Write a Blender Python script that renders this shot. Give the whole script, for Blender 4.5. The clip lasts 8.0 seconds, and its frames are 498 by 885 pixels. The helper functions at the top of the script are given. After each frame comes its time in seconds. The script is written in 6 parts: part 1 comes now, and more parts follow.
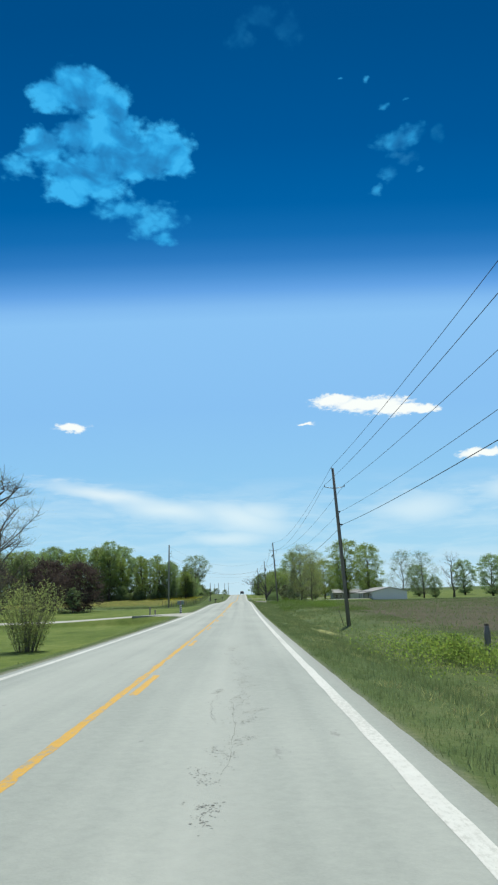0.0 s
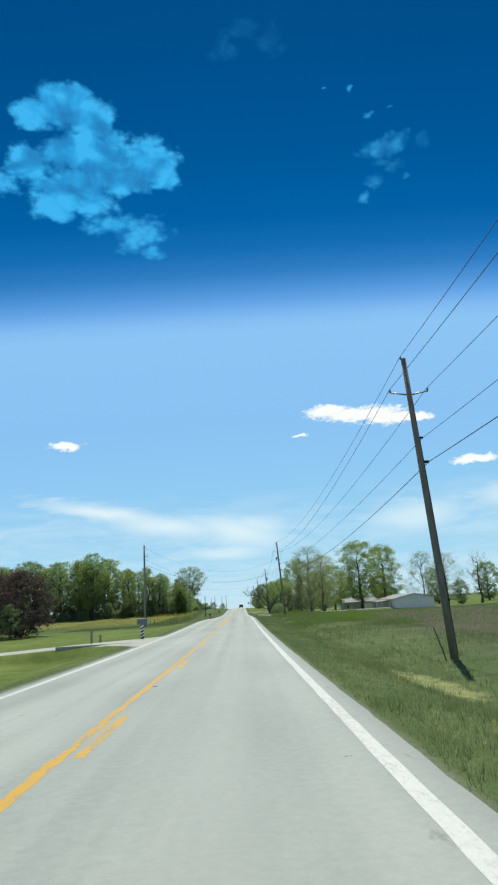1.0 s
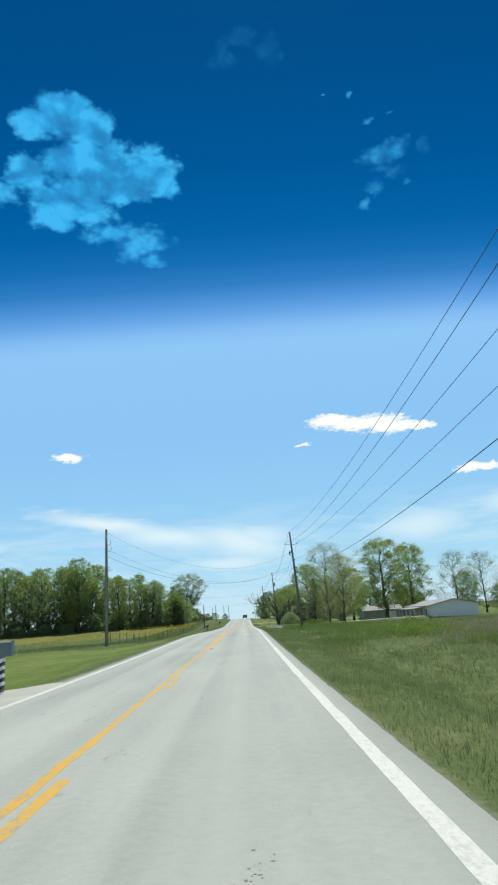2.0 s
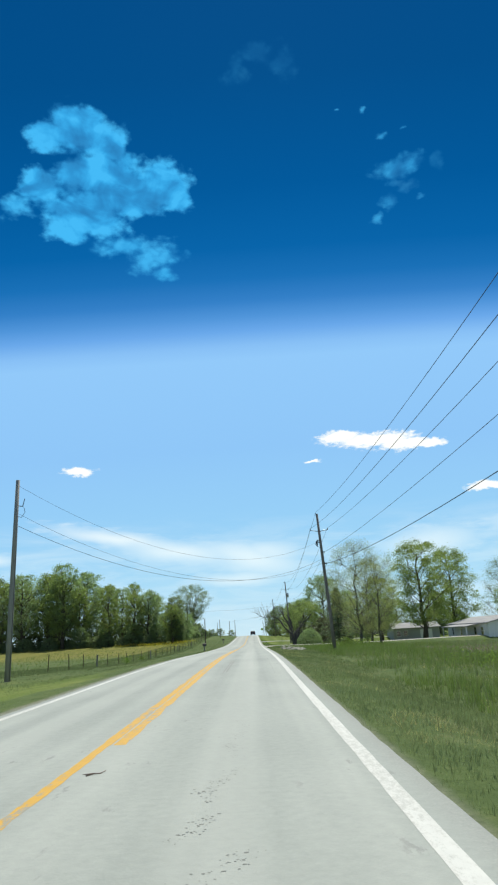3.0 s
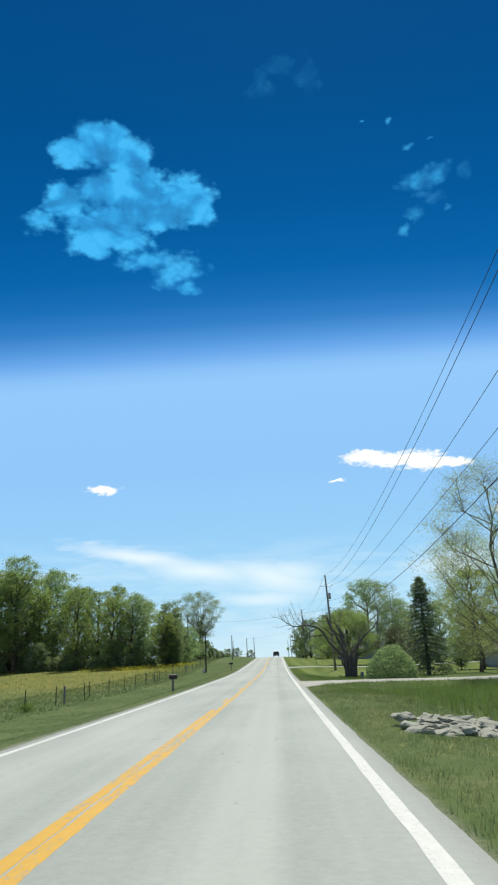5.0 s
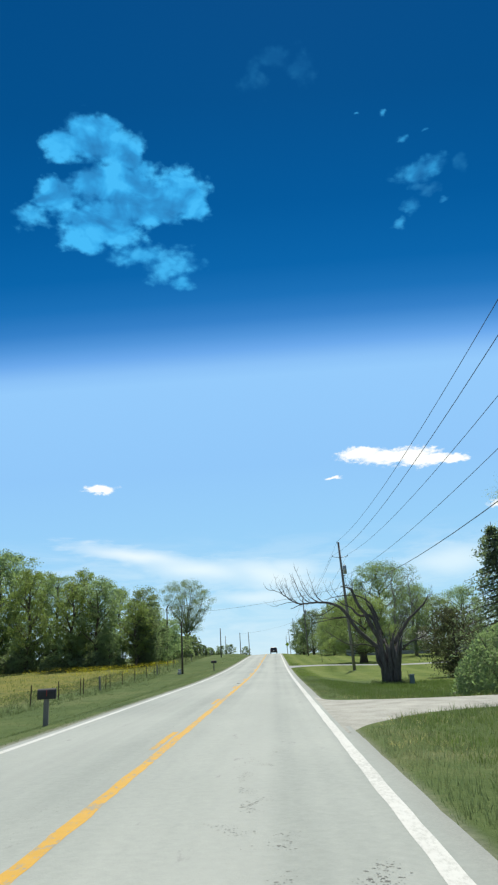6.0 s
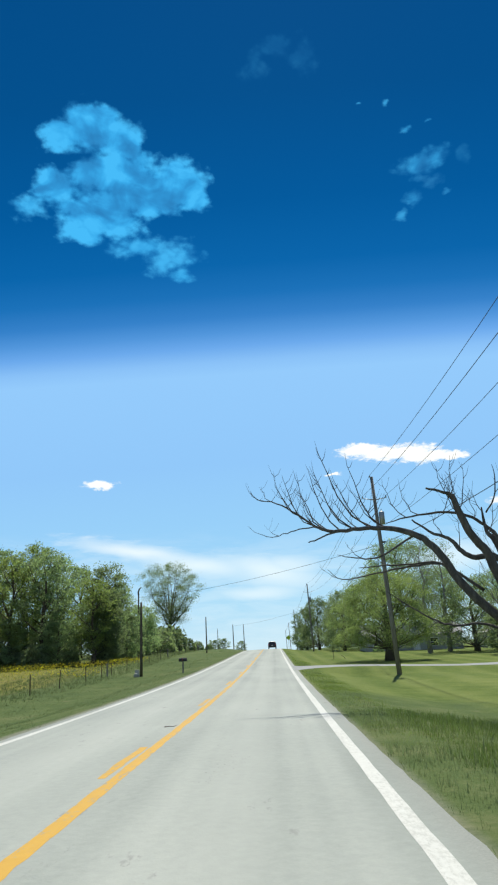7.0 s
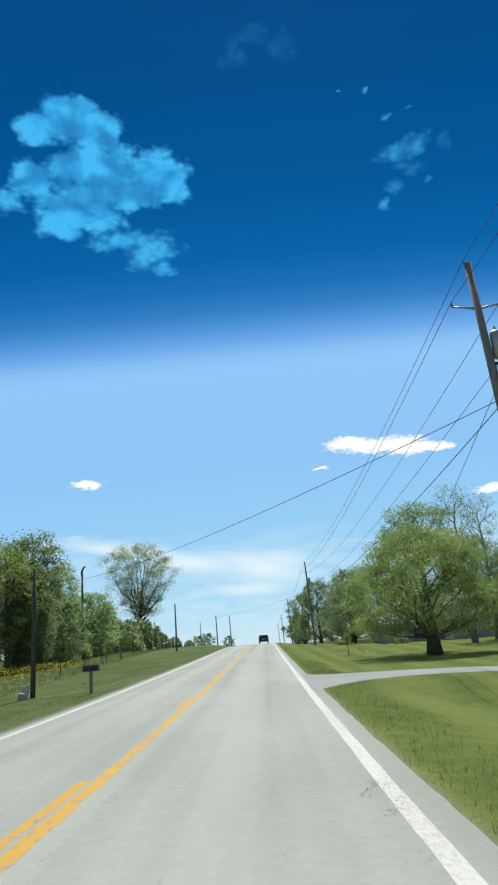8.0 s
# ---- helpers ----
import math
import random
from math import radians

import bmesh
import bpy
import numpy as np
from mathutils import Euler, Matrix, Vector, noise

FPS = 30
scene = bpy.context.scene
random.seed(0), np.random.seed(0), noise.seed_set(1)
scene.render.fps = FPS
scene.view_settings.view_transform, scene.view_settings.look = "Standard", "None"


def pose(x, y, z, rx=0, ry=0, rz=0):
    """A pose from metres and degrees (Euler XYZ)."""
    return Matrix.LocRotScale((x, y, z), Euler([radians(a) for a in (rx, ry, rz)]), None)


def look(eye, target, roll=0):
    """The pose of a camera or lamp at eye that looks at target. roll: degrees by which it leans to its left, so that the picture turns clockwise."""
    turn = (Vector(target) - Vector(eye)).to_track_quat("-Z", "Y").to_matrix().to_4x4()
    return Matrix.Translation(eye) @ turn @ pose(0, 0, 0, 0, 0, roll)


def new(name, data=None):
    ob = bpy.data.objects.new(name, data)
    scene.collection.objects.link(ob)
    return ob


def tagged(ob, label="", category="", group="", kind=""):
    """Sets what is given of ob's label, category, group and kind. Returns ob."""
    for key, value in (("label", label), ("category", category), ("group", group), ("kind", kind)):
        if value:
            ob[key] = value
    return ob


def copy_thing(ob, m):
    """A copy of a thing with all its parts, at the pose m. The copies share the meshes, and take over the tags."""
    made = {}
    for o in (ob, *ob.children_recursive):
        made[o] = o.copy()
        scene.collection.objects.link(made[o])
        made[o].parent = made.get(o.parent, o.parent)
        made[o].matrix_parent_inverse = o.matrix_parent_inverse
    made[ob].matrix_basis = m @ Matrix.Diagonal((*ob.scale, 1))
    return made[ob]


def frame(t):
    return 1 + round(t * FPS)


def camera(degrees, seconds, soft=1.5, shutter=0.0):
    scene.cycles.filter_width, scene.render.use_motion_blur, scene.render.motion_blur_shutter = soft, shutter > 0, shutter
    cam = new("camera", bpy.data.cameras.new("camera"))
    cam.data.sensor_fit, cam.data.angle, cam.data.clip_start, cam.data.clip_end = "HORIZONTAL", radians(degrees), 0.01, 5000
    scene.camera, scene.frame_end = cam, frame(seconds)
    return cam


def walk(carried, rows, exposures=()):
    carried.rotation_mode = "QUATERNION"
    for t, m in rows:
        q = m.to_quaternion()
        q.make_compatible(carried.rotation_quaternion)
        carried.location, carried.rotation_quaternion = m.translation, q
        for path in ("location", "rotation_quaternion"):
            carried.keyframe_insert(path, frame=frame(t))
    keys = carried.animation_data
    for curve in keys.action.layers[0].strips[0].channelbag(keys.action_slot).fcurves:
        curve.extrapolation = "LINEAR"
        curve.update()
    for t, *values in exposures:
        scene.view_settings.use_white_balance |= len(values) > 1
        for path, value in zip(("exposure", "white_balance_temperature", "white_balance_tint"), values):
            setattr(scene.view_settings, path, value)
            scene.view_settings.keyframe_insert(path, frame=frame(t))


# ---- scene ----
cam = camera(40.93, 8.0, soft=2.2)
PATH = [
    (0.0, 2.084, 0.00, 1.500, 102.69, 1.71, -0.56),
    (0.5, 2.117, 14.00, 1.343, 103.27, 2.55, -0.62),
    (1.0, 2.148, 28.00, 1.211, 103.81, 3.52, -0.62),
    (2.5, 2.230, 70.00, 1.016, 105.27, 4.02, -0.24),
    (3.0, 2.253, 84.00, 1.031, 106.08, 3.18, 0.39),
    (3.5, 2.274, 98.00, 1.085, 106.90, 2.34, 1.19),
    (4.0, 2.293, 112.00, 1.163, 107.49, 1.90, 1.75),
    (4.5, 2.310, 126.00, 1.186, 107.81, 2.14, 2.16),
    (6.0, 2.350, 168.00, 0.871, 107.63, 3.02, 2.16),
    (6.5, 2.360, 182.00, 0.780, 107.48, 2.73, 2.06),
    (7.0, 2.367, 196.00, 0.719, 107.29, 2.82, 2.07),
    (7.5, 2.372, 210.00, 0.663, 106.85, 2.87, 1.34),
    (8.0, 2.376, 224.00, 0.647, 106.89, 4.46, 1.42),
]
walk(cam, [(t, pose(x, y, z, a, b, c)) for t, x, y, z, a, b, c in PATH], [(0.0, -0.02, 6450, 3), (1.0, 0.0, 6500, 3), (2.5, 0.06, 6600, 4), (4.0, 0.11, 6650, 6), (7.0, 0.11, 6650, 6), (8.0, 0.06, 6650, 6)])

# ---- world, sun ----
SUN_EL, SUN_AZ = 61.0, 9.0     # degrees; azimuth from straight ahead towards the right


class Nodes:
    """Short hand for building a node tree."""

    def __init__(self, tree):
        self.tree = tree
        tree.nodes.clear()

    def add(self, kind, **props):
        n = self.tree.nodes.new(kind)
        if "sky_type" in props:
            n.sky_type = props["sky_type"]
        if "data_type" in props:
            n.data_type = props["data_type"]
        if "blend_type" in props:
            n.blend_type = props["blend_type"]
        if "operation" in props:
            n.operation = props["operation"]
        if "interpolation_type" in props:
            n.interpolation_type = props["interpolation_type"]
        if "use_clamp" in props:
            n.use_clamp = props["use_clamp"]
        if "sun_disc" in props:
            n.sun_disc = props["sun_disc"]
        if "sun_elevation" in props:
            n.sun_elevation = props["sun_elevation"]
        if "sun_rotation" in props:
            n.sun_rotation = props["sun_rotation"]
        if "air_density" in props:
            n.air_density = props["air_density"]
        if "dust_density" in props:
            n.dust_density = props["dust_density"]
        if "ozone_density" in props:
            n.ozone_density = props["ozone_density"]
        return n

    def put(self, socket, value):
        if isinstance(value, bpy.types.NodeSocket):
            self.tree.links.new(value, socket)
        elif value is not None:
            socket.default_value = value

    def math(self, op, a, b=None, c=None, clamp=False):
        n = self.add("ShaderNodeMath", operation=op, use_clamp=clamp)
        for s, v in zip(n.inputs, (a, b, c)):
            self.put(s, v)
        return n.outputs[0]

    def step(self, value, lo, hi, to0=0.0, to1=1.0):
        n = self.add("ShaderNodeMapRange", interpolation_type="SMOOTHSTEP")
        for s, v in zip(n.inputs, (value, lo, hi, to0, to1)):
            self.put(s, v)
        return n.outputs[0]

    def band(self, value, lo, hi, soft):
        return self.math("MULTIPLY", self.step(value, lo - soft, lo + soft), self.step(value, hi - soft, hi + soft, 1.0, 0.0))

    def mix(self, fac, a, b, blend="MIX"):
        n = self.add("ShaderNodeMix", data_type="RGBA", blend_type=blend)
        self.put(n.inputs["Factor"], fac)
        for s, v in ((n.inputs[6], a), (n.inputs[7], b)):
            self.put(s, (*v, 1) if isinstance(v, tuple) and len(v) == 3 else v)
        return n.outputs[2]

    def ramp(self, fac, stops, ease="LINEAR"):
        n = self.add("ShaderNodeValToRGB")
        n.color_ramp.interpolation = ease
        el = n.color_ramp.elements
        while len(el) < len(stops):
            el.new(0.5)
        for e, (p, c) in zip(el, stops):
            e.position, e.color = p, (*c, 1) if len(c) == 3 else c
        self.put(n.inputs[0], fac)
        return n.outputs[0]

    def noise(self, vec, scale, detail=4.0, rough=0.55, distort=0.0, colour=False):
        n = self.add("ShaderNodeTexNoise")
        self.put(n.inputs["Vector"], vec)
        n.inputs["Scale"].default_value, n.inputs["Detail"].default_value = scale, detail
        n.inputs["Roughness"].default_value, n.inputs["Distortion"].default_value = rough, distort
        return n.outputs["Color" if colour else "Fac"]

    def scaled(self, vec, sx, sy, sz):
        n = self.add("ShaderNodeVectorMath", operation="MULTIPLY")
        self.put(n.inputs[0], vec)
        n.inputs[1].default_value = (sx, sy, sz)
        return n.outputs[0]


def build_world():
    w = bpy.data.worlds.new("world")
    scene.world = w
    w.use_nodes = True
    n = Nodes(w.node_tree)
    way = n.add("ShaderNodeTexCoord").outputs["Generated"]
    norm = n.add("ShaderNodeVectorMath", operation="NORMALIZE")
    n.put(norm.inputs[0], way)
    xyz = n.add("ShaderNodeSeparateXYZ")
    n.put(xyz.inputs[0], norm.outputs[0])
    deg = 57.29578
    el = n.math("MULTIPLY", n.math("ARCSINE", xyz.outputs[2]), deg)
    az = n.math("MULTIPLY", n.math("ARCTAN2", xyz.outputs[0], xyz.outputs[1]), deg)
    sky = n.add("ShaderNodeTexSky", sky_type="NISHITA", sun_disc=False, sun_elevation=radians(SUN_EL),
                sun_rotation=radians(SUN_AZ), air_density=1.0, dust_density=0.6, ozone_density=2.5)
    # a windscreen's dark blue tint strip is painted into the sky ahead, by elevation
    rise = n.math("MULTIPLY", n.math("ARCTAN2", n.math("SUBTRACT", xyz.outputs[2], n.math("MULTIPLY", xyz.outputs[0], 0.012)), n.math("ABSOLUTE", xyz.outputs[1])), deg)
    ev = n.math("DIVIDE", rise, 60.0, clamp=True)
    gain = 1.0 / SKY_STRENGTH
    deep = n.mix(1.0, n.ramp(ev, SKY_TINT_STOPS), (gain, gain, gain), "MULTIPLY")
    # the painted tint ends behind and overhead, where the plain sky takes over
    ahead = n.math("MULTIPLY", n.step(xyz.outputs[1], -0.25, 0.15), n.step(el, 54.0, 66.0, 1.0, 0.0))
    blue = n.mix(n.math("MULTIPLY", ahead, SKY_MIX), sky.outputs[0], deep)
    # clouds: soft ellipses in azimuth and elevation, broken up by noise
    flat = n.add("ShaderNodeCombineXYZ")
    n.put(flat.inputs[0], az), n.put(flat.inputs[1], el)
    at = flat.outputs[0]

    def centred(vec, scale, detail, rough, distort=0.0):
        return n.math("SUBTRACT", n.noise(vec, scale, detail, rough, distort), 0.5)

    # billows: the shapes are read at a place shifted by noise
    def shifted(scale, amount, flatten=1.0, detail=6.0):
        sep = n.add("ShaderNodeSeparateColor")
        n.put(sep.inputs[0], n.noise(n.scaled(at, flatten, 1.0, 1.0), scale, detail, 0.54, 0.0, True))
        a2 = n.math("ADD", az, n.math("MULTIPLY", n.math("SUBTRACT", sep.outputs[0], 0.5), amount * 1.3))
        e2 = n.math("ADD", el, n.math("MULTIPLY", n.math("SUBTRACT", sep.outputs[1], 0.5), amount))
        return a2, e2

    def cluster(blobs, where, ragged, lo, hi, join=0.15):
        best = None
        for a, e, ra, re in blobs:
            dx = n.math("DIVIDE", n.math("SUBTRACT", where[0], a), ra)
            dy = n.math("DIVIDE", n.math("SUBTRACT", where[1], e), re)
            d = n.math("SQRT", n.math("ADD", n.math("MULTIPLY", dx, dx), n.math("MULTIPLY", dy, dy)))
            v = n.math("SUBTRACT", 1.0, d)
            best = v if best is None else n.math("SMOOTH_MAX", best, v, join)
        rim = n.step(best, 0.15, 0.55, 1.0, 0.0)
        return n.step(n.math("ADD", best, n.math("MULTIPLY", ragged, rim)), lo, hi), best

    thin = shifted(1.3, 1.0, 0.6)
    streaky = n.math("MULTIPLY", centred(n.scaled(at, 1.4, 3.0, 1.0), 1.0, 7.0, 0.68), 1.5)
    rest, _ = cluster(PUFFS, thin, streaky, 0.0, 0.5)
    wisp = n.step(n.noise(n.scaled(at, 0.16, 0.9, 1.0), 1.0, 8.0, 0.62, 0.5), 0.34, 0.70)
    soft = shifted(0.35, 1.6, 0.35)
    lean = n.math("ADD", soft[1], n.math("MULTIPLY", n.math("ADD", soft[0], 7.0), 0.19))
    feather = n.math("MULTIPLY", centred(n.scaled(at, 0.35, 1.6, 1.0), 1.0, 8.0, 0.66), 1.5)
    streak, _ = cluster(STREAKS, (soft[0], lean), feather, 0.0, 1.05, 0.3)
    veil, _ = cluster(VEILS, soft, feather, 0.0, 0.95, 0.3)
    veil = n.math("MAXIMUM", n.math("MULTIPLY", streak, 0.78), n.math("MULTIPLY", veil, 0.62))
    low = n.math("MULTIPLY", n.band(el, 0.0, 8.5, 2.0), n.math("MULTIPLY", wisp, 0.28))
    mask = n.math("MAXIMUM", rest, n.math("MAXIMUM", veil, low))
    white = n.mix(1.0, n.ramp(ev, CLOUD_STOPS, "EASE"), (gain, gain, gain), "MULTIPLY")
    bg = n.add("ShaderNodeBackground")
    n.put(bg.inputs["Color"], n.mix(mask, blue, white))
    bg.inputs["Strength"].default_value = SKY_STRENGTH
    out = n.add("ShaderNodeOutputWorld")
    n.put(out.inputs[0], bg.outputs[0])


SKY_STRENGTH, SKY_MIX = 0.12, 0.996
# pale horizon blue is the sky's own; past 0.387 the windscreen tint is painted
SKY_TINT_STOPS = [(0.0, (0.58, 0.77, 0.90)), (0.06, (0.40, 0.68, 0.91)), (0.16, (0.30, 0.59, 0.91)), (0.26, (0.268, 0.535, 0.915)), (0.387, (0.278, 0.550, 0.935)), (0.405, (0.238, 0.495, 0.90)),
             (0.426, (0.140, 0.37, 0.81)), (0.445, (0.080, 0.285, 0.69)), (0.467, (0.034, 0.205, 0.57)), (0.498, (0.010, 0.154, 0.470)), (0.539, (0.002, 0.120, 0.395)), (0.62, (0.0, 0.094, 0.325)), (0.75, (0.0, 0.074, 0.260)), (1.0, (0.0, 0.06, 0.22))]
CLOUD_STOPS = [(0.0, (0.86, 0.93, 0.99)), (0.10, (0.84, 0.94, 1.0)), (0.20, (1.0, 1.0, 1.0)), (1.0, (1.0, 1.0, 1.0))]
# azimuth, elevation and half sizes, in degrees
PUFFS = [(8.6, 15.9, 2.4, 0.62), (11.6, 15.35, 4.2, 0.75), (14.2, 14.75, 3.0, 0.62), (16.2, 14.6, 1.4, 0.45),
         (6.0, 14.05, 1.0, 0.2), (-14.4, 13.9, 1.5, 0.5), (20.4, 10.6, 2.2, 0.45)]
STREAKS = [(-11.0, 7.6, 8.2, 1.1), (-6.0, 7.2, 7.5, 1.7), (0.0, 7.5, 7.0, 2.1)]
VEILS = [(-21.0, 6.9, 3.2, 0.8), (1.5, 6.6, 4.5, 1.6), (-1.0, 4.6, 6.0, 1.0), (15.0, 6.6, 6.0, 1.9), (23.0, 7.4, 5.0, 1.8)]
build_world()

# ---- the near clouds, three kilometres off: azimuth, elevation and half sizes of their billows, in degrees ----
HEAP = [(-14.97, 41.1, 3.4, 2.15), (-18.24, 40.3, 2.4, 1.1), (-12.1, 40.4, 2.4, 1.7), (-13.2, 37.9, 5.0, 1.75), (-18.6, 36.8, 2.3, 1.4), (-6.65, 37.9, 2.9, 1.7), (-5.3, 36.7, 2.0, 1.3),
        (-9.5, 36.8, 4.8, 2.0), (-14.4, 34.9, 4.7, 2.0), (-15.9, 33.7, 2.6, 1.0)]
FRAY = [(-20.6, 35.0, 2.4, 1.0), (-18.9, 35.7, 1.6, 0.9), (-10.4, 32.8, 3.9, 1.15), (-7.8, 32.2, 3.7, 1.6), (-6.9, 30.8, 1.5, 0.8), (-10.3, 39.2, 1.8, 1.3)]
SCRAPS = [(17.1, 37.0, 2.9, 0.95), (17.3, 35.65, 1.2, 0.5), (15.8, 34.5, 1.1, 0.75), (14.7, 33.5, 0.7, 0.5), (18.7, 34.6, 0.6, 0.25), (16.4, 36.0, 1.3, 0.5), (15.8, 39.4, 0.7, 0.22), (18.1, 39.6, 0.4, 0.16),
          (14.2, 41.4, 0.4, 0.22), (11.5, 42.0, 0.35, 0.16)]
FILMS = [(20.4, 36.6, 0.8, 0.9), (1.4, 45.6, 1.6, 1.4), (6.5, 45.7, 1.5, 1.5), (3.8, 46.6, 2.0, 0.8)]
CLOUD_FROM, CLOUD_FAR = Vector((2.3, 112.0, 1.2)), 3230.0


def field_nodes(n, az, el, blobs, join):
    best = None
    for a, e, ra, re in blobs:
        dx = n.math("DIVIDE", n.math("SUBTRACT", az, a), ra)
        dy = n.math("DIVIDE", n.math("SUBTRACT", el, e), re)
        v = n.math("SUBTRACT", 1.0, n.math("SQRT", n.math("ADD", n.math("MULTIPLY", dx, dx), n.math("MULTIPLY", dy, dy))))
        best = v if best is None else n.math("SMOOTH_MAX", best, v, join)
    return best


def cloud_material(name, solid, thin, weight, bright, lobes):
    """Billows that are dense inside and fray at the rim."""
    m = bpy.data.materials.new(name)
    m.use_nodes = True
    n = Nodes(m.node_tree)
    uv = n.add("ShaderNodeUVMap").outputs[0]
    at = n.scaled(uv, 100.0, 100.0, 0.0)
    flat = n.scaled(at, 0.62, 1.0, 1.0)
    sep = n.add("ShaderNodeSeparateColor")
    n.put(sep.inputs[0], n.noise(flat, 0.55, 5.0, 0.55, 0.0, True))
    xyz = n.add("ShaderNodeSeparateXYZ")
    n.put(xyz.inputs[0], at)
    az = n.math("ADD", xyz.outputs[0], n.math("MULTIPLY", n.math("SUBTRACT", sep.outputs[0], 0.5), 2.6))
    el = n.math("ADD", xyz.outputs[1], n.math("MULTIPLY", n.math("SUBTRACT", sep.outputs[1], 0.5), 1.6))

    def puffs(scale):
        v = n.add("ShaderNodeTexVoronoi")
        v.feature = "SMOOTH_F1"
        n.put(v.inputs["Vector"], flat)
        v.inputs["Scale"].default_value = scale
        v.inputs["Smoothness"].default_value = 0.5
        return n.math("SUBTRACT", 0.42, v.outputs["Distance"])

    big, small = puffs(0.75), puffs(2.1)
    fine = n.math("SUBTRACT", n.noise(flat, 3.2, 6.0, 0.6), 0.5)
    ragged = n.math("ADD", n.math("MULTIPLY", big, 0.55), n.math("ADD", n.math("MULTIPLY", small, 0.30), n.math("MULTIPLY", fine, 0.42)))
    alpha, body = None, None
    if solid:
        body = n.math("ADD", field_nodes(n, az, el, solid, 0.32), n.math("ADD", 0.07, n.math("MULTIPLY", ragged, 0.80)))
        alpha = n.math("MULTIPLY", n.step(body, -0.04, 0.42), 0.97)
    if thin:
        loose = n.math("SUBTRACT", n.math("ADD", field_nodes(n, az, el, thin, 0.30), n.math("MULTIPLY", ragged, 1.5)), -0.10)
        wisps = n.math("MULTIPLY", n.step(loose, 0.0, 0.95), weight)
        alpha = wisps if alpha is None else n.math("MAXIMUM", alpha, wisps)
        body = loose if body is None else n.math("MAXIMUM", body, n.math("MULTIPLY", loose, 0.6))
    # shading painted into the glow: bright thin rims, dim thick middles, windscreen-blue throughout
    thick = n.math("MAXIMUM", field_nodes(n, az, el, lobes, 0.3), 0.0)
    soft = n.math("SUBTRACT", n.noise(flat, 0.42, 4.0, 0.5, 0.6), 0.5)
    shade = n.math("ADD", n.math("MULTIPLY", thick, 0.62), n.math("SUBTRACT", n.math("MULTIPLY", soft, 2.6), n.math("ADD", n.math("MULTIPLY", big, 0.70), n.math("ADD", n.math("MULTIPLY", small, 0.22), n.math("MULTIPLY", fine, 0.22)))))
    col = n.ramp(shade, [(0.0, tuple(bright * c for c in (0.062, 0.475, 0.93))), (0.22, tuple(bright * c for c in (0.042, 0.39, 0.82))), (0.50, tuple(bright * c for c in (0.030, 0.285, 0.65))), (0.85, tuple(bright * c for c in (0.024, 0.215, 0.52)))])
    glow = n.add("ShaderNodeEmission")
    n.put(glow.inputs[0], col)
    clear = n.add("ShaderNodeBsdfTransparent")
    mx = n.add("ShaderNodeMixShader")
    n.put(mx.inputs[0], alpha), n.put(mx.inputs[1], clear.outputs[0]), n.put(mx.inputs[2], glow.outputs[0])
    out = n.add("ShaderNodeOutputMaterial")
    n.put(out.inputs[0], mx.outputs[0])
    return m


def build_cloud(blobs, mat, label, step, reach):
    """A lumpy bank of cloud that follows the billows and bulges towards the ground below it."""
    a0, a1 = min(q[0] - q[2] for q in blobs) - 2, max(q[0] + q[2] for q in blobs) + 2
    e0, e1 = min(q[1] - q[3] for q in blobs) - 2, max(q[1] + q[3] for q in blobs) + 2
    na, ne = int((a1 - a0) / step) + 1, int((e1 - e0) / step) + 1
    deep, verts, spots = {}, [], []
    for j in range(ne):
        for i in range(na):
            a, e = a0 + i * step, e0 + j * step
            f = max(1 - math.hypot((a - q[0]) / (q[2] + reach), (e - q[1]) / (q[3] + reach)) for q in blobs)
            deep[i, j] = f
    index, faces = {}, []
    for j in range(ne - 1):
        for i in range(na - 1):
            ring = [(i, j), (i + 1, j), (i + 1, j + 1), (i, j + 1)]
            if max(deep[q] for q in ring) <= 0:
                continue
            for q in ring:
                if q not in index:
                    a, e = a0 + q[0] * step, e0 + q[1] * step
                    out = CLOUD_FAR - 150 * math.sqrt(max(0.0, deep[q])) - 25 * noise.noise((a * 0.8, e * 0.8, 4.0))
                    ra, re = radians(a), radians(e)
                    index[q] = len(verts)
                    verts.append(CLOUD_FROM + Vector((math.sin(ra) * math.cos(re), math.cos(ra) * math.cos(re), math.sin(re))) * out)
                    spots.append((a, e))
            faces.append(tuple(index[q] for q in ring))
    me = bpy.data.meshes.new("cloud")
    me.from_pydata(verts, [], faces)
    layer = me.uv_layers.new(name="sky")
    for k, loop in enumerate(me.loops):
        layer.data[k].uv = (spots[loop.vertex_index][0] / 100, spots[loop.vertex_index][1] / 100)
    me.polygons.foreach_set("use_smooth", [True] * len(me.polygons))
    me.materials.append(mat)
    return tagged(new("cloud", me), label, "cloud", kind="stuff")


build_cloud(HEAP + FRAY, cloud_material("heaped_cloud", HEAP, FRAY, 0.85, 1.0, [(-12.3, 36.3, 9.0, 3.6), (-15.0, 40.3, 4.2, 2.0)]), "large heaped cumulus cloud with frayed edges", 0.4, 1.3)
build_cloud(SCRAPS, cloud_material("cloud_scraps", None, SCRAPS, 0.62, 0.95, [(17.0, 36.0, 3.0, 3.0)]), "small torn scraps of cloud", 0.3, 0.8)
build_cloud(FILMS, cloud_material("cloud_film", None, FILMS, 0.13, 0.9, [(4.0, 45.6, 6.0, 3.0)]), "faint films of high cloud", 0.3, 0.8)

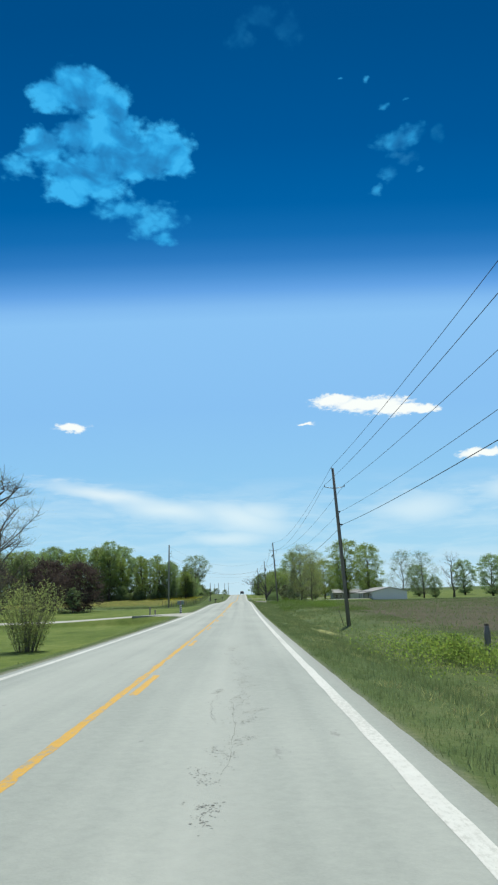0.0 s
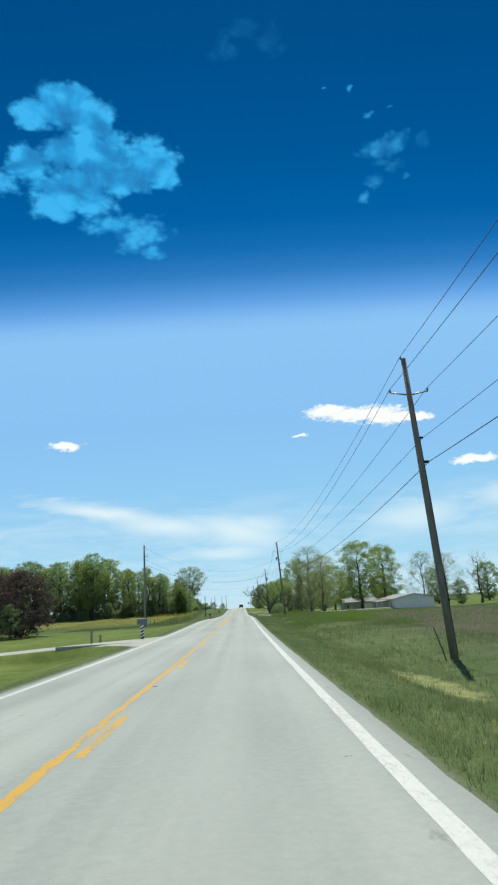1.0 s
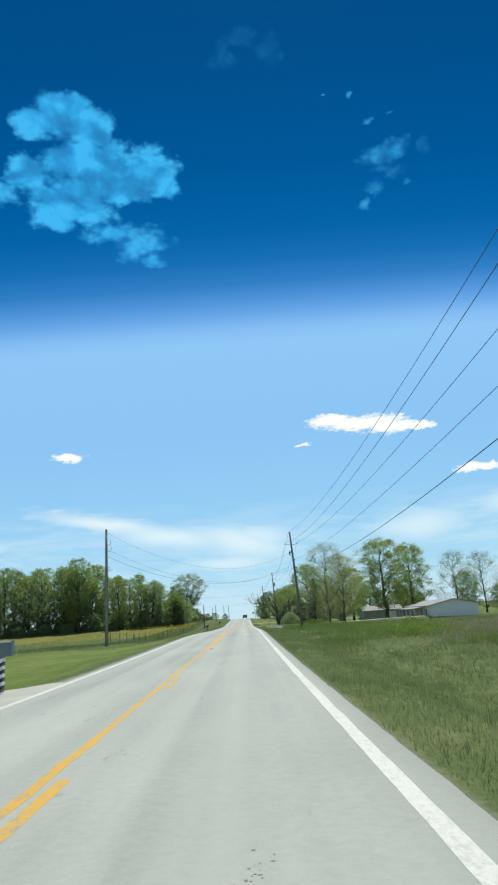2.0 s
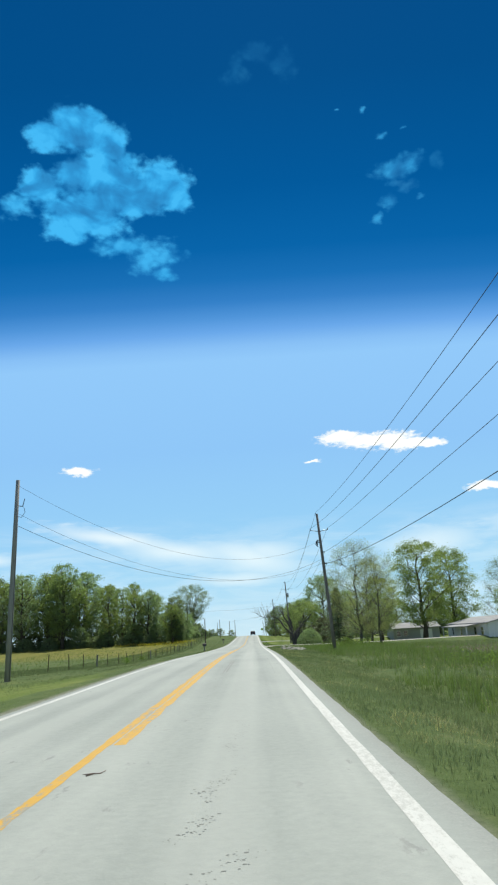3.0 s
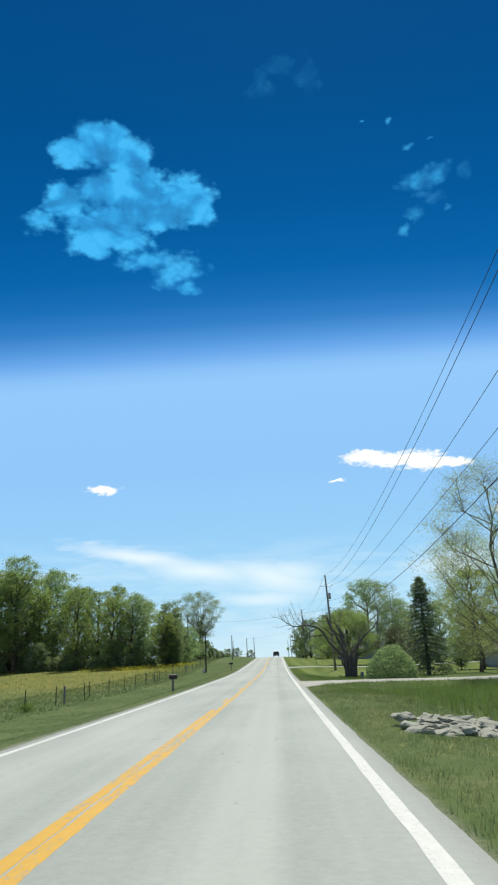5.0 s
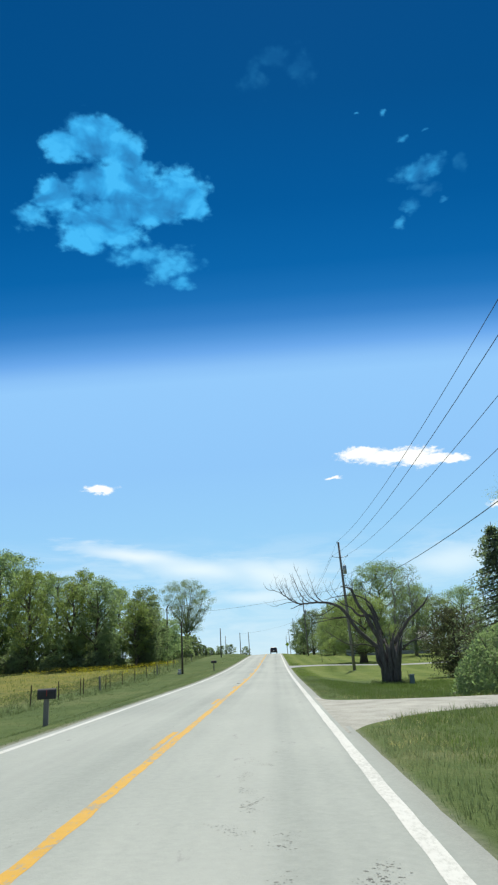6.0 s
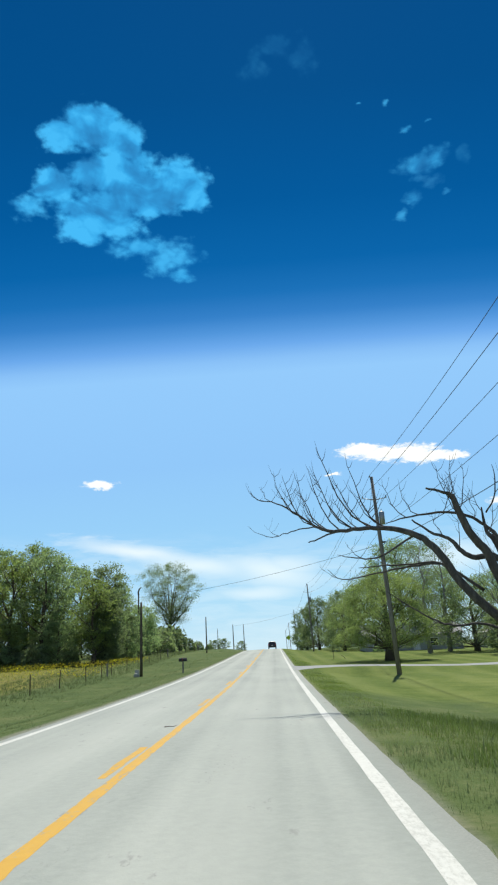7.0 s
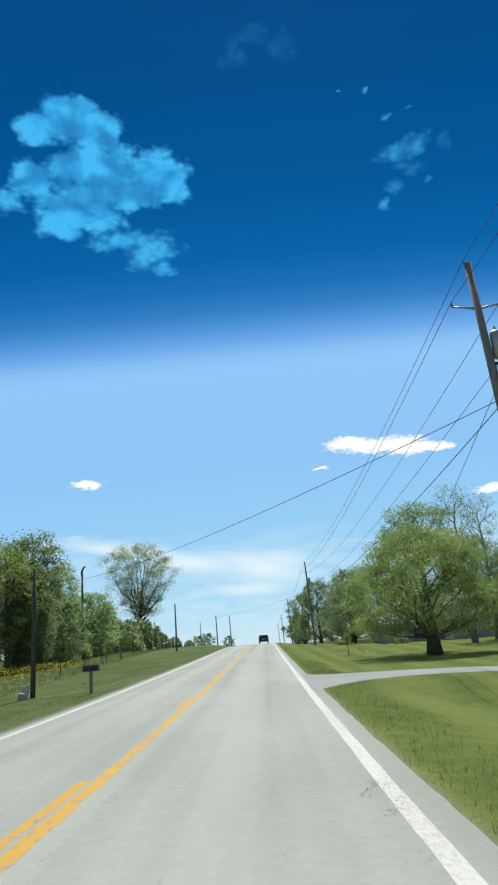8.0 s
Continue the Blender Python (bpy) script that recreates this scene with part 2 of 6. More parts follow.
sun = new("sun", bpy.data.lights.new("sun", "SUN"))
sun.data.energy, sun.data.angle, sun.data.color = 5.0, radians(0.53), (1.0, 0.95, 0.86)
sun_way = Vector((math.sin(radians(SUN_AZ)) * math.cos(radians(SUN_EL)), math.cos(radians(SUN_AZ)) * math.cos(radians(SUN_EL)), math.sin(radians(SUN_EL))))
sun.matrix_world = look(sun_way * 300, (0, 0, 0))

# ---- the lie of the land ----
LANE_L, LANE_Y, LANE_Z, LANE_R = -3.29, 0.0, 0.23, 3.52     # white edge, two yellow lines, white edge
MID = 0.115
ROAD_Y = [-200, -60, -20, 0, 20, 40, 60, 80, 100, 120, 140, 160, 180, 200, 220, 240, 260, 280, 300, 320, 335, 350, 370, 400, 450, 520, 700, 1500, 4500]
ROAD_H = [0.8, 0.6, 0.23, 0.0, -0.23, -0.38, -0.48, -0.49, -0.41, -0.28, -0.36, -0.57, -0.72, -0.80, -0.88, -0.80, -0.55, -0.24, 0.11, 0.45, 0.65, 0.75, 0.70, 0.4, -0.4, -1.6, -3.5, -6, -10]
LEFT_Y, LEFT_D = [-200, 0, 42, 75, 121, 170, 261, 309, 360, 500, 900], [-1.0, -1.0, -1.2, -0.7, -0.25, -0.95, -0.6, 0.45, 0.6, 0.2, 0]
RIGHT_Y, RIGHT_D = [-200, 0, 57, 110, 148, 190, 216, 245, 285, 340, 500, 900], [-0.9, -0.9, -0.9, -0.75, -0.3, -0.45, -0.55, -0.9, -1.2, -0.7, -0.2, 0]


def curve_at(y, ys, zs):
    """Piecewise value, rounded off over some metres."""
    return float(np.mean(np.interp(np.linspace(y - 9, y + 9, 9), ys, zs)))


def road_h(y):
    return curve_at(y, ROAD_Y, ROAD_H)


def road_z(x, y):
    """The top of the road, with its crown."""
    return road_h(y) - 0.016 * (abs(x - MID) - 2.0)


def ease(u):
    u = min(1.0, max(0.0, u))
    return u * u * (3 - 2 * u)


DRIVES = [(-1, 72.5, 72.0, 2.0, 5.0), (1, 189.0, 194.3, 1.95, 4.2), (1, 249.2, 253.5, 1.3, 2.9)]     # side, y at the road, y 25 m out, half width, flare


def drive_y(d, x):
    return d[1] + (d[2] - d[1]) * (abs(x) - 4.2) / 25


def drive_half(d, x):
    return d[3] + d[4] * math.exp(-max(0.0, abs(x) - 4.0) / 1.3)


def ground_z(x, y):
    """The ground beside the road."""
    right = x > 0
    edge = 3.90 if right else 3.6
    base = road_h(y) - 0.016 * (edge - 2.1)
    side = curve_at(y, RIGHT_Y, RIGHT_D) if right else curve_at(y, LEFT_Y, LEFT_D)
    a = abs(x)
    if a < edge:
        return base - 0.12
    d = side * ease((a - edge) / 5.5)
    if right:
        d -= 0.22 * math.exp(-((a - 7.3) / 1.2) ** 2) * (1 - ease((y - 130) / 30))
        d += (-0.35) * ease((a - 12) / 30)
        d += 0.34 * ease((a - 5.5) / 5) * (1 - ease((a - 13) / 7)) * ease((y - 224) / 16) * (1 - ease((y - 256) / 14))     # swell of the lawn round a pole
    else:
        d += 0.25 * ease((a - 14) / 30)
    rough = 0.05 * noise.noise((x * 0.35, y * 0.35, 3.1)) + 0.03 * noise.noise((x * 1.1, y * 1.1, 7.7))
    far = ease((a - 120) / 500)
    z = base - 0.03 + d + rough * ease((a - edge) / 1.5) * (1 - far)
    for dr in DRIVES:      # a level bed under each drive
        if dr[0] * x > 0 and a < 60:
            off = abs(y - drive_y(dr, x)) - drive_half(dr, x)
            level = base - 0.03 + (side * 0.55 - 0.0) * ease((a - edge - 1.5) / 14)
            z += (level - z) * ease(1 - off / (1.6 if x < 0 else 5.0)) * (1 - ease((a - 45) / 15))
    return z * (1 - far) + far * (-1.5 + 1.5 * noise.noise((x * 0.002, y * 0.002, 1.0)))


# ---- helpers for meshes ----
def mesh_of(name, verts, faces, mats, smooth=False, index=None):
    me = bpy.data.meshes.new(name)
    me.from_pydata([tuple(v) for v in verts], [], [tuple(f) for f in faces])
    for m in (mats if isinstance(mats, (list, tuple)) else [mats]):
        me.materials.append(m)
    if index is not None:
        me.polygons.foreach_set("material_index", index)
    if smooth:
        me.polygons.foreach_set("use_smooth", [True] * len(me.polygons))
    me.update()
    return me


def part(name, data, parent, label=""):
    """Links a mesh (or a bmesh with a material) as one object under a thing or a part."""
    ob = new(name, data)
    ob.parent = parent
    return tagged(ob, label) if label else ob


def bm_mesh(name, bm, mat, smooth=False):
    me = bpy.data.meshes.new(name)
    bm.to_mesh(me)
    bm.free()
    me.materials.append(mat)
    if smooth:
        me.polygons.foreach_set("use_smooth", [True] * len(me.polygons))
    return me


def thing(name, x, y, z, label, category, group="", kind="", rz=0.0):
    ob = new(name)
    ob.empty_display_size = 0.3
    ob.matrix_basis = pose(x, y, z, 0, 0, rz)
    return tagged(ob, label, category, group, kind)


def box_bm(bm, x0, x1, y0, y1, z0, z1, bevel=0.0, turn=None):
    m = Matrix.Translation(((x0 + x1) / 2, (y0 + y1) / 2, (z0 + z1) / 2)) @ Matrix.Diagonal((x1 - x0, y1 - y0, z1 - z0, 1))
    made = bmesh.ops.create_cube(bm, size=1, matrix=turn @ m if turn else m)
    if bevel:
        edges = list({e for v in made["verts"] for e in v.link_edges})
        bmesh.ops.bevel(bm, geom=edges, offset=bevel, segments=2, affect="EDGES", profile=0.6)
    return bm


def box_mesh(name, mat, x0, x1, y0, y1, z0, z1, bevel=0.0):
    return bm_mesh(name, box_bm(bmesh.new(), x0, x1, y0, y1, z0, z1, bevel), mat)


def tube(verts, faces, path, radii, sides=6, cap=True):
    """Appends a tapered tube along path."""
    start = len(verts)
    ref = Vector((0.31, 0.77, 0.55))
    for i, p in enumerate(path):
        a, b = path[max(0, i - 1)], path[min(len(path) - 1, i + 1)]
        t = (Vector(b) - Vector(a)).normalized()
        u = t.cross(ref).normalized()
        v = t.cross(u)
        for k in range(sides):
            s = 2 * math.pi * k / sides
            verts.append(Vector(p) + (u * math.cos(s) + v * math.sin(s)) * radii[i])
    for i in range(len(path) - 1):
        for k in range(sides):
            a, b = start + i * sides + k, start + i * sides + (k + 1) % sides
            faces.append((a, b, b + sides, a + sides))
    if cap:
        faces.append(tuple(start + (len(path) - 1) * sides + k for k in range(sides)))
        faces.append(tuple(start + k for k in reversed(range(sides))))


def tube_mesh(name, mat, path, radii, sides=8):
    v, f = [], []
    tube(v, f, path, radii, sides)
    return mesh_of(name, v, f, mat, smooth=True)


# ---- materials ----
def material(name, colours, scale=1.0, fine=12.0, rough=0.8, metal=0.0, bump=0.2, stretch=(1, 1, 1), spec=0.3, thin=False, random_tint=0.0):
    """Two-scale noise between the given colours, with bump."""
    m = bpy.data.materials.new(name)
    m.use_nodes = True
    n = Nodes(m.node_tree)
    at = n.scaled(n.add("ShaderNodeTexCoord").outputs["Object"], *stretch)
    broad, small = n.noise(at, scale, 4), n.noise(at, fine, 5)
    f = n.math("ADD", n.math("MULTIPLY", broad, 0.6), n.math("MULTIPLY", small, 0.4))
    stops = [(0.30 + 0.40 * i / max(1, len(colours) - 1), c) for i, c in enumerate(colours)]
    col = n.ramp(f, stops)
    if random_tint:
        ob = n.add("ShaderNodeObjectInfo").outputs["Random"]
        isl = n.add("ShaderNodeNewGeometry").outputs["Random Per Island"]
        hs = n.add("ShaderNodeHueSaturation")
        n.put(hs.inputs["Color"], col)
        n.put(hs.inputs["Value"], n.math("ADD", 1.0 - random_tint * 0.75, n.math("MULTIPLY", n.math("ADD", ob, n.math("MULTIPLY", isl, 1.4)), random_tint * 0.7)))
        n.put(hs.inputs["Hue"], n.math("ADD", 0.485, n.math("MULTIPLY", isl, 0.03)))
        col = hs.outputs[0]
    p = n.add("ShaderNodeBsdfPrincipled")
    n.put(p.inputs["Base Color"], col)
    p.inputs["Roughness"].default_value, p.inputs["Metallic"].default_value, p.inputs["Specular IOR Level"].default_value = rough, metal, spec
    if bump:
        b = n.add("ShaderNodeBump")
        b.inputs["Strength"].default_value, b.inputs["Distance"].default_value = bump, 0.02
        n.put(b.inputs["Height"], small)
        n.put(p.inputs["Normal"], b.outputs[0])
    shader = p.outputs[0]
    if thin:      # light passes through leaves and blades
        tr = n.add("ShaderNodeBsdfTranslucent")
        n.put(tr.inputs["Color"], n.mix(1.0, col, (1.32, 1.50, 1.0), "MULTIPLY"))
        mx = n.add("ShaderNodeMixShader")
        mx.inputs[0].default_value = 0.58
        n.put(mx.inputs[1], shader), n.put(mx.inputs[2], tr.outputs[0])
        shader = mx.outputs[0]
    out = n.add("ShaderNodeOutputMaterial")
    n.put(out.inputs[0], shader)
    return m


def road_material():
    m = bpy.data.materials.new("asphalt")
    m.use_nodes = True
    n = Nodes(m.node_tree)
    at = n.add("ShaderNodeTexCoord").outputs["Object"]
    xyz = n.add("ShaderNodeSeparateXYZ")
    n.put(xyz.inputs[0], at)
    lane = n.noise(n.scaled(at, 1.1, 0.012, 0), 1.0, 3, 0.5)         # long streaks along the lanes
    patch = n.noise(n.scaled(at, 0.35, 0.10, 0), 1.0, 4, 0.6)
    grit = n.noise(at, 38.0, 3, 0.7)
    speck = n.noise(at, 9.0, 5, 0.65)
    worn = n.noise(n.scaled(at, 3.0, 0.9, 0), 1.0, 6, 0.7)
    f = n.math("ADD", n.math("MULTIPLY", lane, 0.45), n.math("MULTIPLY", patch, 0.35))
    f = n.math("ADD", f, n.math("ADD", n.math("MULTIPLY", grit, 0.20), n.math("MULTIPLY", speck, 0.20)))
    col = n.ramp(f, [(0.40, (0.199, 0.221, 0.199)), (0.57, (0.284, 0.307, 0.279)), (0.74, (0.368, 0.388, 0.352))])
    # polished wheel paths and the paler strip between them
    off = n.math("ABSOLUTE", n.math("SUBTRACT", n.math("ABSOLUTE", n.math("SUBTRACT", xyz.outputs[0], MID)), 1.75))
    paler = n.step(off, 0.15, 0.55, 1.0, 0.0)
    col = n.mix(n.math("MULTIPLY", paler, 0.30), col, (0.384, 0.401, 0.366))
    edge = n.step(n.math("ABSOLUTE", n.math("SUBTRACT", xyz.outputs[0], MID)), 3.5, 3.75)
    col = n.mix(n.math("MULTIPLY", edge, 0.45), col, n.ramp(grit, [(0.3, (0.20, 0.21, 0.19)), (0.7, (0.35, 0.355, 0.32))]))
    raveled = n.step(n.math("MULTIPLY", n.step(worn, 0.56, 0.70), n.step(patch, 0.42, 0.60)), 0.2, 0.9)
    col = n.mix(n.math("MULTIPLY", raveled, 0.45), col, (0.15, 0.152, 0.145))
    p = n.add("ShaderNodeBsdfPrincipled")
    n.put(p.inputs["Base Color"], col)
    n.put(p.inputs["Roughness"], n.step(grit, 0.3, 0.7, 0.72, 0.92))
    p.inputs["Specular IOR Level"].default_value = 0.35
    b = n.add("ShaderNodeBump")
    b.inputs["Strength"].default_value, b.inputs["Distance"].default_value = 0.5, 0.008
    n.put(b.inputs["Height"], n.math("ADD", grit, n.math("MULTIPLY", speck, 0.6)))
    n.put(p.inputs["Normal"], b.outputs[0])
    out = n.add("ShaderNodeOutputMaterial")
    n.put(out.inputs[0], p.outputs[0])
    return m


def paint_material(name, colour, worn, lo, hi, coarse=1.0):
    """Road paint that has flaked off in places, down to the asphalt."""
    m = bpy.data.materials.new(name)
    m.use_nodes = True
    n = Nodes(m.node_tree)
    at = n.add("ShaderNodeTexCoord").outputs["Object"]
    chip = n.noise(n.scaled(at, 22 * coarse, 9 * coarse, 1), 1.0, 6, 0.75)
    fade = n.noise(n.scaled(at, 2, 0.25, 1), 1.0, 3)
    gone = n.step(n.math("ADD", n.math("MULTIPLY", chip, 0.7), n.math("MULTIPLY", fade, 0.3)), lo, hi)
    tint = n.mix(n.noise(at, 6.0, 4), colour, tuple(c * 0.80 for c in colour))
    col = n.mix(gone, tint, worn)
    p = n.add("ShaderNodeBsdfPrincipled")
    n.put(p.inputs["Base Color"], col)
    p.inputs["Roughness"].default_value = 0.7
    b = n.add("ShaderNodeBump")
    b.inputs["Strength"].default_value, b.inputs["Distance"].default_value = 0.3, 0.006
    n.put(b.inputs["Height"], n.noise(at, 40.0, 3))
    n.put(p.inputs["Normal"], b.outputs[0])
    out = n.add("ShaderNodeOutputMaterial")
    n.put(out.inputs[0], p.outputs[0])
    return m


def ground_material():
    """Mown lawns, rough verge, field and a flowering strip, each in its own stretch of land."""
    m = bpy.data.materials.new("turf")
    m.use_nodes = True
    n = Nodes(m.node_tree)
    at = n.add("ShaderNodeTexCoord").outputs["Object"]
    s = n.add("ShaderNodeSeparateXYZ")
    n.put(s.inputs[0], at)
    x, y = s.outputs[0], s.outputs[1]
    wob = n.math("MULTIPLY", n.math("SUBTRACT", n.noise(at, 0.25, 4), 0.5), 5.0)
    xw, yw = n.math("ADD", x, wob), n.math("ADD", y, wob)
    drift = n.math("MULTIPLY", n.math("SUBTRACT", n.noise(at, 0.045, 3), 0.5), 26.0)
    yd = n.math("ADD", yw, drift)
    xd = n.math("ADD", xw, n.math("MULTIPLY", drift, 0.35))
    broad, mid_, fine = n.noise(at, 0.12, 4), n.noise(at, 0.9, 5, 0.6), n.noise(at, 9.0, 5, 0.7)
    f = n.math("ADD", n.math("MULTIPLY", broad, 0.35), n.math("ADD", n.math("MULTIPLY", mid_, 0.35), n.math("MULTIPLY", fine, 0.30)))
    verge = n.ramp(f, [(0.34, (0.046, 0.074, 0.025)), (0.50, (0.082, 0.118, 0.038)), (0.64, (0.145, 0.160, 0.070))])
    lawn = n.ramp(f, [(0.36, (0.054, 0.086, 0.017)), (0.50, (0.103, 0.146, 0.031)), (0.64, (0.175, 0.208, 0.060))])
    field = n.ramp(f, [(0.34, (0.050, 0.053, 0.028)), (0.50, (0.080, 0.074, 0.046)), (0.66, (0.125, 0.098, 0.070))])
    bloom = n.ramp(f, [(0.34, (0.09, 0.112, 0.036)), (0.48, (0.145, 0.148, 0.040)), (0.62, (0.205, 0.188, 0.046))])
    # mowing stripes at a slant
    slant = n.math("ADD", n.math("MULTIPLY", x, 1.9), n.math("ADD", n.math("MULTIPLY", y, 0.02), -16.3))
    stripe = n.step(n.math("SINE", n.math("ADD", slant, n.math("MULTIPLY", broad, 0.9))), -0.8, 1.0)
    smooth_lawn = n.mix(n.math("MULTIPLY", stripe, 0.15), lawn, (0.165, 0.200, 0.060))
    lawn = n.mix(n.math("MULTIPLY", stripe, 0.36), n.mix(0.2, lawn, (0.07, 0.10, 0.02)), (0.185, 0.215, 0.066))
    col = verge
    right = n.step(x, -0.5, 0.5)
    left = n.math("SUBTRACT", 1.0, right)
    in_field = n.math("MULTIPLY", n.step(xd, 11.5, 19.0), n.step(yd, 160, 186, 1.0, 0.0))
    col = n.mix(in_field, col, field)
    yard = n.math("MULTIPLY", right, n.math("MULTIPLY", n.step(yw, 212, 218), n.step(xw, 8.0, 10.5)))
    yard = n.math("MAXIMUM", yard, n.math("MULTIPLY", right, n.step(yw, 219, 227)))
    yard = n.math("MULTIPLY", yard, n.step(y, 420, 520, 1.0, 0.0))
    col = n.mix(yard, col, lawn)
    garden = n.math("MULTIPLY", left, n.math("MULTIPLY", n.step(yd, 110, 124, 1.0, 0.0), n.step(xw, -5.5, -4.5, 1.0, 0.0)))
    col = n.mix(garden, col, smooth_lawn)
    strip = n.math("MULTIPLY", n.band(xw, -130, -17.0, 1.6), n.band(yd, 215, 300, 22))
    col = n.mix(n.math("MULTIPLY", strip, n.step(mid_, 0.22, 0.50)), col, bloom)
    col = n.mix(n.math("MULTIPLY", n.step(n.math("ABSOLUTE", n.math("ADD", x, n.math("MULTIPLY", n.math("SUBTRACT", mid_, 0.5), 0.12))), 3.8, 4.14, 1.0, 0.0), 0.8), col,
                n.ramp(fine, [(0.3, (0.15, 0.155, 0.12)), (0.7, (0.28, 0.28, 0.235))]))
    bare = n.math("MULTIPLY", n.step(n.noise(at, 0.45, 5, 0.6), 0.66, 0.74), 0.7)
    col = n.mix(n.math("MULTIPLY", bare, n.math("SUBTRACT", 1.0, n.math("MAXIMUM", garden, yard))), col, (0.17, 0.145, 0.09))
    p = n.add("ShaderNodeBsdfPrincipled")
    n.put(p.inputs["Base Color"], col)
    p.inputs["Roughness"].default_value, p.inputs["Specular IOR Level"].default_value = 0.95, 0.1
    b = n.add("ShaderNodeBump")
    b.inputs["Strength"].default_value, b.inputs["Distance"].default_value = 0.7, 0.05
    n.put(b.inputs["Height"], n.math("ADD", fine, n.math("MULTIPLY", mid_, 1.5)))
    n.put(p.inputs["Normal"], b.outputs[0])
    out = n.add("ShaderNodeOutputMaterial")
    n.put(out.inputs[0], p.outputs[0])
    return m


ASPHALT, TURF = road_material(), ground_material()
WHITE_PAINT = paint_material("white_road_paint", (0.59, 0.595, 0.555), (0.40, 0.405, 0.37), 0.46, 0.62)
YELLOW_PAINT = paint_material("yellow_road_paint", (0.56, 0.315, 0.018), (0.27, 0.25, 0.18), 0.505, 0.59, 0.5)
CRACK = material("crack_filler", [(0.160, 0.164, 0.150), (0.240, 0.246, 0.228)], 3, 30, 0.9)
SKID = material("tyre_mark", [(0.19, 0.195, 0.18), (0.28, 0.285, 0.265)], 4, 30, 0.85, stretch=(3, 0.4, 1))
GRAVEL = material("gravel", [(0.22, 0.218, 0.19), (0.34, 0.338, 0.298), (0.45, 0.445, 0.395)], 1.2, 22, 0.95, bump=0.8)
DRIVE_TAR = material("drive_asphalt", [(0.23, 0.24, 0.24), (0.33, 0.34, 0.335)], 0.8, 25, 0.9, bump=0.4)
CONCRETE = material("concrete", [(0.29, 0.29, 0.25), (0.44, 0.435, 0.385)], 0.8, 14, 0.9, bump=0.3)
POLE_WOOD = material("pole_wood", [(0.12, 0.110, 0.098), (0.21, 0.195, 0.175), (0.31, 0.29, 0.265)], 3, 20, 0.9, stretch=(6, 6, 0.5), bump=0.5)
GREY_POLE = material("weathered_pole_wood", [(0.24, 0.235, 0.215), (0.38, 0.37, 0.345)], 3, 20, 0.9, stretch=(6, 6, 0.5), bump=0.5)
BARK = material("bark", [(0.045, 0.038, 0.030), (0.095, 0.080, 0.062), (0.15, 0.13, 0.105)], 2, 16, 0.95, stretch=(4, 4, 0.8), bump=0.8)
MID_BARK = material("grey_brown_bark", [(0.085, 0.078, 0.066), (0.17, 0.158, 0.138)], 2, 14, 0.95, stretch=(4, 4, 0.8), bump=0.6)
PALE_BARK = material("pale_bark", [(0.17, 0.163, 0.145), (0.30, 0.29, 0.265)], 2, 14, 0.95, stretch=(4, 4, 0.8), bump=0.6)
METAL = material("galvanised_metal", [(0.30, 0.31, 0.32), (0.42, 0.43, 0.44)], 4, 30, 0.5, 0.8, bump=0.05)
DARK_METAL = material("dark_metal", [(0.02, 0.02, 0.022), (0.05, 0.05, 0.052)], 5, 30, 0.5, 0.4, bump=0.05)
CERAMIC = material("grey_ceramic", [(0.22, 0.22, 0.23), (0.34, 0.34, 0.35)], 6, 30, 0.35, bump=0.0, spec=0.5)
WIRE = material("weathered_wire", [(0.035, 0.037, 0.04), (0.07, 0.072, 0.075)], 1, 9, 0.6, 0.3, bump=0.0)
CABLE = material("black_cable", [(0.012, 0.012, 0.013), (0.03, 0.03, 0.03)], 1, 9, 0.6, bump=0.0)
LEAF = material("oak_leaves", [(0.142, 0.190, 0.116), (0.225, 0.285, 0.162), (0.315, 0.372, 0.208)], 0.25, 3, 0.6, bump=0, thin=True, random_tint=0.25)
LEAF_NEW = material("young_leaves", [(0.145, 0.184, 0.068), (0.218, 0.262, 0.095), (0.295, 0.328, 0.136)], 0.25, 3, 0.6, bump=0, thin=True, random_tint=0.35)
LEAF_OLIVE = material("olive_leaves", [(0.135, 0.172, 0.076), (0.208, 0.250, 0.108), (0.290, 0.325, 0.155)], 0.25, 3, 0.6, bump=0, thin=True, random_tint=0.35)
LEAF_DARK = material("dark_leaves", [(0.110, 0.140, 0.092), (0.180, 0.218, 0.126), (0.255, 0.285, 0.170)], 0.25, 3, 0.6, bump=0, thin=True, random_tint=0.35)
LEAF_PLUM = material("plum_leaves", [(0.040, 0.026, 0.033), (0.068, 0.047, 0.057), (0.096, 0.081, 0.083)], 0.25, 3, 0.6, bump=0, thin=True, random_tint=0.5)
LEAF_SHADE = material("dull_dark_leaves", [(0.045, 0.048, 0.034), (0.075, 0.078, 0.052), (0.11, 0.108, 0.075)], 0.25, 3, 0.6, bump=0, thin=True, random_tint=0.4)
LEAF_BUD = material("leaf_buds", [(0.24, 0.26, 0.115), (0.34, 0.35, 0.18)], 0.25, 3, 0.7, bump=0, thin=True, random_tint=0.4)
NEEDLE = material("spruce_needles", [(0.120, 0.150, 0.110), (0.185, 0.225, 0.150)], 0.4, 4, 0.7, bump=0, thin=True, random_tint=0.5)
BLADE = material("grass_blades", [(0.078, 0.098, 0.056), (0.120, 0.142, 0.082), (0.176, 0.182, 0.124)], 0.35, 2, 0.7, bump=0, thin=True, random_tint=0.6)
LAWN_BLADE = material("lawn_blades", [(0.100, 0.142, 0.036), (0.140, 0.180, 0.050), (0.185, 0.215, 0.070)], 0.35, 2, 0.7, bump=0, thin=True, random_tint=0.35)
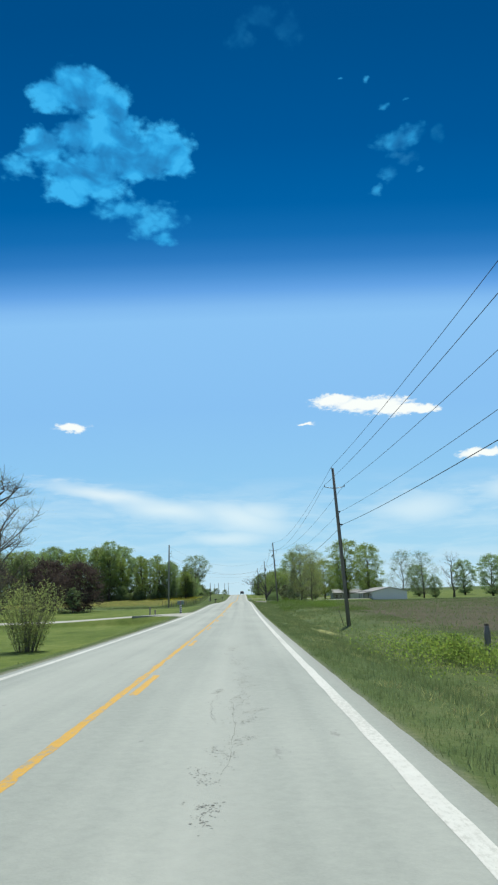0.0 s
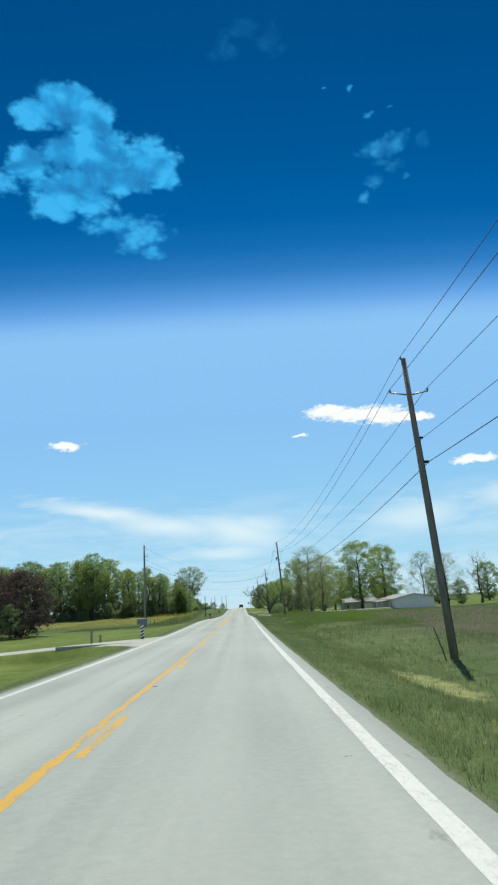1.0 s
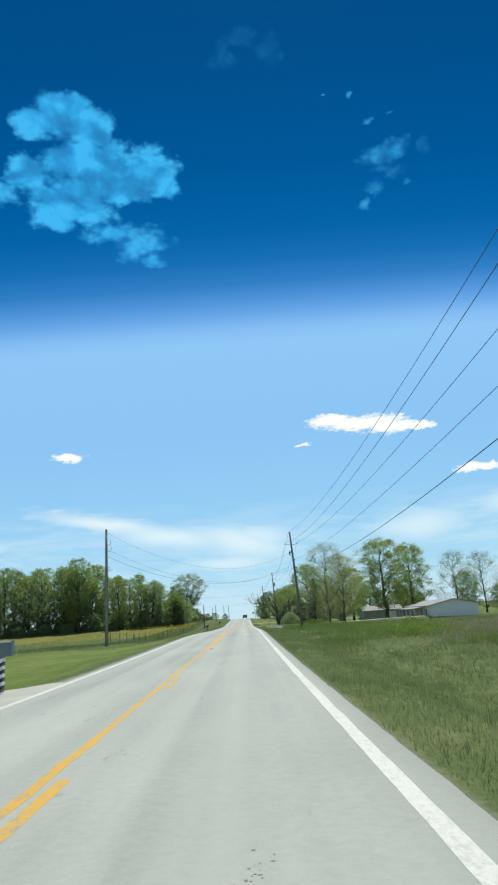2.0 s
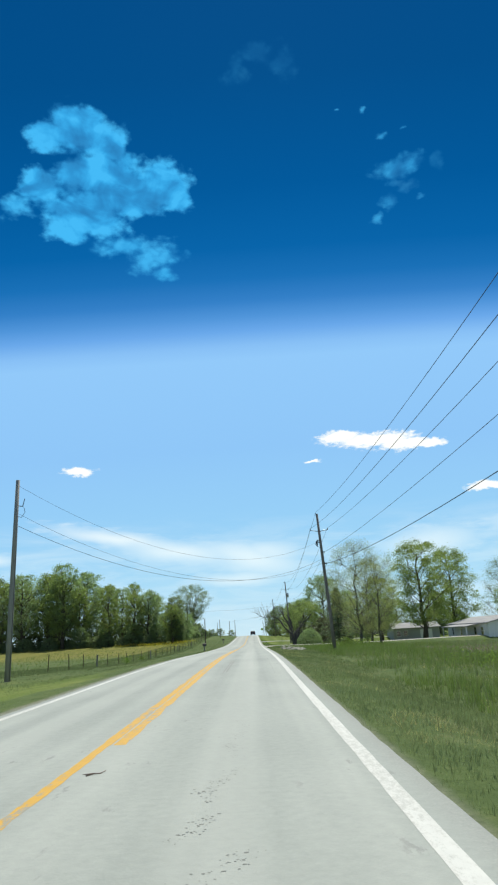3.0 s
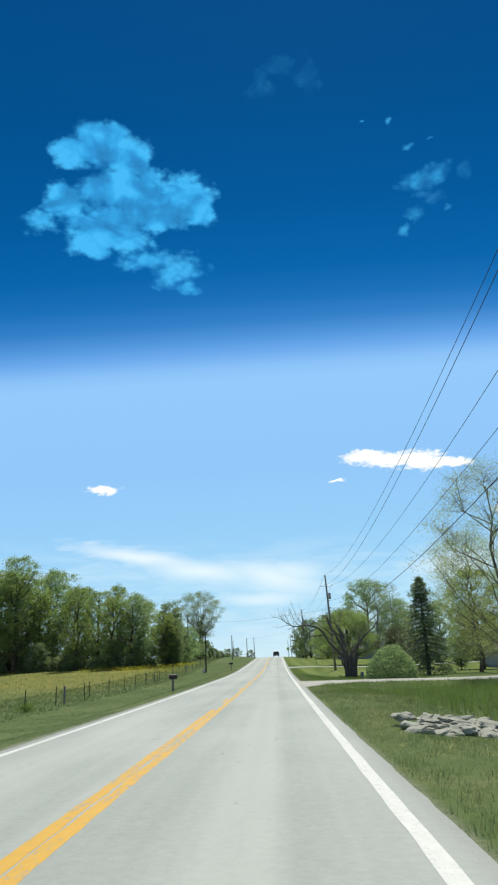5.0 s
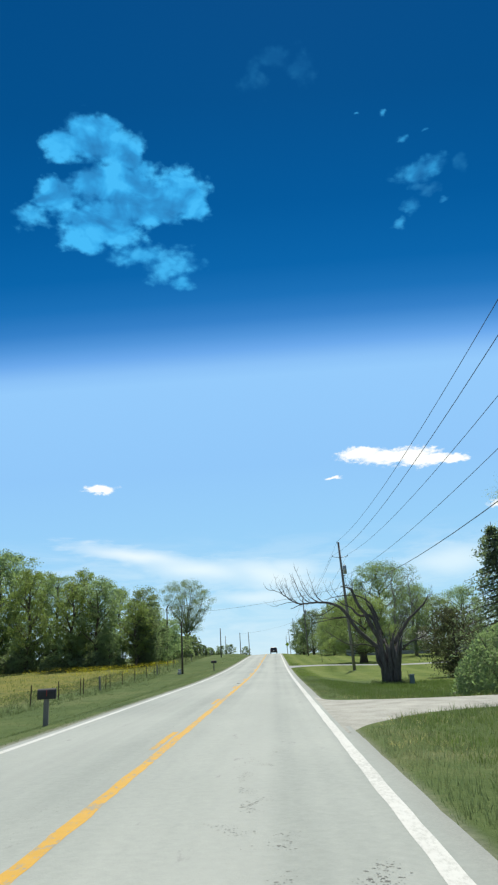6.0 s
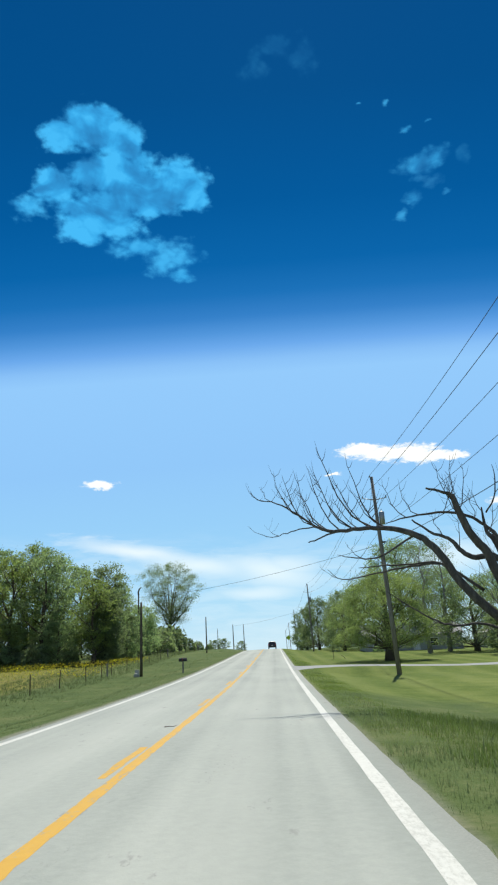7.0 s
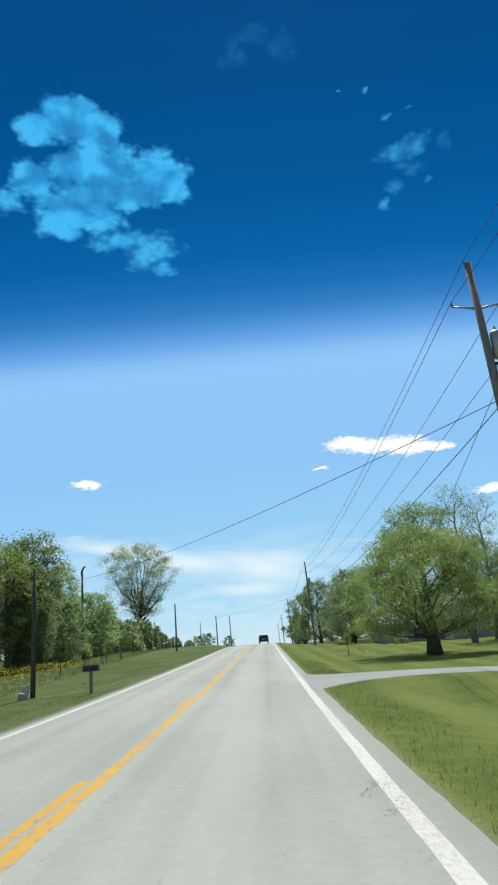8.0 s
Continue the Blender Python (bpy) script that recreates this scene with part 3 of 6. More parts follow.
STRAW = material("dry_straw", [(0.24, 0.21, 0.12), (0.36, 0.32, 0.20)], 0.6, 3, 0.8, bump=0, thin=True, random_tint=0.5)
WEED = material("weed_leaves", [(0.090, 0.136, 0.034), (0.140, 0.188, 0.055)], 0.6, 3, 0.7, bump=0, thin=True, random_tint=0.5)
PETAL = material("yellow_petals", [(0.38, 0.32, 0.035), (0.50, 0.42, 0.05)], 1.0, 4, 0.7, bump=0, thin=True, random_tint=0.4)


# ---- ground, road, drives ----
def build_ground():
    """One sheet, fine beside the road and coarse far off."""
    xs = [0, 3, 3.6, 3.98, 4.2, 4.6, 5.0, 5.5, 6.0, 6.6, 7.2, 7.8, 8.4, 9, 10, 11, 12, 13.5, 15, 17, 19, 22, 25, 29, 34, 40, 48, 58, 70, 90, 120, 170, 260, 400, 700, 1300, 2500, 4500]
    xs = [-v for v in xs[:0:-1]] + xs
    ys = list(np.arange(-30, 400, 1.6)) + list(np.arange(400, 560, 8)) + [600, 660, 750, 900, 1150, 1500, 2200, 3200, 4600]
    for d in DRIVES:      # finer at the drives
        ys += list(np.arange(d[1] - 9, d[2] + 9, 0.4))
    ys = sorted({round(float(q), 3) for q in ys})
    ys = [-900, -400, -200, -120, -80, -55, -40] + ys
    verts = [(x, y, ground_z(x, y)) for y in ys for x in xs]
    w = len(xs)
    faces = [(j * w + i, j * w + i + 1, (j + 1) * w + i + 1, (j + 1) * w + i) for j in range(len(ys) - 1) for i in range(w - 1)]
    tagged(new("ground", mesh_of("ground", verts, faces, TURF, True)), "rolling green turf beside a country road", "ground", kind="structure")


ROAD_YS = list(np.arange(-60, 0, 2.0)) + list(np.arange(0, 300, 0.5)) + list(np.arange(300, 420, 2.0)) + list(np.arange(420, 900, 12.0))


def ribbon(name, mat, x0, x1, ys, lift, across=1, wave=0.0, seed=0.0):
    """A strip that lies on the road between x0 and x1."""
    verts, faces = [], []
    k = across + 1
    for j, y in enumerate(ys):
        for i in range(k):
            x = x0 + (x1 - x0) * i / across
            if wave:
                x += wave * (noise.noise((y * 0.8, i * 9.0 + seed, 2.0)) + 0.6 * noise.noise((y * 3.1, i * 5.0 + seed, 6.0)))
            verts.append((x, y, road_z(x, y) + lift))
        if j:
            for i in range(across):
                a = (j - 1) * k + i
                faces.append((a, a + 1, a + k + 1, a + k))
    return mesh_of(name, verts, faces, mat, True)


def build_road():
    verts, faces = [], []
    xs = [-3.8, -3.62, -3.3, -2.4, -1.5, -0.7, MID, 0.9, 1.7, 2.6, 3.5, 3.92, 4.1]
    w = len(xs)
    fine = list(np.arange(-60, -8, 2.0)) + list(np.arange(-8, 330, 0.5)) + list(np.arange(330, 420, 2.0)) + list(np.arange(420, 900, 12.0))
    for y in fine:
        for i, x in enumerate(xs):
            edge = i in (0, 1, w - 2, w - 1)
            xx = x + (0.015 * noise.noise((y * 0.45, x, 4.0)) + 0.015 * noise.noise((y * 1.7, x, 8.0)) + 0.03 * noise.noise((y * 4.3, x, 2.0)) if edge else 0)
            z = road_z(xx, y)
            verts.append((xx, y, z - (0.22 if i in (0, w - 1) else 0)))
    for j in range(len(fine) - 1):
        for i in range(w - 1):
            a = j * w + i
            faces.append((a, a + 1, a + w + 1, a + w))
    road = tagged(new("road", mesh_of("road", verts, faces, ASPHALT, True)), "pale worn two-lane asphalt country road", "road", kind="structure")
    part("edge_line", ribbon("edge_line", WHITE_PAINT, LANE_L - 0.09, LANE_L + 0.09, ROAD_YS, 0.0015, 1, 0.016), road, "white painted edge line")
    part("edge_line", ribbon("edge_line", WHITE_PAINT, LANE_R - 0.092, LANE_R + 0.092, ROAD_YS, 0.0015, 1, 0.018, 3.0), road, "white painted edge line")
    lone_solid = [y for y in np.arange(-60, 94.6, 0.25)]
    left_solid = [y for y in np.arange(94.5, 165.1, 0.25)]
    right_solid = [y for y in np.arange(94.5, 420.1, 0.25)]
    part("centre_line", ribbon("centre_line", YELLOW_PAINT, LANE_Y - 0.075, LANE_Y + 0.10, left_solid, 0.0015, 1, 0.035, 5.0), road, "solid yellow centre line")
    part("centre_line", ribbon("centre_line", YELLOW_PAINT, LANE_Y - 0.07, LANE_Y + 0.07, lone_solid, 0.0015, 1, 0.045, 4.0), road, "solid yellow centre line")
    part("centre_line", ribbon("centre_line", YELLOW_PAINT, LANE_Z - 0.10, LANE_Z + 0.075, right_solid, 0.0015, 1, 0.035, 7.0), road, "solid yellow centre line")
    for i in range(-3, 7):
        y = DASH_A + i * 12.19
        part("dash", ribbon("dash", YELLOW_PAINT, LANE_Z - 0.07, LANE_Z + 0.07, list(np.linspace(y, y + 3.05, 13)), 0.0015, 1, 0.03, i), road)
    for i in range(0, 21):
        y = DASH_B + i * 12.19
        part("dash", ribbon("dash", YELLOW_PAINT, LANE_Y - 0.07, LANE_Y + 0.07, list(np.linspace(y, y + 3.05, 13)), 0.0015, 1, 0.03, 40 + i), road)
    return road


DASH_A, DASH_B = 11.75, 169.0


def build_cracks(road):
    """Wandering cracks: along the wheel path, and a few across."""
    rng = random.Random(5)

    def crack(points, half):
        verts, faces = [], []
        for i, (x, y) in enumerate(points):
            a, b = points[max(0, i - 1)], points[min(len(points) - 1, i + 1)]
            t = Vector((b[0] - a[0], b[1] - a[1])).normalized()
            h = half * rng.choice((0.25, 0.5, 0.8, 1.0, 1.6)) * (0.2 if i in (0, len(points) - 1) else 1)
            for s in (-1, 1):
                px, py = x - t.y * h * s, y + t.x * h * s
                verts.append((px, py, road_z(px, py) + 0.0025))
            if i:
                faces.append((2 * i - 2, 2 * i - 1, 2 * i + 1, 2 * i))
        part("crack", mesh_of("crack", verts, faces, CRACK), road)

    def crumbs(points, spread):
        """Small chips and pits where the surface has broken out along a crack."""
        verts, faces = [], []
        for (x0, y0), (x1, y1) in zip(points, points[1:]):
            for _ in range(rng.choice((0, 1, 2, 4)) + round(5 * math.dist((x0, y0), (x1, y1)))):
                u = rng.random()
                cx, cy = x0 + (x1 - x0) * u + rng.gauss(0, spread), y0 + (y1 - y0) * u + rng.gauss(0, spread)
                r, turn, n = rng.uniform(0.003, 0.0065) * rng.choice((1, 1, 1.4, 2.0)), rng.uniform(0, 6.28), rng.choice((4, 5, 6))
                k = len(verts)
                for i in range(n):
                    a, q = turn + 6.2832 * i / n, r * rng.uniform(0.55, 1.3)
                    px, py = cx + 1.5 * q * math.cos(a), cy + q * math.sin(a)
                    verts.append((px, py, road_z(px, py) + 0.0025))
                faces.append(tuple(range(k, k + n)))
        part("crack", mesh_of("crack", verts, faces, CRACK), road, "line of small broken-out pits")

    def jagged(a, b, spread, depth):
        """Midpoint displacement between two points of the road."""
        if depth == 0:
            return [a]
        u = rng.uniform(0.35, 0.65)
        m = (a[0] + (b[0] - a[0]) * u + rng.gauss(0, spread), a[1] + (b[1] - a[1]) * u + rng.gauss(0, spread))
        return jagged(a, m, spread * 0.55, depth - 1) + jagged(m, b, spread * 0.55, depth - 1)

    def along(x, y, length, half):
        end = (x + rng.uniform(-0.3, 0.3), y + length)
        if abs(x) < 0.2:
            end = (x, y + length)
        if abs(x) < 0.2:
            crack(jagged((x, y), end, 0.018, 5) + [end], half)
        else:
            pts = jagged((x, y), end, 0.09, 5) + [end]
            crumbs(pts, 0.045 + 9 * half)
            if y < 26 or y > 228:      # still a sharp open crack here
                crack(pts, half * 0.9)

    def across(x0, x1, y, half):
        end = (x1, y + rng.uniform(-0.4, 0.4))
        crack(jagged((x0, y), end, 0.12, 5) + [end], half)

    for x, y, length in ((1.85, 6.4, 4.5), (1.7, 9, 3.2), (2.0, 11.5, 2.6), (1.9, 16.5, 4.0), (1.75, 20.5, 3), (1.6, 80, 4), (2.0, 84.5, 3), (1.75, 75, 3.6), (1.9, 93, 4), (2.1, 172.5, 1.2),
                         (1.9, 178, 2.4), (3.0, 173, 0.8), (2.15, 168, 1.8), (3.3, 230.5, 1.4), (-1.3, 18, 3), (-1.5, 60, 5), (-1.2, 78, 4), (-0.35, 172, 14), (-0.4, 226, 12), (-1.6, 128, 4), (-0.085, 100, 9), (-0.085, 109, 10), (-0.08, 119, 11), (-0.085, 130, 9), (1.5, 116, 1.2), (-1.4, 35, 4), (2.2, 58, 3), (1.6, 140, 3), (1.4, 205, 3)):
        along(x, y, length, 0.0024)
        if rng.random() < 0.6 and abs(x) > 0.2:
            along(x + rng.uniform(-0.35, 0.35), y + rng.uniform(0, 1.5), length * 0.5, 0.003)
    for y0, y1, lo, hi in ((5, 24, 1.5, 2.15), (73, 92, 1.5, 2.1), (170, 180, 1.8, 2.2)):      # crazed stretches in the wheel path
        y = y0
        while y < y1:
            along(rng.uniform(lo, hi), y, rng.uniform(0.3, 0.8), 0.0020)
            y += rng.uniform(0.6, 1.3)
    for x0, x1, y in ((-0.3, 0.8, 20.5), (2.2, 3.4, 23.8), (-0.5, 0.3, 45.0), (1.2, 2.2, 21.5), (-0.3, 0.9, 96.0), (-3.1, -0.5, 139.0), (-0.2, 0.5, 141.5), (-1.2, 0.0, 217.8), (-0.3, 0.2, 172.0), (1.9, 3.4, 224.0), (-0.2, 1.2, 233.5)):
        across(x0, x1, y, 0.0030)
    for x, y0, y1, half in ((1.0, 111, 122, 0.028), (1.11, 111.5, 122, 0.028), (0.5, 258, 266, 0.025), (0.6, 258, 266, 0.025), (2.95, 110, 126, 0.008)):
        part("tyre_mark", ribbon("tyre_mark", SKID, x - half, x + half, list(np.linspace(y0, y1, 10)), 0.001, 1, 0.02, x), road, "dark rubber tyre mark")


def build_drive(d, mat, label, thick, name):
    verts, faces = [], []
    reach = 46.0 if d[0] > 0 else 60.0
    us = [-0.35, -0.15, 0.1, 0.4, 0.8, 1.2, 1.7, 2.4, 3.2, 4.2, 6, 9, 13, 18, 24, 31, 39, reach - 4.0]
    k = 9
    for u in us:
        x = d[0] * ((3.92 if d[0] > 0 else 3.6) + u)
        half = drive_half(d, x)
        for i in range(k):
            s = -1 + 2 * i / (k - 1)
            y = drive_y(d, x) + s * half + 0.15 * noise.noise((x * 0.7, s * 3, d[1]))
            deck = road_z(x, y) + (0.010 if u > -0.3 else -0.03)
            bed = ground_z(x, y) + thick
            w = ease((u - 0.1) / 1.2)
            verts.append((x, y, deck * (1 - w) + bed * w - (0.08 if abs(s) > 0.99 and u > 0 else 0)))
    for j in range(len(us) - 1):
        for i in range(k - 1):
            a = j * k + i
            q = (a, a + 1, a + k + 1, a + k)
            faces.append(q if d[0] < 0 else q[::-1])
    return tagged(new(name, mesh_of(name, verts, faces, mat, True)), label, "driveway", kind="structure")


build_ground()
ROAD = build_road()
build_cracks(ROAD)
build_drive(DRIVES[0], CONCRETE, "pale concrete farm driveway over a ditch", 0.06, "driveway_1")
build_drive(DRIVES[1], GRAVEL, "pale gravel driveway mouth", 0.07, "driveway_2")
build_drive(DRIVES[2], DRIVE_TAR, "narrow blue-grey asphalt driveway across a lawn", 0.045, "driveway_3")


# ---- trees ----
def quads(rng, centres, sizes, aspect=0.62, up=0.0):
    """Kite-shaped leaves at the centres, turned at random."""
    n = len(centres)
    a = rng.normal(size=(n, 3))
    a[:, 2] += up
    a /= np.linalg.norm(a, axis=1)[:, None]
    b = np.cross(a, rng.normal(size=(n, 3)))
    b /= np.linalg.norm(b, axis=1)[:, None]
    s = sizes[:, None]
    v = np.stack([centres - a * s, centres + b * s * aspect - a * s * 0.1, centres + a * s, centres - b * s * aspect - a * s * 0.1], axis=1).reshape(-1, 3)
    return v.tolist(), np.arange(n * 4).reshape(n, 4).tolist()


def leaflets(rng, centres, sizes, up=0.0):
    """Small pointed leaves of three corners."""
    n = len(centres)
    a = rng.normal(size=(n, 3))
    a[:, 2] += up
    a /= np.linalg.norm(a, axis=1)[:, None]
    b = np.cross(a, rng.normal(size=(n, 3)))
    b /= np.linalg.norm(b, axis=1)[:, None]
    s = sizes[:, None]
    v = np.stack([centres - a * s, centres + (a * 0.6 + b * 0.7) * s, centres + (a * 0.6 - b * 0.7) * s], axis=1).reshape(-1, 3)
    return v.tolist(), np.arange(n * 3).reshape(n, 3).tolist()


PROFILES = {
    "oval": lambda h: math.sqrt(max(0.0, 1 - (1.9 * h - 0.92) ** 2)) if h < 0.999 else 0.15,
    "round": lambda h: math.sqrt(max(0.02, 1 - (2 * h - 1) ** 2)),
    "dome": lambda h: 0.72 + 0.28 * h / 0.18 if h < 0.18 else math.sqrt(max(0.03, 1 - ((h - 0.18) / 0.83) ** 2)),
    "vase": lambda h: 0.34 + 0.82 * h if h < 0.72 else (0.34 + 0.82 * 0.72) * math.sqrt(max(0.03, 1 - ((h - 0.72) / 0.29) ** 2)),
    "tall": lambda h: 0.55 + 0.45 * math.sin(math.pi * min(1, h * 1.1)) if h < 0.85 else 0.7 * math.sqrt(max(0.03, 1 - ((h - 0.85) / 0.16) ** 2)),
}


def make_tree(name, label, seed, height, spread, crown_from, shape, leaf, per, clumps, leaf_size, clump_r, bark=None, trunk_r=None, category="tree", group="", twigs=0, limb=1.0, fork=False):
    """A tapered trunk, limbs to the clumps, and a crown of small leaves in clumps with gaps."""
    per, leaf_size = round(per * 2.6), leaf_size * 0.51
    rng, py = np.random.default_rng(seed), random.Random(seed)
    root = thing(name, 0, 0, -50, label, category, group)
    trunk_r = trunk_r or height * 0.022
    wood_v, wood_f = [], []
    top = height * (0.55 if fork else 0.86)
    bend = [(py.uniform(-1, 1) * height * 0.02, py.uniform(-1, 1) * height * 0.02) for _ in range(7)]
    trunk = [Vector((bend[i][0] * (i > 0), bend[i][1] * (i > 0), top * i / 6 - (0.3 if i == 0 else 0))) for i in range(7)]
    tube(wood_v, wood_f, trunk, [trunk_r * (1.35 if i == 0 else 1.0 - 0.14 * i) for i in range(7)], 8)

    def on_trunk(z):
        u = min(5.99, max(0, z / top * 6))
        i = int(u)
        return trunk[i].lerp(trunk[i + 1], u - i)

    centres = []
    prof = PROFILES[shape]
    for i in range(clumps):
        h = min(0.995, (i + py.random()) / clumps)
        z = height * (crown_from + (1 - crown_from) * h)
        lump = 0.80 + 0.55 * noise.noise((math.cos(i * 2.399) * 1.5, math.sin(i * 2.399) * 1.5, h * 3 + seed))
        r = spread * prof(h) * lump * py.uniform(0.45, 1.0) ** 0.6
        a = i * 2.39996 + py.uniform(-0.5, 0.5)
        centres.append(Vector((math.cos(a) * r, math.sin(a) * r, z - clump_r * 0.4)))
    boughs = []      # points along the main limbs, from which lesser ones part
    step = 1 if clumps < 30 else 3
    order = [i for i in range(clumps) if i % step == 0] + [i for i in range(clumps) if i % step]
    for i in order:
        c = centres[i]
        main = i % step == 0
        if main or not boughs:
            low = max(crown_from * height * 0.55, c.z - (0.5 + 0.5 * py.random()) * math.hypot(c.x, c.y) - 0.06 * height)
            if fork:      # long stems that part low down
                low = height * py.uniform(0.16, 0.42)
            s = on_trunk(min(low, top * 0.97))
            r0 = trunk_r * py.uniform(0.26, 0.46) * limb
            sway = 0.13
        else:
            s, r1 = min(boughs, key=lambda q: (q[0] - c).length + max(0.0, q[0].z - c.z + 0.3) * 2)
            r0 = r1 * py.uniform(0.45, 0.7)
            sway = 0.05
        m = s.lerp(c, 0.5) + Vector((py.uniform(-1, 1) * sway, py.uniform(-1, 1) * sway, -0.04 if main else 0.0)) * spread
        path = [s, s.lerp(m, 0.55), m, m.lerp(c, 0.55), c]
        radii = [r0, r0 * 0.8, r0 * 0.6, r0 * 0.4, r0 * 0.15]
        tube(wood_v, wood_f, path, radii, 5 if main else 4, False)
        if main:
            boughs += list(zip(path[1:4], radii[1:4]))
        for _ in range(twigs):
            t0 = m.lerp(c, py.random())
            out = Vector((py.gauss(0, 1), py.gauss(0, 1), abs(py.gauss(0.5, 0.8)))).normalized()
            l = clump_r * py.uniform(0.7, 1.7)
            t1 = t0 + out * l * 0.55
            t2 = t1 + (out + Vector((py.gauss(0, 0.4), py.gauss(0, 0.4), 0.3))).normalized() * l * 0.5
            tube(wood_v, wood_f, [t0, t1, t2], [r0 * 0.30, r0 * 0.18, r0 * 0.05], 3, False)
    part("trunk", mesh_of("trunk", wood_v, wood_f, bark or BARK, True), root)
    if per:
        cc = np.array([tuple(c) for c in centres])
        sprays = 6      # each clump is a few sprays of leaves with gaps between them
        scale = rng.uniform(0.6, 1.3, len(cc))
        sub = np.repeat(np.arange(len(cc)), sprays)
        d = rng.normal(size=(len(sub), 3))
        d /= np.linalg.norm(d, axis=1)[:, None]
        heart = cc[sub] + d * np.array([0.92, 0.92, 0.62]) * (clump_r * scale[sub] * rng.uniform(0.35, 1.0, len(sub)))[:, None]
        size = rng.uniform(0.6, 1.35, len(sub)) * scale[sub] * clump_r * 0.36
        idx = np.repeat(np.arange(len(sub)), max(1, round(per / sprays)))
        off = np.clip(rng.normal(size=(len(idx), 3)), -1.8, 1.8) * np.array([1.0, 1.0, 0.55]) * size[idx][:, None]
        pos = heart[idx] + off
        v, f = leaflets(rng, pos, leaf_size * rng.uniform(0.6, 1.25, len(pos)), up=0.35)
        part("crown", mesh_of("crown", v, f, leaf), root)
    return root


def make_spruce(name, label, height, spread, seed):
    rng, py = np.random.default_rng(seed), random.Random(seed)
    root = thing(name, 0, 0, -50, label, "tree")
    wv, wf = [], []
    tube(wv, wf, [Vector((0, 0, -0.3)), Vector((0, 0, height * 0.5)), Vector((0.05, 0, height))], [height * 0.02, height * 0.012, 0.02], 8)
    pts, sizes = [], []
    z = height * 0.08
    while z < height * 0.985:
        r = spread * (1 - z / height) ** 0.75 * py.uniform(0.55, 1.2)
        for k in range(10):
            a = k * 0.628 + z * 3.1 + py.uniform(-0.3, 0.3)
            rr = r * py.uniform(0.5, 1.15)
            tip = Vector((math.cos(a) * rr, math.sin(a) * rr, z - 0.30 * rr))
            tube(wv, wf, [Vector((0, 0, z)), tip * 0.5 + Vector((0, 0, z * 0.5 + 0.04 * rr)), tip], [0.05, 0.03, 0.008], 3, False)
            for _ in range(44):
                u = py.random() ** 0.5
                p = Vector((0, 0, z)).lerp(tip, u) + Vector((py.gauss(0, 0.16), py.gauss(0, 0.16), py.gauss(-0.16, 0.13)))
                pts.append(tuple(p)), sizes.append(py.uniform(0.09, 0.17))
        z += height * 0.040
    part("trunk", mesh_of("trunk", wv, wf, BARK, True), root)
    v, f = quads(rng, np.array(pts), np.array(sizes), 0.35)
    part("crown", mesh_of("crown", v, f, NEEDLE), root)
    return root


def make_bush(name, label, seed, height, spread, leaf, count, leaf_size, stems=9, dome=True, group="", shell=0.72):
    """Stems from the ground and a shell of leaves."""
    rng, py = np.random.default_rng(seed), random.Random(seed)
    root = thing(name, 0, 0, -50, label, "bush", group)
    wv, wf = [], []
    for i in range(stems):
        a = i * 2.4 + py.uniform(-0.4, 0.4)
        r = spread * (py.uniform(0.3, 0.85) if dome else py.uniform(0.05, 1.0))
        tip = Vector((math.cos(a) * r, math.sin(a) * r, height * (py.uniform(0.65, 1.0) if dome else py.uniform(0.6, 0.98))))
        thick = 1.0 if dome else 0.34
        foot = Vector((math.cos(a), math.sin(a), 0)) * (0.15 if dome else 0.24 * r)
        tube(wv, wf, [foot - Vector((0, 0, 0.2)), foot.lerp(tip, 0.45) + Vector((0, 0, height * 0.07)), tip], [0.035 * thick, 0.022 * thick, 0.006], 4, False)
        for _ in range(3 if dome else 5):
            s = foot.lerp(tip, py.uniform(0.3, 0.9))
            tube(wv, wf, [s, s + Vector((py.gauss(0, 0.25), py.gauss(0, 0.25), py.uniform(0.2, 0.6))) * spread * (0.4 if dome else 0.28)], [0.014 * thick, 0.004], 3, False)
        if not dome:
            part("stem", mesh_of("stem", wv, wf, MID_BARK, True), root)
            wv, wf = [], []
    if dome:
        part("stem_cluster", mesh_of("stem_cluster", wv, wf, BARK, True), root)
    d = rng.normal(size=(count, 3))
    d /= np.linalg.norm(d, axis=1)[:, None]
    if dome:
        d[:, 2] = np.abs(d[:, 2])
        rad = shell + (1 - shell) * rng.random(count) ** 0.5
        lump = np.array([1 + 0.16 * noise.noise((x * 2.2, y * 2.2, z * 2.2 + seed)) for x, y, z in d])
        pos = d * (rad * lump)[:, None] * np.array([spread, spread, height])
        skirt = rng.random(count) < 0.35
        pos[skirt, 2] *= rng.random(skirt.sum()) ** 0.8
    else:
        z = rng.random(count)
        rr = spread * (0.42 + 0.58 * z) * rng.random(count) ** 0.5
        a = rng.random(count) * 6.283
        pos = np.stack([np.cos(a) * rr, np.sin(a) * rr, height * np.array([0.82 + 0.42 * noise.noise((math.cos(q) * 1.6, math.sin(q) * 1.6, w * 0.7)) for q, w in zip(a, rr)]) * (0.10 + 0.9 * z ** 0.8)], axis=1)
    v, f = leaflets(rng, pos, leaf_size * rng.uniform(0.65, 1.4, count), up=0.3)
    part("leaves", mesh_of("leaves", v, f, leaf), root)
    return root


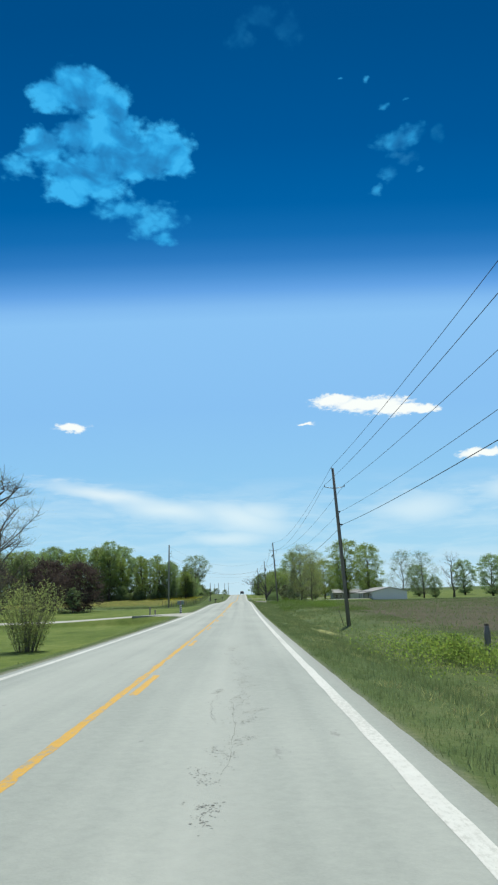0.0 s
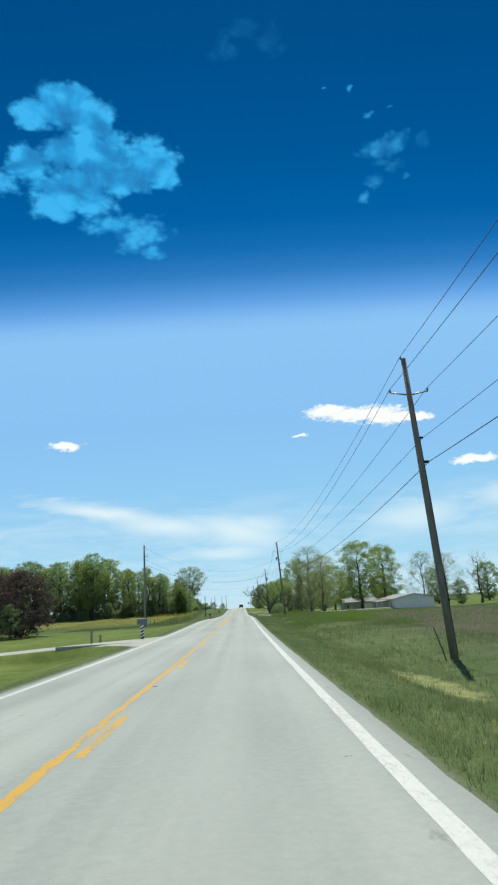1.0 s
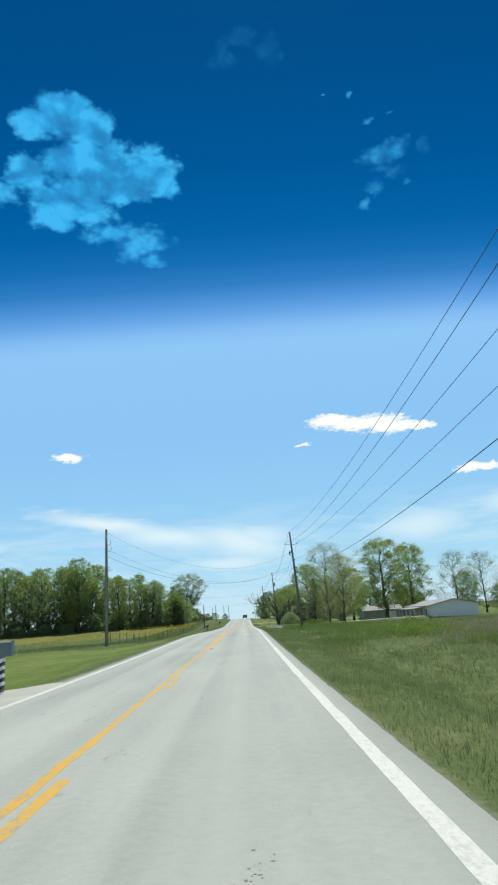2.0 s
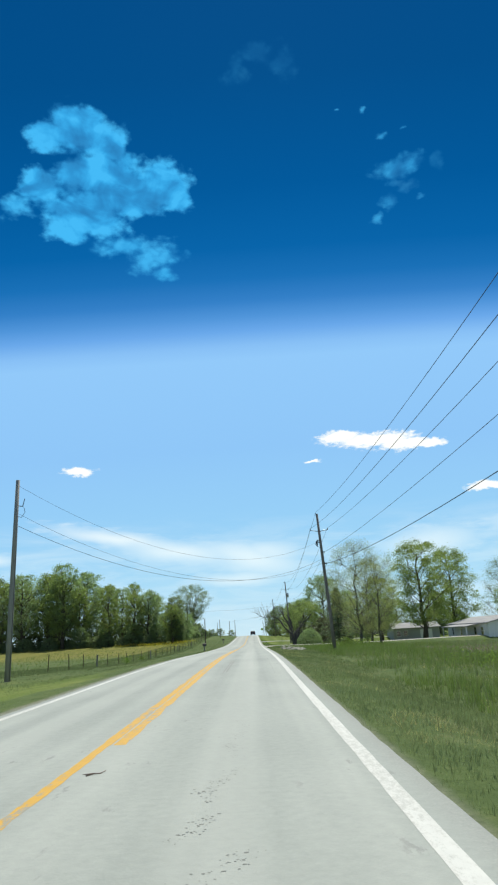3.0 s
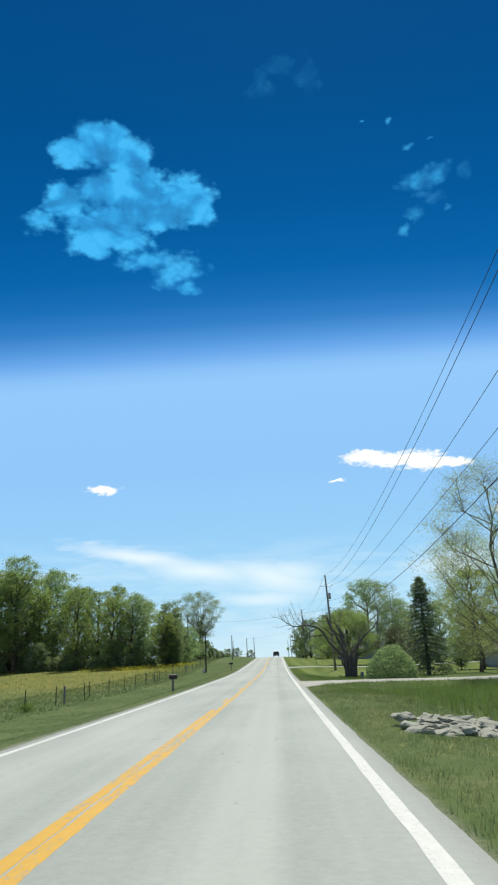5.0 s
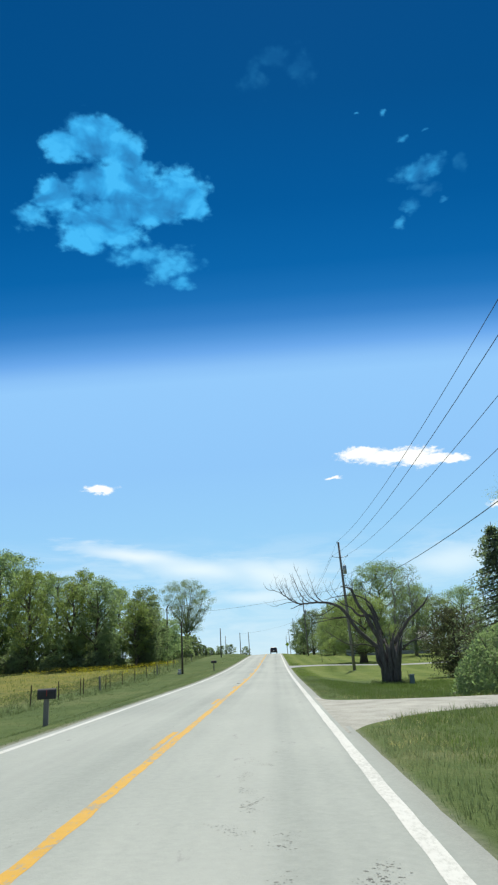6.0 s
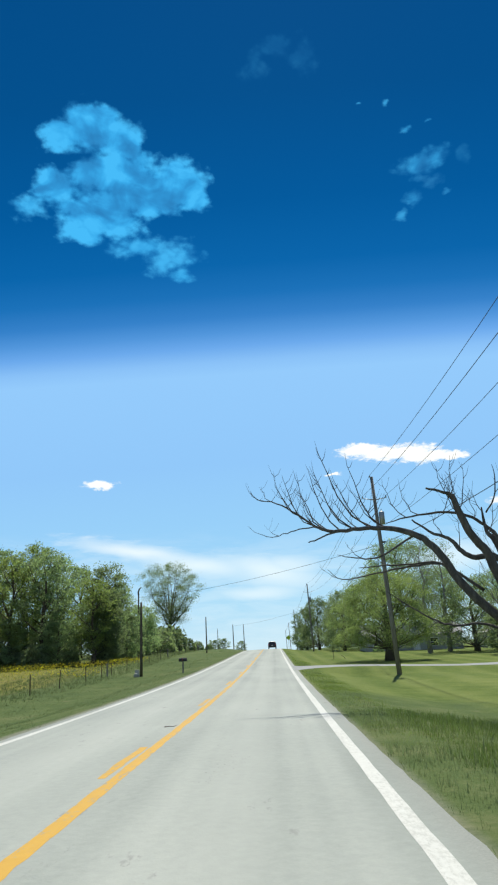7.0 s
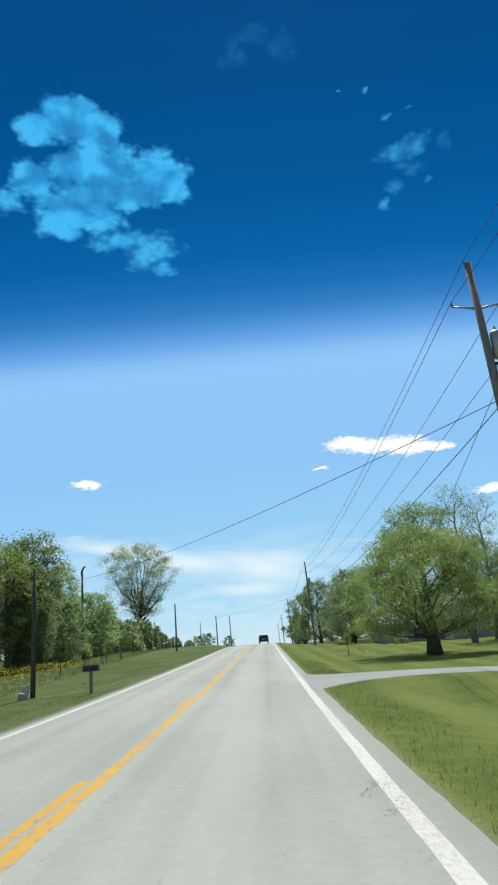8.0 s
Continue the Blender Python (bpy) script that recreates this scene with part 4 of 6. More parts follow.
def plant(ob, x, y, turn=0.0, size=1.0, wide=None, sink=0.05, first=False, label=""):
    wide = wide or size
    m = pose(x, y, ground_z(x, y) - sink, 0, 0, turn) @ Matrix.Diagonal((wide, wide, size, 1))
    if first:
        ob.matrix_basis = m
        return ob
    made = copy_thing(ob, m)
    if label:
        tagged(made, label)
    return made


def stand(template, places):
    """Puts the template at the first place and copies at the rest."""
    for i, (x, y, turn, size, *wide) in enumerate(places[1:]):
        plant(template, x, y, turn, size, *(wide or [None]))
    x, y, turn, size, *wide = places[0]
    plant(template, x, y, turn, size, *(wide or [None]), first=True)


# the wood beyond the flowering strip
WOOD = "trees of the wood"
oaks = [
    make_tree("oak_tree", "tall full-leaved oak at the edge of a wood", 11, 18.0, 5.2, 0.22, "tall", LEAF, 72, 74, 0.27, 1.35, group=WOOD, twigs=1, limb=0.7),
    make_tree("maple_tree", "broad green maple at the edge of a wood", 12, 16.0, 5.0, 0.14, "oval", LEAF, 74, 66, 0.30, 1.35, group=WOOD, twigs=1),
    make_tree("hickory_tree", "slender fresh-leaved tree of a wood", 13, 17.0, 4.2, 0.20, "tall", LEAF_NEW, 60, 62, 0.28, 1.2, group=WOOD, twigs=2),
    make_tree("elm_tree", "dark dense tree deep in a wood", 14, 15.5, 5.4, 0.06, "oval", LEAF_DARK, 76, 66, 0.34, 1.5, group=WOOD),
]
rng0 = random.Random(21)
spots = [[], [], [], []]
for row, (y0, gap, x1) in enumerate(((289, 6.2, -100), (297, 7.5, -105), (307, 9.0, -110))):
    x = -21.5 - (0, 1.5, 0.5, 2.0)[row]
    while x > x1:
        tall = 12.8 + 9.5 * ease((-16 - x) / 34)
        kind = rng0.choice([0, 2, 2, 2, 1] if row == 0 else [0, 1, 2, 3])
        px, qy = x + rng0.uniform(-1.8, 1.8), y0 + rng0.uniform(-3, 3) - 0.10 * max(0.0, -x - 55)
        size = tall * rng0.uniform(0.78, 1.06) / (18.0, 16.0, 17.0, 15.5)[kind]
        spots[kind].append((px, qy, rng0.uniform(0, 360), size, size * rng0.uniform(0.85, 1.1)))
        x -= gap * rng0.uniform(0.8, 1.2)
spots[0] += [(-54, 288, 40, 1.40, 1.12), (-104, 268, 70, 1.25), (-118, 285, 33, 1.3)]
spots[1] += [(-96, 272, 0, 1.3), (-124, 262, 250, 1.3)]
spots[3] += [(-110, 262, 280, 1.3), (-88, 280, 20, 1.3)]
for ob, places in zip(oaks, spots):
    stand(ob, places)
lone = make_tree("cottonwood_tree", "tall lone vase-shaped tree beside the road", 31, 20.5, 8.4, 0.36, "vase", LEAF_DARK, 190, 92, 0.165, 1.75, trunk_r=0.34, twigs=3, limb=1.0, fork=True)
plant(lone, -21.4, 357, 0, 1.0, first=True)
# the darker leaf colour stands in for the shade at the wood's foot
shrub = make_bush("shrub", "leafy green undergrowth shrub before a wood", 41, 3.2, 2.3, LEAF_DARK, 1150, 0.22, group="undergrowth shrubs")
sp = [(x + rng0.uniform(-1, 1), 286.5 + rng0.uniform(-1.5, 2) - 0.10 * max(0, -x - 55), rng0.uniform(0, 360), rng0.uniform(0.6, 1.15)) for x in range(-104, -22, 4)]
sp += [(x + rng0.uniform(-1, 1), 301 + rng0.uniform(-3, 3), rng0.uniform(0, 360), rng0.uniform(1.2, 1.7), 1.5) for x in range(-120, -26, 5)]
sp += [(-21.0, 296, 0, 0.9), (-20.0, 304, 40, 1.0), (-20.5, 336, 0, 1.5), (-19.5, 344, 90, 1.7), (-22, 350, 30, 1.7), (-18.5, 328, 30, 1.0), (-24, 326, 10, 1.5), (-17, 352, 60, 0.9), (-26, 338, 60, 1.8), (-16, 364, 60, 0.7), (-14, 372, 60, 0.5)]
stand(shrub, sp)
thicket = make_tree("hawthorn_tree", "round pale-green hawthorn at the wood's end", 43, 8.5, 4.2, 0.06, "round", LEAF, 75, 60, 0.26, 1.05, group="hawthorns", twigs=2)
stand(thicket, [(-20.5, 316, 0, 1.0), (-22.5, 326, 70, 0.85), (-24, 337, 140, 0.8), (-25, 310, 220, 1.1), (-19.5, 299, 30, 0.8), (-26, 287, 100, 0.7), (-33, 286.5, 160, 0.75), (-41, 286, 220, 0.65), (-48, 285.5, 280, 0.7)])
plant(make_tree("cedar_tree", "dark narrow cedar at the edge of a wood", 47, 10.0, 2.7, 0.02, "tall", LEAF_DARK, 150, 84, 0.20, 0.9), -20.6, 290.5, first=True)

# the garden by the farm driveway
plum = make_tree("plum_tree", "dark purple-leaved plum tree on a lawn", 51, 8.0, 4.4, 0.10, "round", LEAF_PLUM, 85, 60, 0.24, 1.15, group="plum trees", twigs=2)
stand(plum, [(-24.2, 110.5, 0, 1.0), (-31, 117, 80, 1.1), (-38, 108, 200, 1.05), (-33, 126, 140, 0.9)])
bare = make_tree("bare_tree", "tall grey tree just coming into bud", 52, 19.5, 6.6, 0.20, "round", LEAF_BUD, 8, 90, 0.12, 1.6, bark=MID_BARK, twigs=16, limb=0.9)
plant(bare, -30.5, 90, 0, 1.0, first=True)
sapling = make_tree("sapling", "small leafy sapling on a lawn", 53, 4.0, 1.3, 0.25, "oval", LEAF_DARK, 50, 22, 0.14, 0.45)
plant(sapling, -24, 106, 0, 1.0, first=True)
forsythia = make_bush("lilac_bush", "airy light-green bush with many thin stems on a lawn", 54, 4.3, 2.35, LEAF_BUD, 6500, 0.05, stems=130, dome=False)
plant(forsythia, -11.1, 42.6, 0, 1.0, first=True)

# beyond the field
maple2 = make_tree("silver_maple", "large yellow-green maple in fresh leaf", 61, 18.0, 6.4, 0.20, "round", LEAF_NEW, 105, 92, 0.23, 1.5, group="maples by the white house", twigs=2, limb=0.6)
stand(maple2, [(36, 221, 0, 1.1, 1.15), (44.5, 229, 120, 1.05), (31, 240, 40, 0.8)])
budding = make_tree("budding_tree", "thinly leaved pale tree in spring bud", 62, 16.5, 6.4, 0.16, "oval", LEAF_BUD, 120, 100, 0.10, 1.5, bark=MID_BARK, group="budding trees", twigs=14, limb=0.65, trunk_r=0.20)
stand(budding, [(25.6, 222, 0, 1.0), (18.4, 189, 75, 0.95), (21.2, 187.5, 160, 0.8)])
stand(make_tree("ash_tree", "half-leaved grey-green ash with many fine twigs", 65, 16.5, 7.0, 0.16, "dome", LEAF_DARK, 44, 100, 0.16, 1.5, bark=MID_BARK, group="ashes by the white house", twigs=9, limb=0.65, trunk_r=0.25), [(57, 232, 200, 1.0), (63, 229, 290, 0.95)])
stand(make_tree("bare_ash", "leafless grey ash beyond a field", 63, 16.0, 6.6, 0.22, "vase", LEAF_BUD, 2, 60, 0.12, 1.4, bark=MID_BARK, twigs=9, limb=0.6), [(74, 232, 0, 1.0)])
stand(make_tree("field_tree", "full green tree beyond a field", 64, 14.0, 6.0, 0.10, "round", LEAF, 72, 72, 0.31, 1.4, group="field trees", twigs=1), [(86, 228, 0, 1.0), (66, 226, 70, 0.5), (97, 240, 20, 1.1), (112, 236, 40, 1.0), (50, 262, 0, 0.8), (72, 270, 100, 0.9), (92, 275, 60, 1.0), (130, 250, 60, 1.2), (150, 262, 160, 1.2)])
plant(make_spruce("spruce_tree", "dark drooping spruce beside a driveway", 10.8, 5.3, 71), 18.6, 217, 0, 1.0, first=True)

# the yard by the last driveway
plant(make_tree("brown_shrub_tree", "dense dark twiggy small tree beside a driveway", 72, 5.4, 2.6, 0.06, "round", LEAF_SHADE, 80, 56, 0.15, 0.9, twigs=8), 16.4, 223, first=True)
near_maple = make_tree("yard_maple", "broad shade maple with a thick trunk on a mown lawn", 81, 11.2, 7.8, 0.24, "dome", LEAF_OLIVE, 230, 126, 0.15, 1.5, trunk_r=0.60, group="yard maples", twigs=2, limb=0.5)
plant(near_maple, 17.0, 285.5, first=True)
yard_tree = make_tree("yard_maple", "full round shade maple along a lawn", 88, 12.0, 7.6, 0.14, "dome", LEAF_DARK, 72, 110, 0.25, 1.35, trunk_r=0.45, group="yard maples", twigs=1, limb=0.5)
stand(yard_tree, [(12.5, 352, 70, 0.95, 0.68), (17.0, 341, 170, 1.0, 0.75), (16.0, 331, 250, 0.8, 0.62), (10.5, 368, 20, 0.85, 0.6), (34, 306, 60, 0.95), (45, 290, 160, 0.9)])
stand(make_tree("tall_oak", "tall dark oak behind a house", 82, 18.5, 7.0, 0.18, "oval", LEAF, 105, 92, 0.26, 1.8, group="oaks behind the house", twigs=1), [(27.5, 331, 0, 1.14), (36, 333, 80, 0.85), (48, 335, 170, 0.8), (22, 352, 20, 0.75)])
stand(make_tree("twiggy_tree", "half-bare twiggy tree behind a house", 83, 14.0, 3.4, 0.22, "tall", LEAF_DARK, 26, 60, 0.16, 1.0, bark=PALE_BARK, twigs=5, limb=0.6), [(26.5, 305, 0, 1.35, 1.1), (30.5, 309, 80, 1.3, 1.1)])
stand(make_tree("pear_tree", "small full garden tree on a lawn", 84, 6.5, 2.6, 0.2, "oval", LEAF_DARK, 70, 44, 0.20, 0.8, group="garden trees"), [(33, 292, 0, 0.9), (24.5, 246, 40, 0.55), (30, 262, 70, 0.8), (38, 268, 10, 1.0), (49, 258, 120, 1.1), (27, 236, 30, 0.7), (52, 252, 160, 1.0)])
box_bush = make_bush("boxwood_bush", "large rounded light-green garden bush", 85, 2.6, 2.15, LEAF, 15000, 0.055, group="")
plant(box_bush, 11.1, 195.0, 0, 1.0, first=True)
plant(make_bush("foundation_bush", "small round shrub against a house", 86, 1.2, 1.0, LEAF, 900, 0.09, group="house shrubs"), 20, 315.5, first=True)
young = make_tree("sapling", "thin young sapling staked on a lawn", 89, 2.2, 0.42, 0.55, "oval", LEAF_DARK, 26, 10, 0.10, 0.20, trunk_r=0.05)
plant(young, 10.8, 297, 0, 1.0, first=True)
stake = new("stake", tube_mesh("stake", BARK, [Vector((0, 0, -0.1)), Vector((-0.35, 0, 0.25)), Vector((-0.75, 0, 0.55))], [0.035, 0.035, 0.03], 6))
stake.matrix_basis = pose(12.6, 297, ground_z(12.6, 297))
tagged(stake, "short slanting wooden stake beside a sapling", "stake")
# far off beyond the rise
stand(make_tree("far_tree", "small distant tree past the rise", 87, 9.0, 3.4, 0.12, "round", LEAF_DARK, 50, 40, 0.32, 1.1, group="distant trees"), [(-14, 420, 0, 0.5, 0.7), (-9, 440, 60, 0.45, 0.6), (-20, 455, 0, 0.6, 0.8), (-30, 430, 90, 0.9), (-46, 460, 0, 1.1), (11, 410, 40, 0.9), (14, 440, 120, 1.0), (22, 430, 0, 1.2), (30, 460, 33, 1.2), (-60, 420, 0, 1.3), (-75, 440, 50, 1.3), (-90, 410, 0, 1.4)])
CAR_Y = 362.0


# ---- the dead tree ----
def make_dead_tree():
    """A stump of fused stems with one long limb reaching out over the road."""
    py = random.Random(91)
    x0, y0 = 10.1, 216.2
    z0 = ground_z(x0, y0)
    root = thing("dead_tree", x0, y0, z0, "dead grey tree with a bare limb reaching over the road", "tree")
    v, f = [], []

    def limb_part(start_v, start_f):      # what was added since becomes a limb of its own
        vv, ff = v[start_v:], [tuple(k - start_v for k in q) for q in f[start_f:]]
        del v[start_v:], f[start_f:]
        part("limb", mesh_of("limb", vv, ff, DEAD_BARK, True), root)

    def spray(p, d, length, r, depth):
        """A limb that forks into twigs."""
        pts, rad, q, way = [p.copy()], [r], p.copy(), d.normalized()
        steps = 5
        for i in range(steps):
            way = (way + Vector((py.gauss(0, 0.13), py.gauss(0, 0.13), py.gauss(0.05, 0.12)))).normalized()
            q = q + way * length / steps
            pts.append(q.copy()), rad.append(max(0.004, r * (1 - 0.82 * (i + 1) / steps)))
        tube(v, f, pts, rad, 6 if depth > 1 else 4, False)
        if depth:
            for _ in range(py.randint(3, 5)):
                i = py.randint(1, steps)
                side = Vector((py.gauss(0, 1), py.gauss(0, 1), py.gauss(0.35, 0.7))).normalized()
                spray(pts[i], (way * 0.9 + side * 0.9), length * py.uniform(0.38, 0.62), rad[i] * 0.62, depth - 1)

    def bough(points, radii, shoots=()):
        """A long limb; shoots sweep up from it: (place along it 0..1, sideways, forward, height)."""
        start_v, start_f = len(v), len(f)
        pts = [Vector(p) for p in points]
        radii = [r * 0.8 for r in radii]
        smooth = []
        for k in range(len(pts) - 1):      # rounded between its points
            p0, p1, p2, p3 = pts[max(0, k - 1)], pts[k], pts[k + 1], pts[min(len(pts) - 1, k + 2)]
            for u in (0.0, 0.25, 0.5, 0.75):
                q = 0.5 * ((2 * p1) + (p2 - p0) * u + (2 * p0 - 5 * p1 + 4 * p2 - p3) * u * u + (3 * p1 - p0 - 3 * p2 + p3) * u ** 3)
                smooth.append(q + Vector((0, 0, py.gauss(0, 0.012))))
        smooth.append(pts[-1])
        n = len(smooth) - 1
        rad = [float(np.interp(k / n, np.linspace(0, 1, len(radii)), radii)) for k in range(n + 1)]
        tube(v, f, smooth, rad, 8)
        for at_, side, ahead, up in shoots:
            k = min(n, round(at_ * n))
            p = smooth[k]
            r = min(rad[k] * 0.7, 0.012 + 0.006 * up)
            way = Vector((side, ahead, up))
            path = [p + Vector((side * a, ahead * a, up * b)) + Vector((py.gauss(0, 0.03), py.gauss(0, 0.04), 0)) * (0 < a < 1) for a, b in ((0, 0), (0.38, 0.14), (0.62, 0.36), (0.80, 0.62), (0.93, 0.84), (1.0, 1.0))]
            path[0] = p
            tube(v, f, path, [r, r * 0.85, r * 0.68, r * 0.5, r * 0.33, 0.003], 5, False)
            for _ in range(2 + round(2.2 * abs(up))):      # twigs along the shoot
                a = py.uniform(0.15, 0.85)
                i0 = min(4, int(a * 5))
                q = path[i0].lerp(path[i0 + 1], a * 5 - i0)
                s = py.choice((-1, 1))
                l = py.uniform(0.25, 0.75) * (1.1 - a * 0.6)
                d = Vector((s * py.uniform(0.25, 0.8), py.gauss(0, 0.35), py.uniform(0.45, 1.0))).normalized()
                tube(v, f, [q, q + d * l * 0.5 + Vector((0, 0, -0.03)), q + (d + Vector((0, 0, 0.25))) * l], [r * 0.42, r * 0.3, 0.0025], 4, False)
        limb_part(start_v, start_f)

    for i in range(24):      # the fused stems
        a = i * 2.4
        r = 0.15 + 0.55 * (i % 4) / 3
        foot = Vector((math.cos(a) * r * 0.9, math.sin(a) * r * 0.7, -0.2))
        lean = Vector((math.cos(a) * (0.2 + 0.5 * py.random()), math.sin(a) * 0.5, 3.0 + py.uniform(-0.6, 1.0)))
        bend = Vector((py.gauss(0, 0.08), py.gauss(0, 0.08), 0))
        tube(v, f, [foot, foot + lean * 0.3 + bend, foot + lean * 0.62 - bend, foot + lean], [0.23, 0.17, 0.12, 0.045], 8, True)
        if math.cos(a) > -0.5:
            spray(foot + lean * 0.95, lean + Vector((math.cos(a) * 1.6, math.sin(a) * 1.2, 0.5)), py.uniform(1.3, 2.6), 0.035, 2)
    # the long limb over the road
    bough([(-0.45, 0.0, 2.2), (-1.34, 0.1, 2.98), (-2.07, 0.1, 3.78), (-2.46, 0.15, 4.5), (-2.8, 0.2, 4.99), (-3.2, 0.25, 5.32), (-3.85, 0.3, 5.56), (-4.4, 0.3, 5.62), (-5.1, 0.3, 5.6), (-5.85, 0.3, 5.6), (-6.25, 0.3, 5.78), (-6.8, 0.3, 6.2), (-7.4, 0.3, 6.55), (-8.0, 0.25, 6.7), (-8.3, 0.2, 7.1)],
          [0.20, 0.18, 0.165, 0.155, 0.145, 0.125, 0.105, 0.09, 0.078, 0.066, 0.05, 0.036, 0.026, 0.014, 0.005],
          [(0.44, -1.1, 0.2, 1.5), (0.50, -1.2, 0.3, 2.0), (0.52, -1.5, 0.0, 2.9), (0.55, -0.7, 0.2, 1.2), (0.58, -1.0, -0.1, 1.6), (0.61, -0.9, 0.1, 2.2), (0.66, -0.75, 0.1, 1.9), (0.69, -0.5, 0.3, 1.0), (0.74, -0.8, 0.0, 1.6), (0.80, -0.5, 0.1, 1.35), (0.85, -0.45, 0.1, 0.6), (0.9, -0.5, 0.0, 0.3), (0.47, -1.0, 0.1, 2.5), (0.57, -1.1, 0.2, 2.3), (0.64, -0.9, -0.1, 1.5), (0.71, -0.9, 0.2, 1.3), (0.77, -0.7, -0.1, 0.9)])
    bough([(-6.2, 0.3, 5.75), (-6.75, 0.4, 5.72), (-7.25, 0.45, 5.58), (-7.7, 0.45, 5.55), (-8.05, 0.45, 5.68), (-8.35, 0.45, 5.92)], [0.03, 0.024, 0.019, 0.014, 0.009, 0.004], [(0.45, -0.3, 0.0, 0.25)])
    bough([(-5.6, 0.3, 5.58), (-6.05, 0.3, 5.42), (-6.5, 0.3, 5.28)], [0.04, 0.032, 0.022])
    # a thick sawn-off limb
    bough([(-0.35, -0.2, 2.6), (-0.85, -0.3, 3.4), (-1.18, -0.35, 4.1), (-1.36, -0.4, 4.6), (-1.74, -0.45, 5.1), (-1.98, -0.5, 5.66), (-2.1, -0.5, 6.05), (-2.18, -0.5, 6.33), (-2.4, -0.5, 6.45), (-2.92, -0.5, 6.6)],
          [0.22, 0.20, 0.18, 0.165, 0.15, 0.135, 0.12, 0.10, 0.06, 0.04], [(0.55, -0.3, 0.0, 1.3), (0.62, 0.35, 0.2, 1.5), (0.70, -0.5, -0.1, 1.2), (0.8, 0.2, 0.2, 1.3), (0.66, 0.1, 0.1, 0.9)])
    bough([(-0.5, -0.1, 3.3), (-0.95, -0.1, 4.45), (-1.57, 0.0, 4.52), (-1.95, 0.05, 4.72), (-2.12, 0.1, 4.97), (-2.3, 0.1, 5.16), (-2.82, 0.15, 5.4), (-3.3, 0.2, 5.8)], [0.14, 0.12, 0.105, 0.095, 0.085, 0.07, 0.05, 0.03], [(0.45, 0.1, 0.1, 1.1), (0.7, -0.4, 0.1, 0.8)])
    bough([(-0.4, 0.3, 4.2), (-0.78, 0.35, 5.2), (-0.98, 0.4, 5.46), (-1.4, 0.4, 5.8), (-1.95, 0.45, 6.0), (-2.6, 0.5, 6.02), (-3.4, 0.5, 5.92), (-4.05, 0.5, 5.78)], [0.10, 0.085, 0.07, 0.06, 0.055, 0.045, 0.032, 0.014], [(0.35, -0.2, 0.1, 1.0), (0.55, -0.3, 0.1, 1.3), (0.65, 0.3, 0.1, 0.9), (0.78, -0.5, 0.0, 0.9), (0.85, -0.6, 0.1, 1.3)])
    bough([(-0.3, 0.1, 3.2), (-0.85, 0.1, 4.9), (-1.12, 0.1, 5.3), (-1.17, 0.1, 6.05)], [0.16, 0.13, 0.07, 0.025], [(0.6, 0.3, 0.1, 1.1), (0.9, -0.2, 0.1, 0.7)])
    bough([(-1.02, 0.2, 5.9), (-0.7, 0.2, 6.34), (-0.58, 0.2, 7.05), (-0.62, 0.2, 7.4)], [0.035, 0.028, 0.02, 0.006], [(0.4, 0.3, 0.1, 0.9)])
    # thin dead boughs below
    bough([(-1.3, 0.6, 3.6), (-2.4, 0.9, 4.5), (-3.2, 1.1, 4.55), (-4.3, 1.3, 4.55), (-4.9, 1.4, 4.55)], [0.07, 0.055, 0.04, 0.028, 0.012], [(0.6, -0.6, 0.2, 0.35)])
    bough([(-2.5, 0.9, 4.5), (-3.3, 1.2, 4.5), (-4.4, 1.5, 4.35), (-5.4, 1.7, 4.25), (-5.85, 1.8, 4.6)], [0.05, 0.042, 0.032, 0.02, 0.008], [(0.55, -0.6, 0.0, -0.2), (0.8, -0.5, 0.1, 0.4)])
    bough([(-3.3, 0.3, 5.3), (-4.4, 0.6, 4.75), (-5.05, 0.7, 4.8), (-5.6, 0.8, 4.92)], [0.045, 0.034, 0.024, 0.008], [(0.5, -0.5, 0.1, 0.5)])
    bough([(-0.5, 0.4, 2.3), (-1.6, 0.6, 2.65), (-2.3, 0.7, 2.62), (-2.9, 0.8, 2.85), (-3.65, 0.9, 3.35), (-4.15, 1.0, 3.75)], [0.06, 0.05, 0.042, 0.034, 0.024, 0.008], [(0.5, -0.6, 0.2, 0.5), (0.75, -0.5, 0.0, 0.5)])
    # towards the yard
    bough([(0.4, 0.1, 2.6), (1.1, 0.3, 3.4), (1.9, 0.6, 4.3), (2.9, 0.8, 5.1), (3.4, 0.8, 5.8)], [0.18, 0.15, 0.12, 0.08, 0.03], [(0.3, 0.7, 0.2, 1.6), (0.45, 0.9, 0.2, 1.8), (0.6, -0.5, 0.0, 1.7), (0.75, 0.9, 0.2, 1.3), (0.9, 0.5, 0.1, 1.0)])
    bough([(0.4, -0.3, 1.8), (1.4, -0.7, 2.6), (2.4, -1.0, 3.0), (3.3, -1.2, 3.9)], [0.10, 0.075, 0.05, 0.012], [(0.4, 0.6, 0.2, 1.2), (0.65, 0.7, 0.0, 1.2), (0.85, 0.4, 0.2, 0.8)])
    part("trunk", mesh_of("trunk", v, f, DEAD_BARK, True), root)
    return root


DEAD_BARK = material("dead_bark", [(0.050, 0.045, 0.042), (0.105, 0.095, 0.087), (0.185, 0.172, 0.157)], 2, 14, 0.95, stretch=(4, 4, 0.9), bump=0.8)
make_dead_tree()


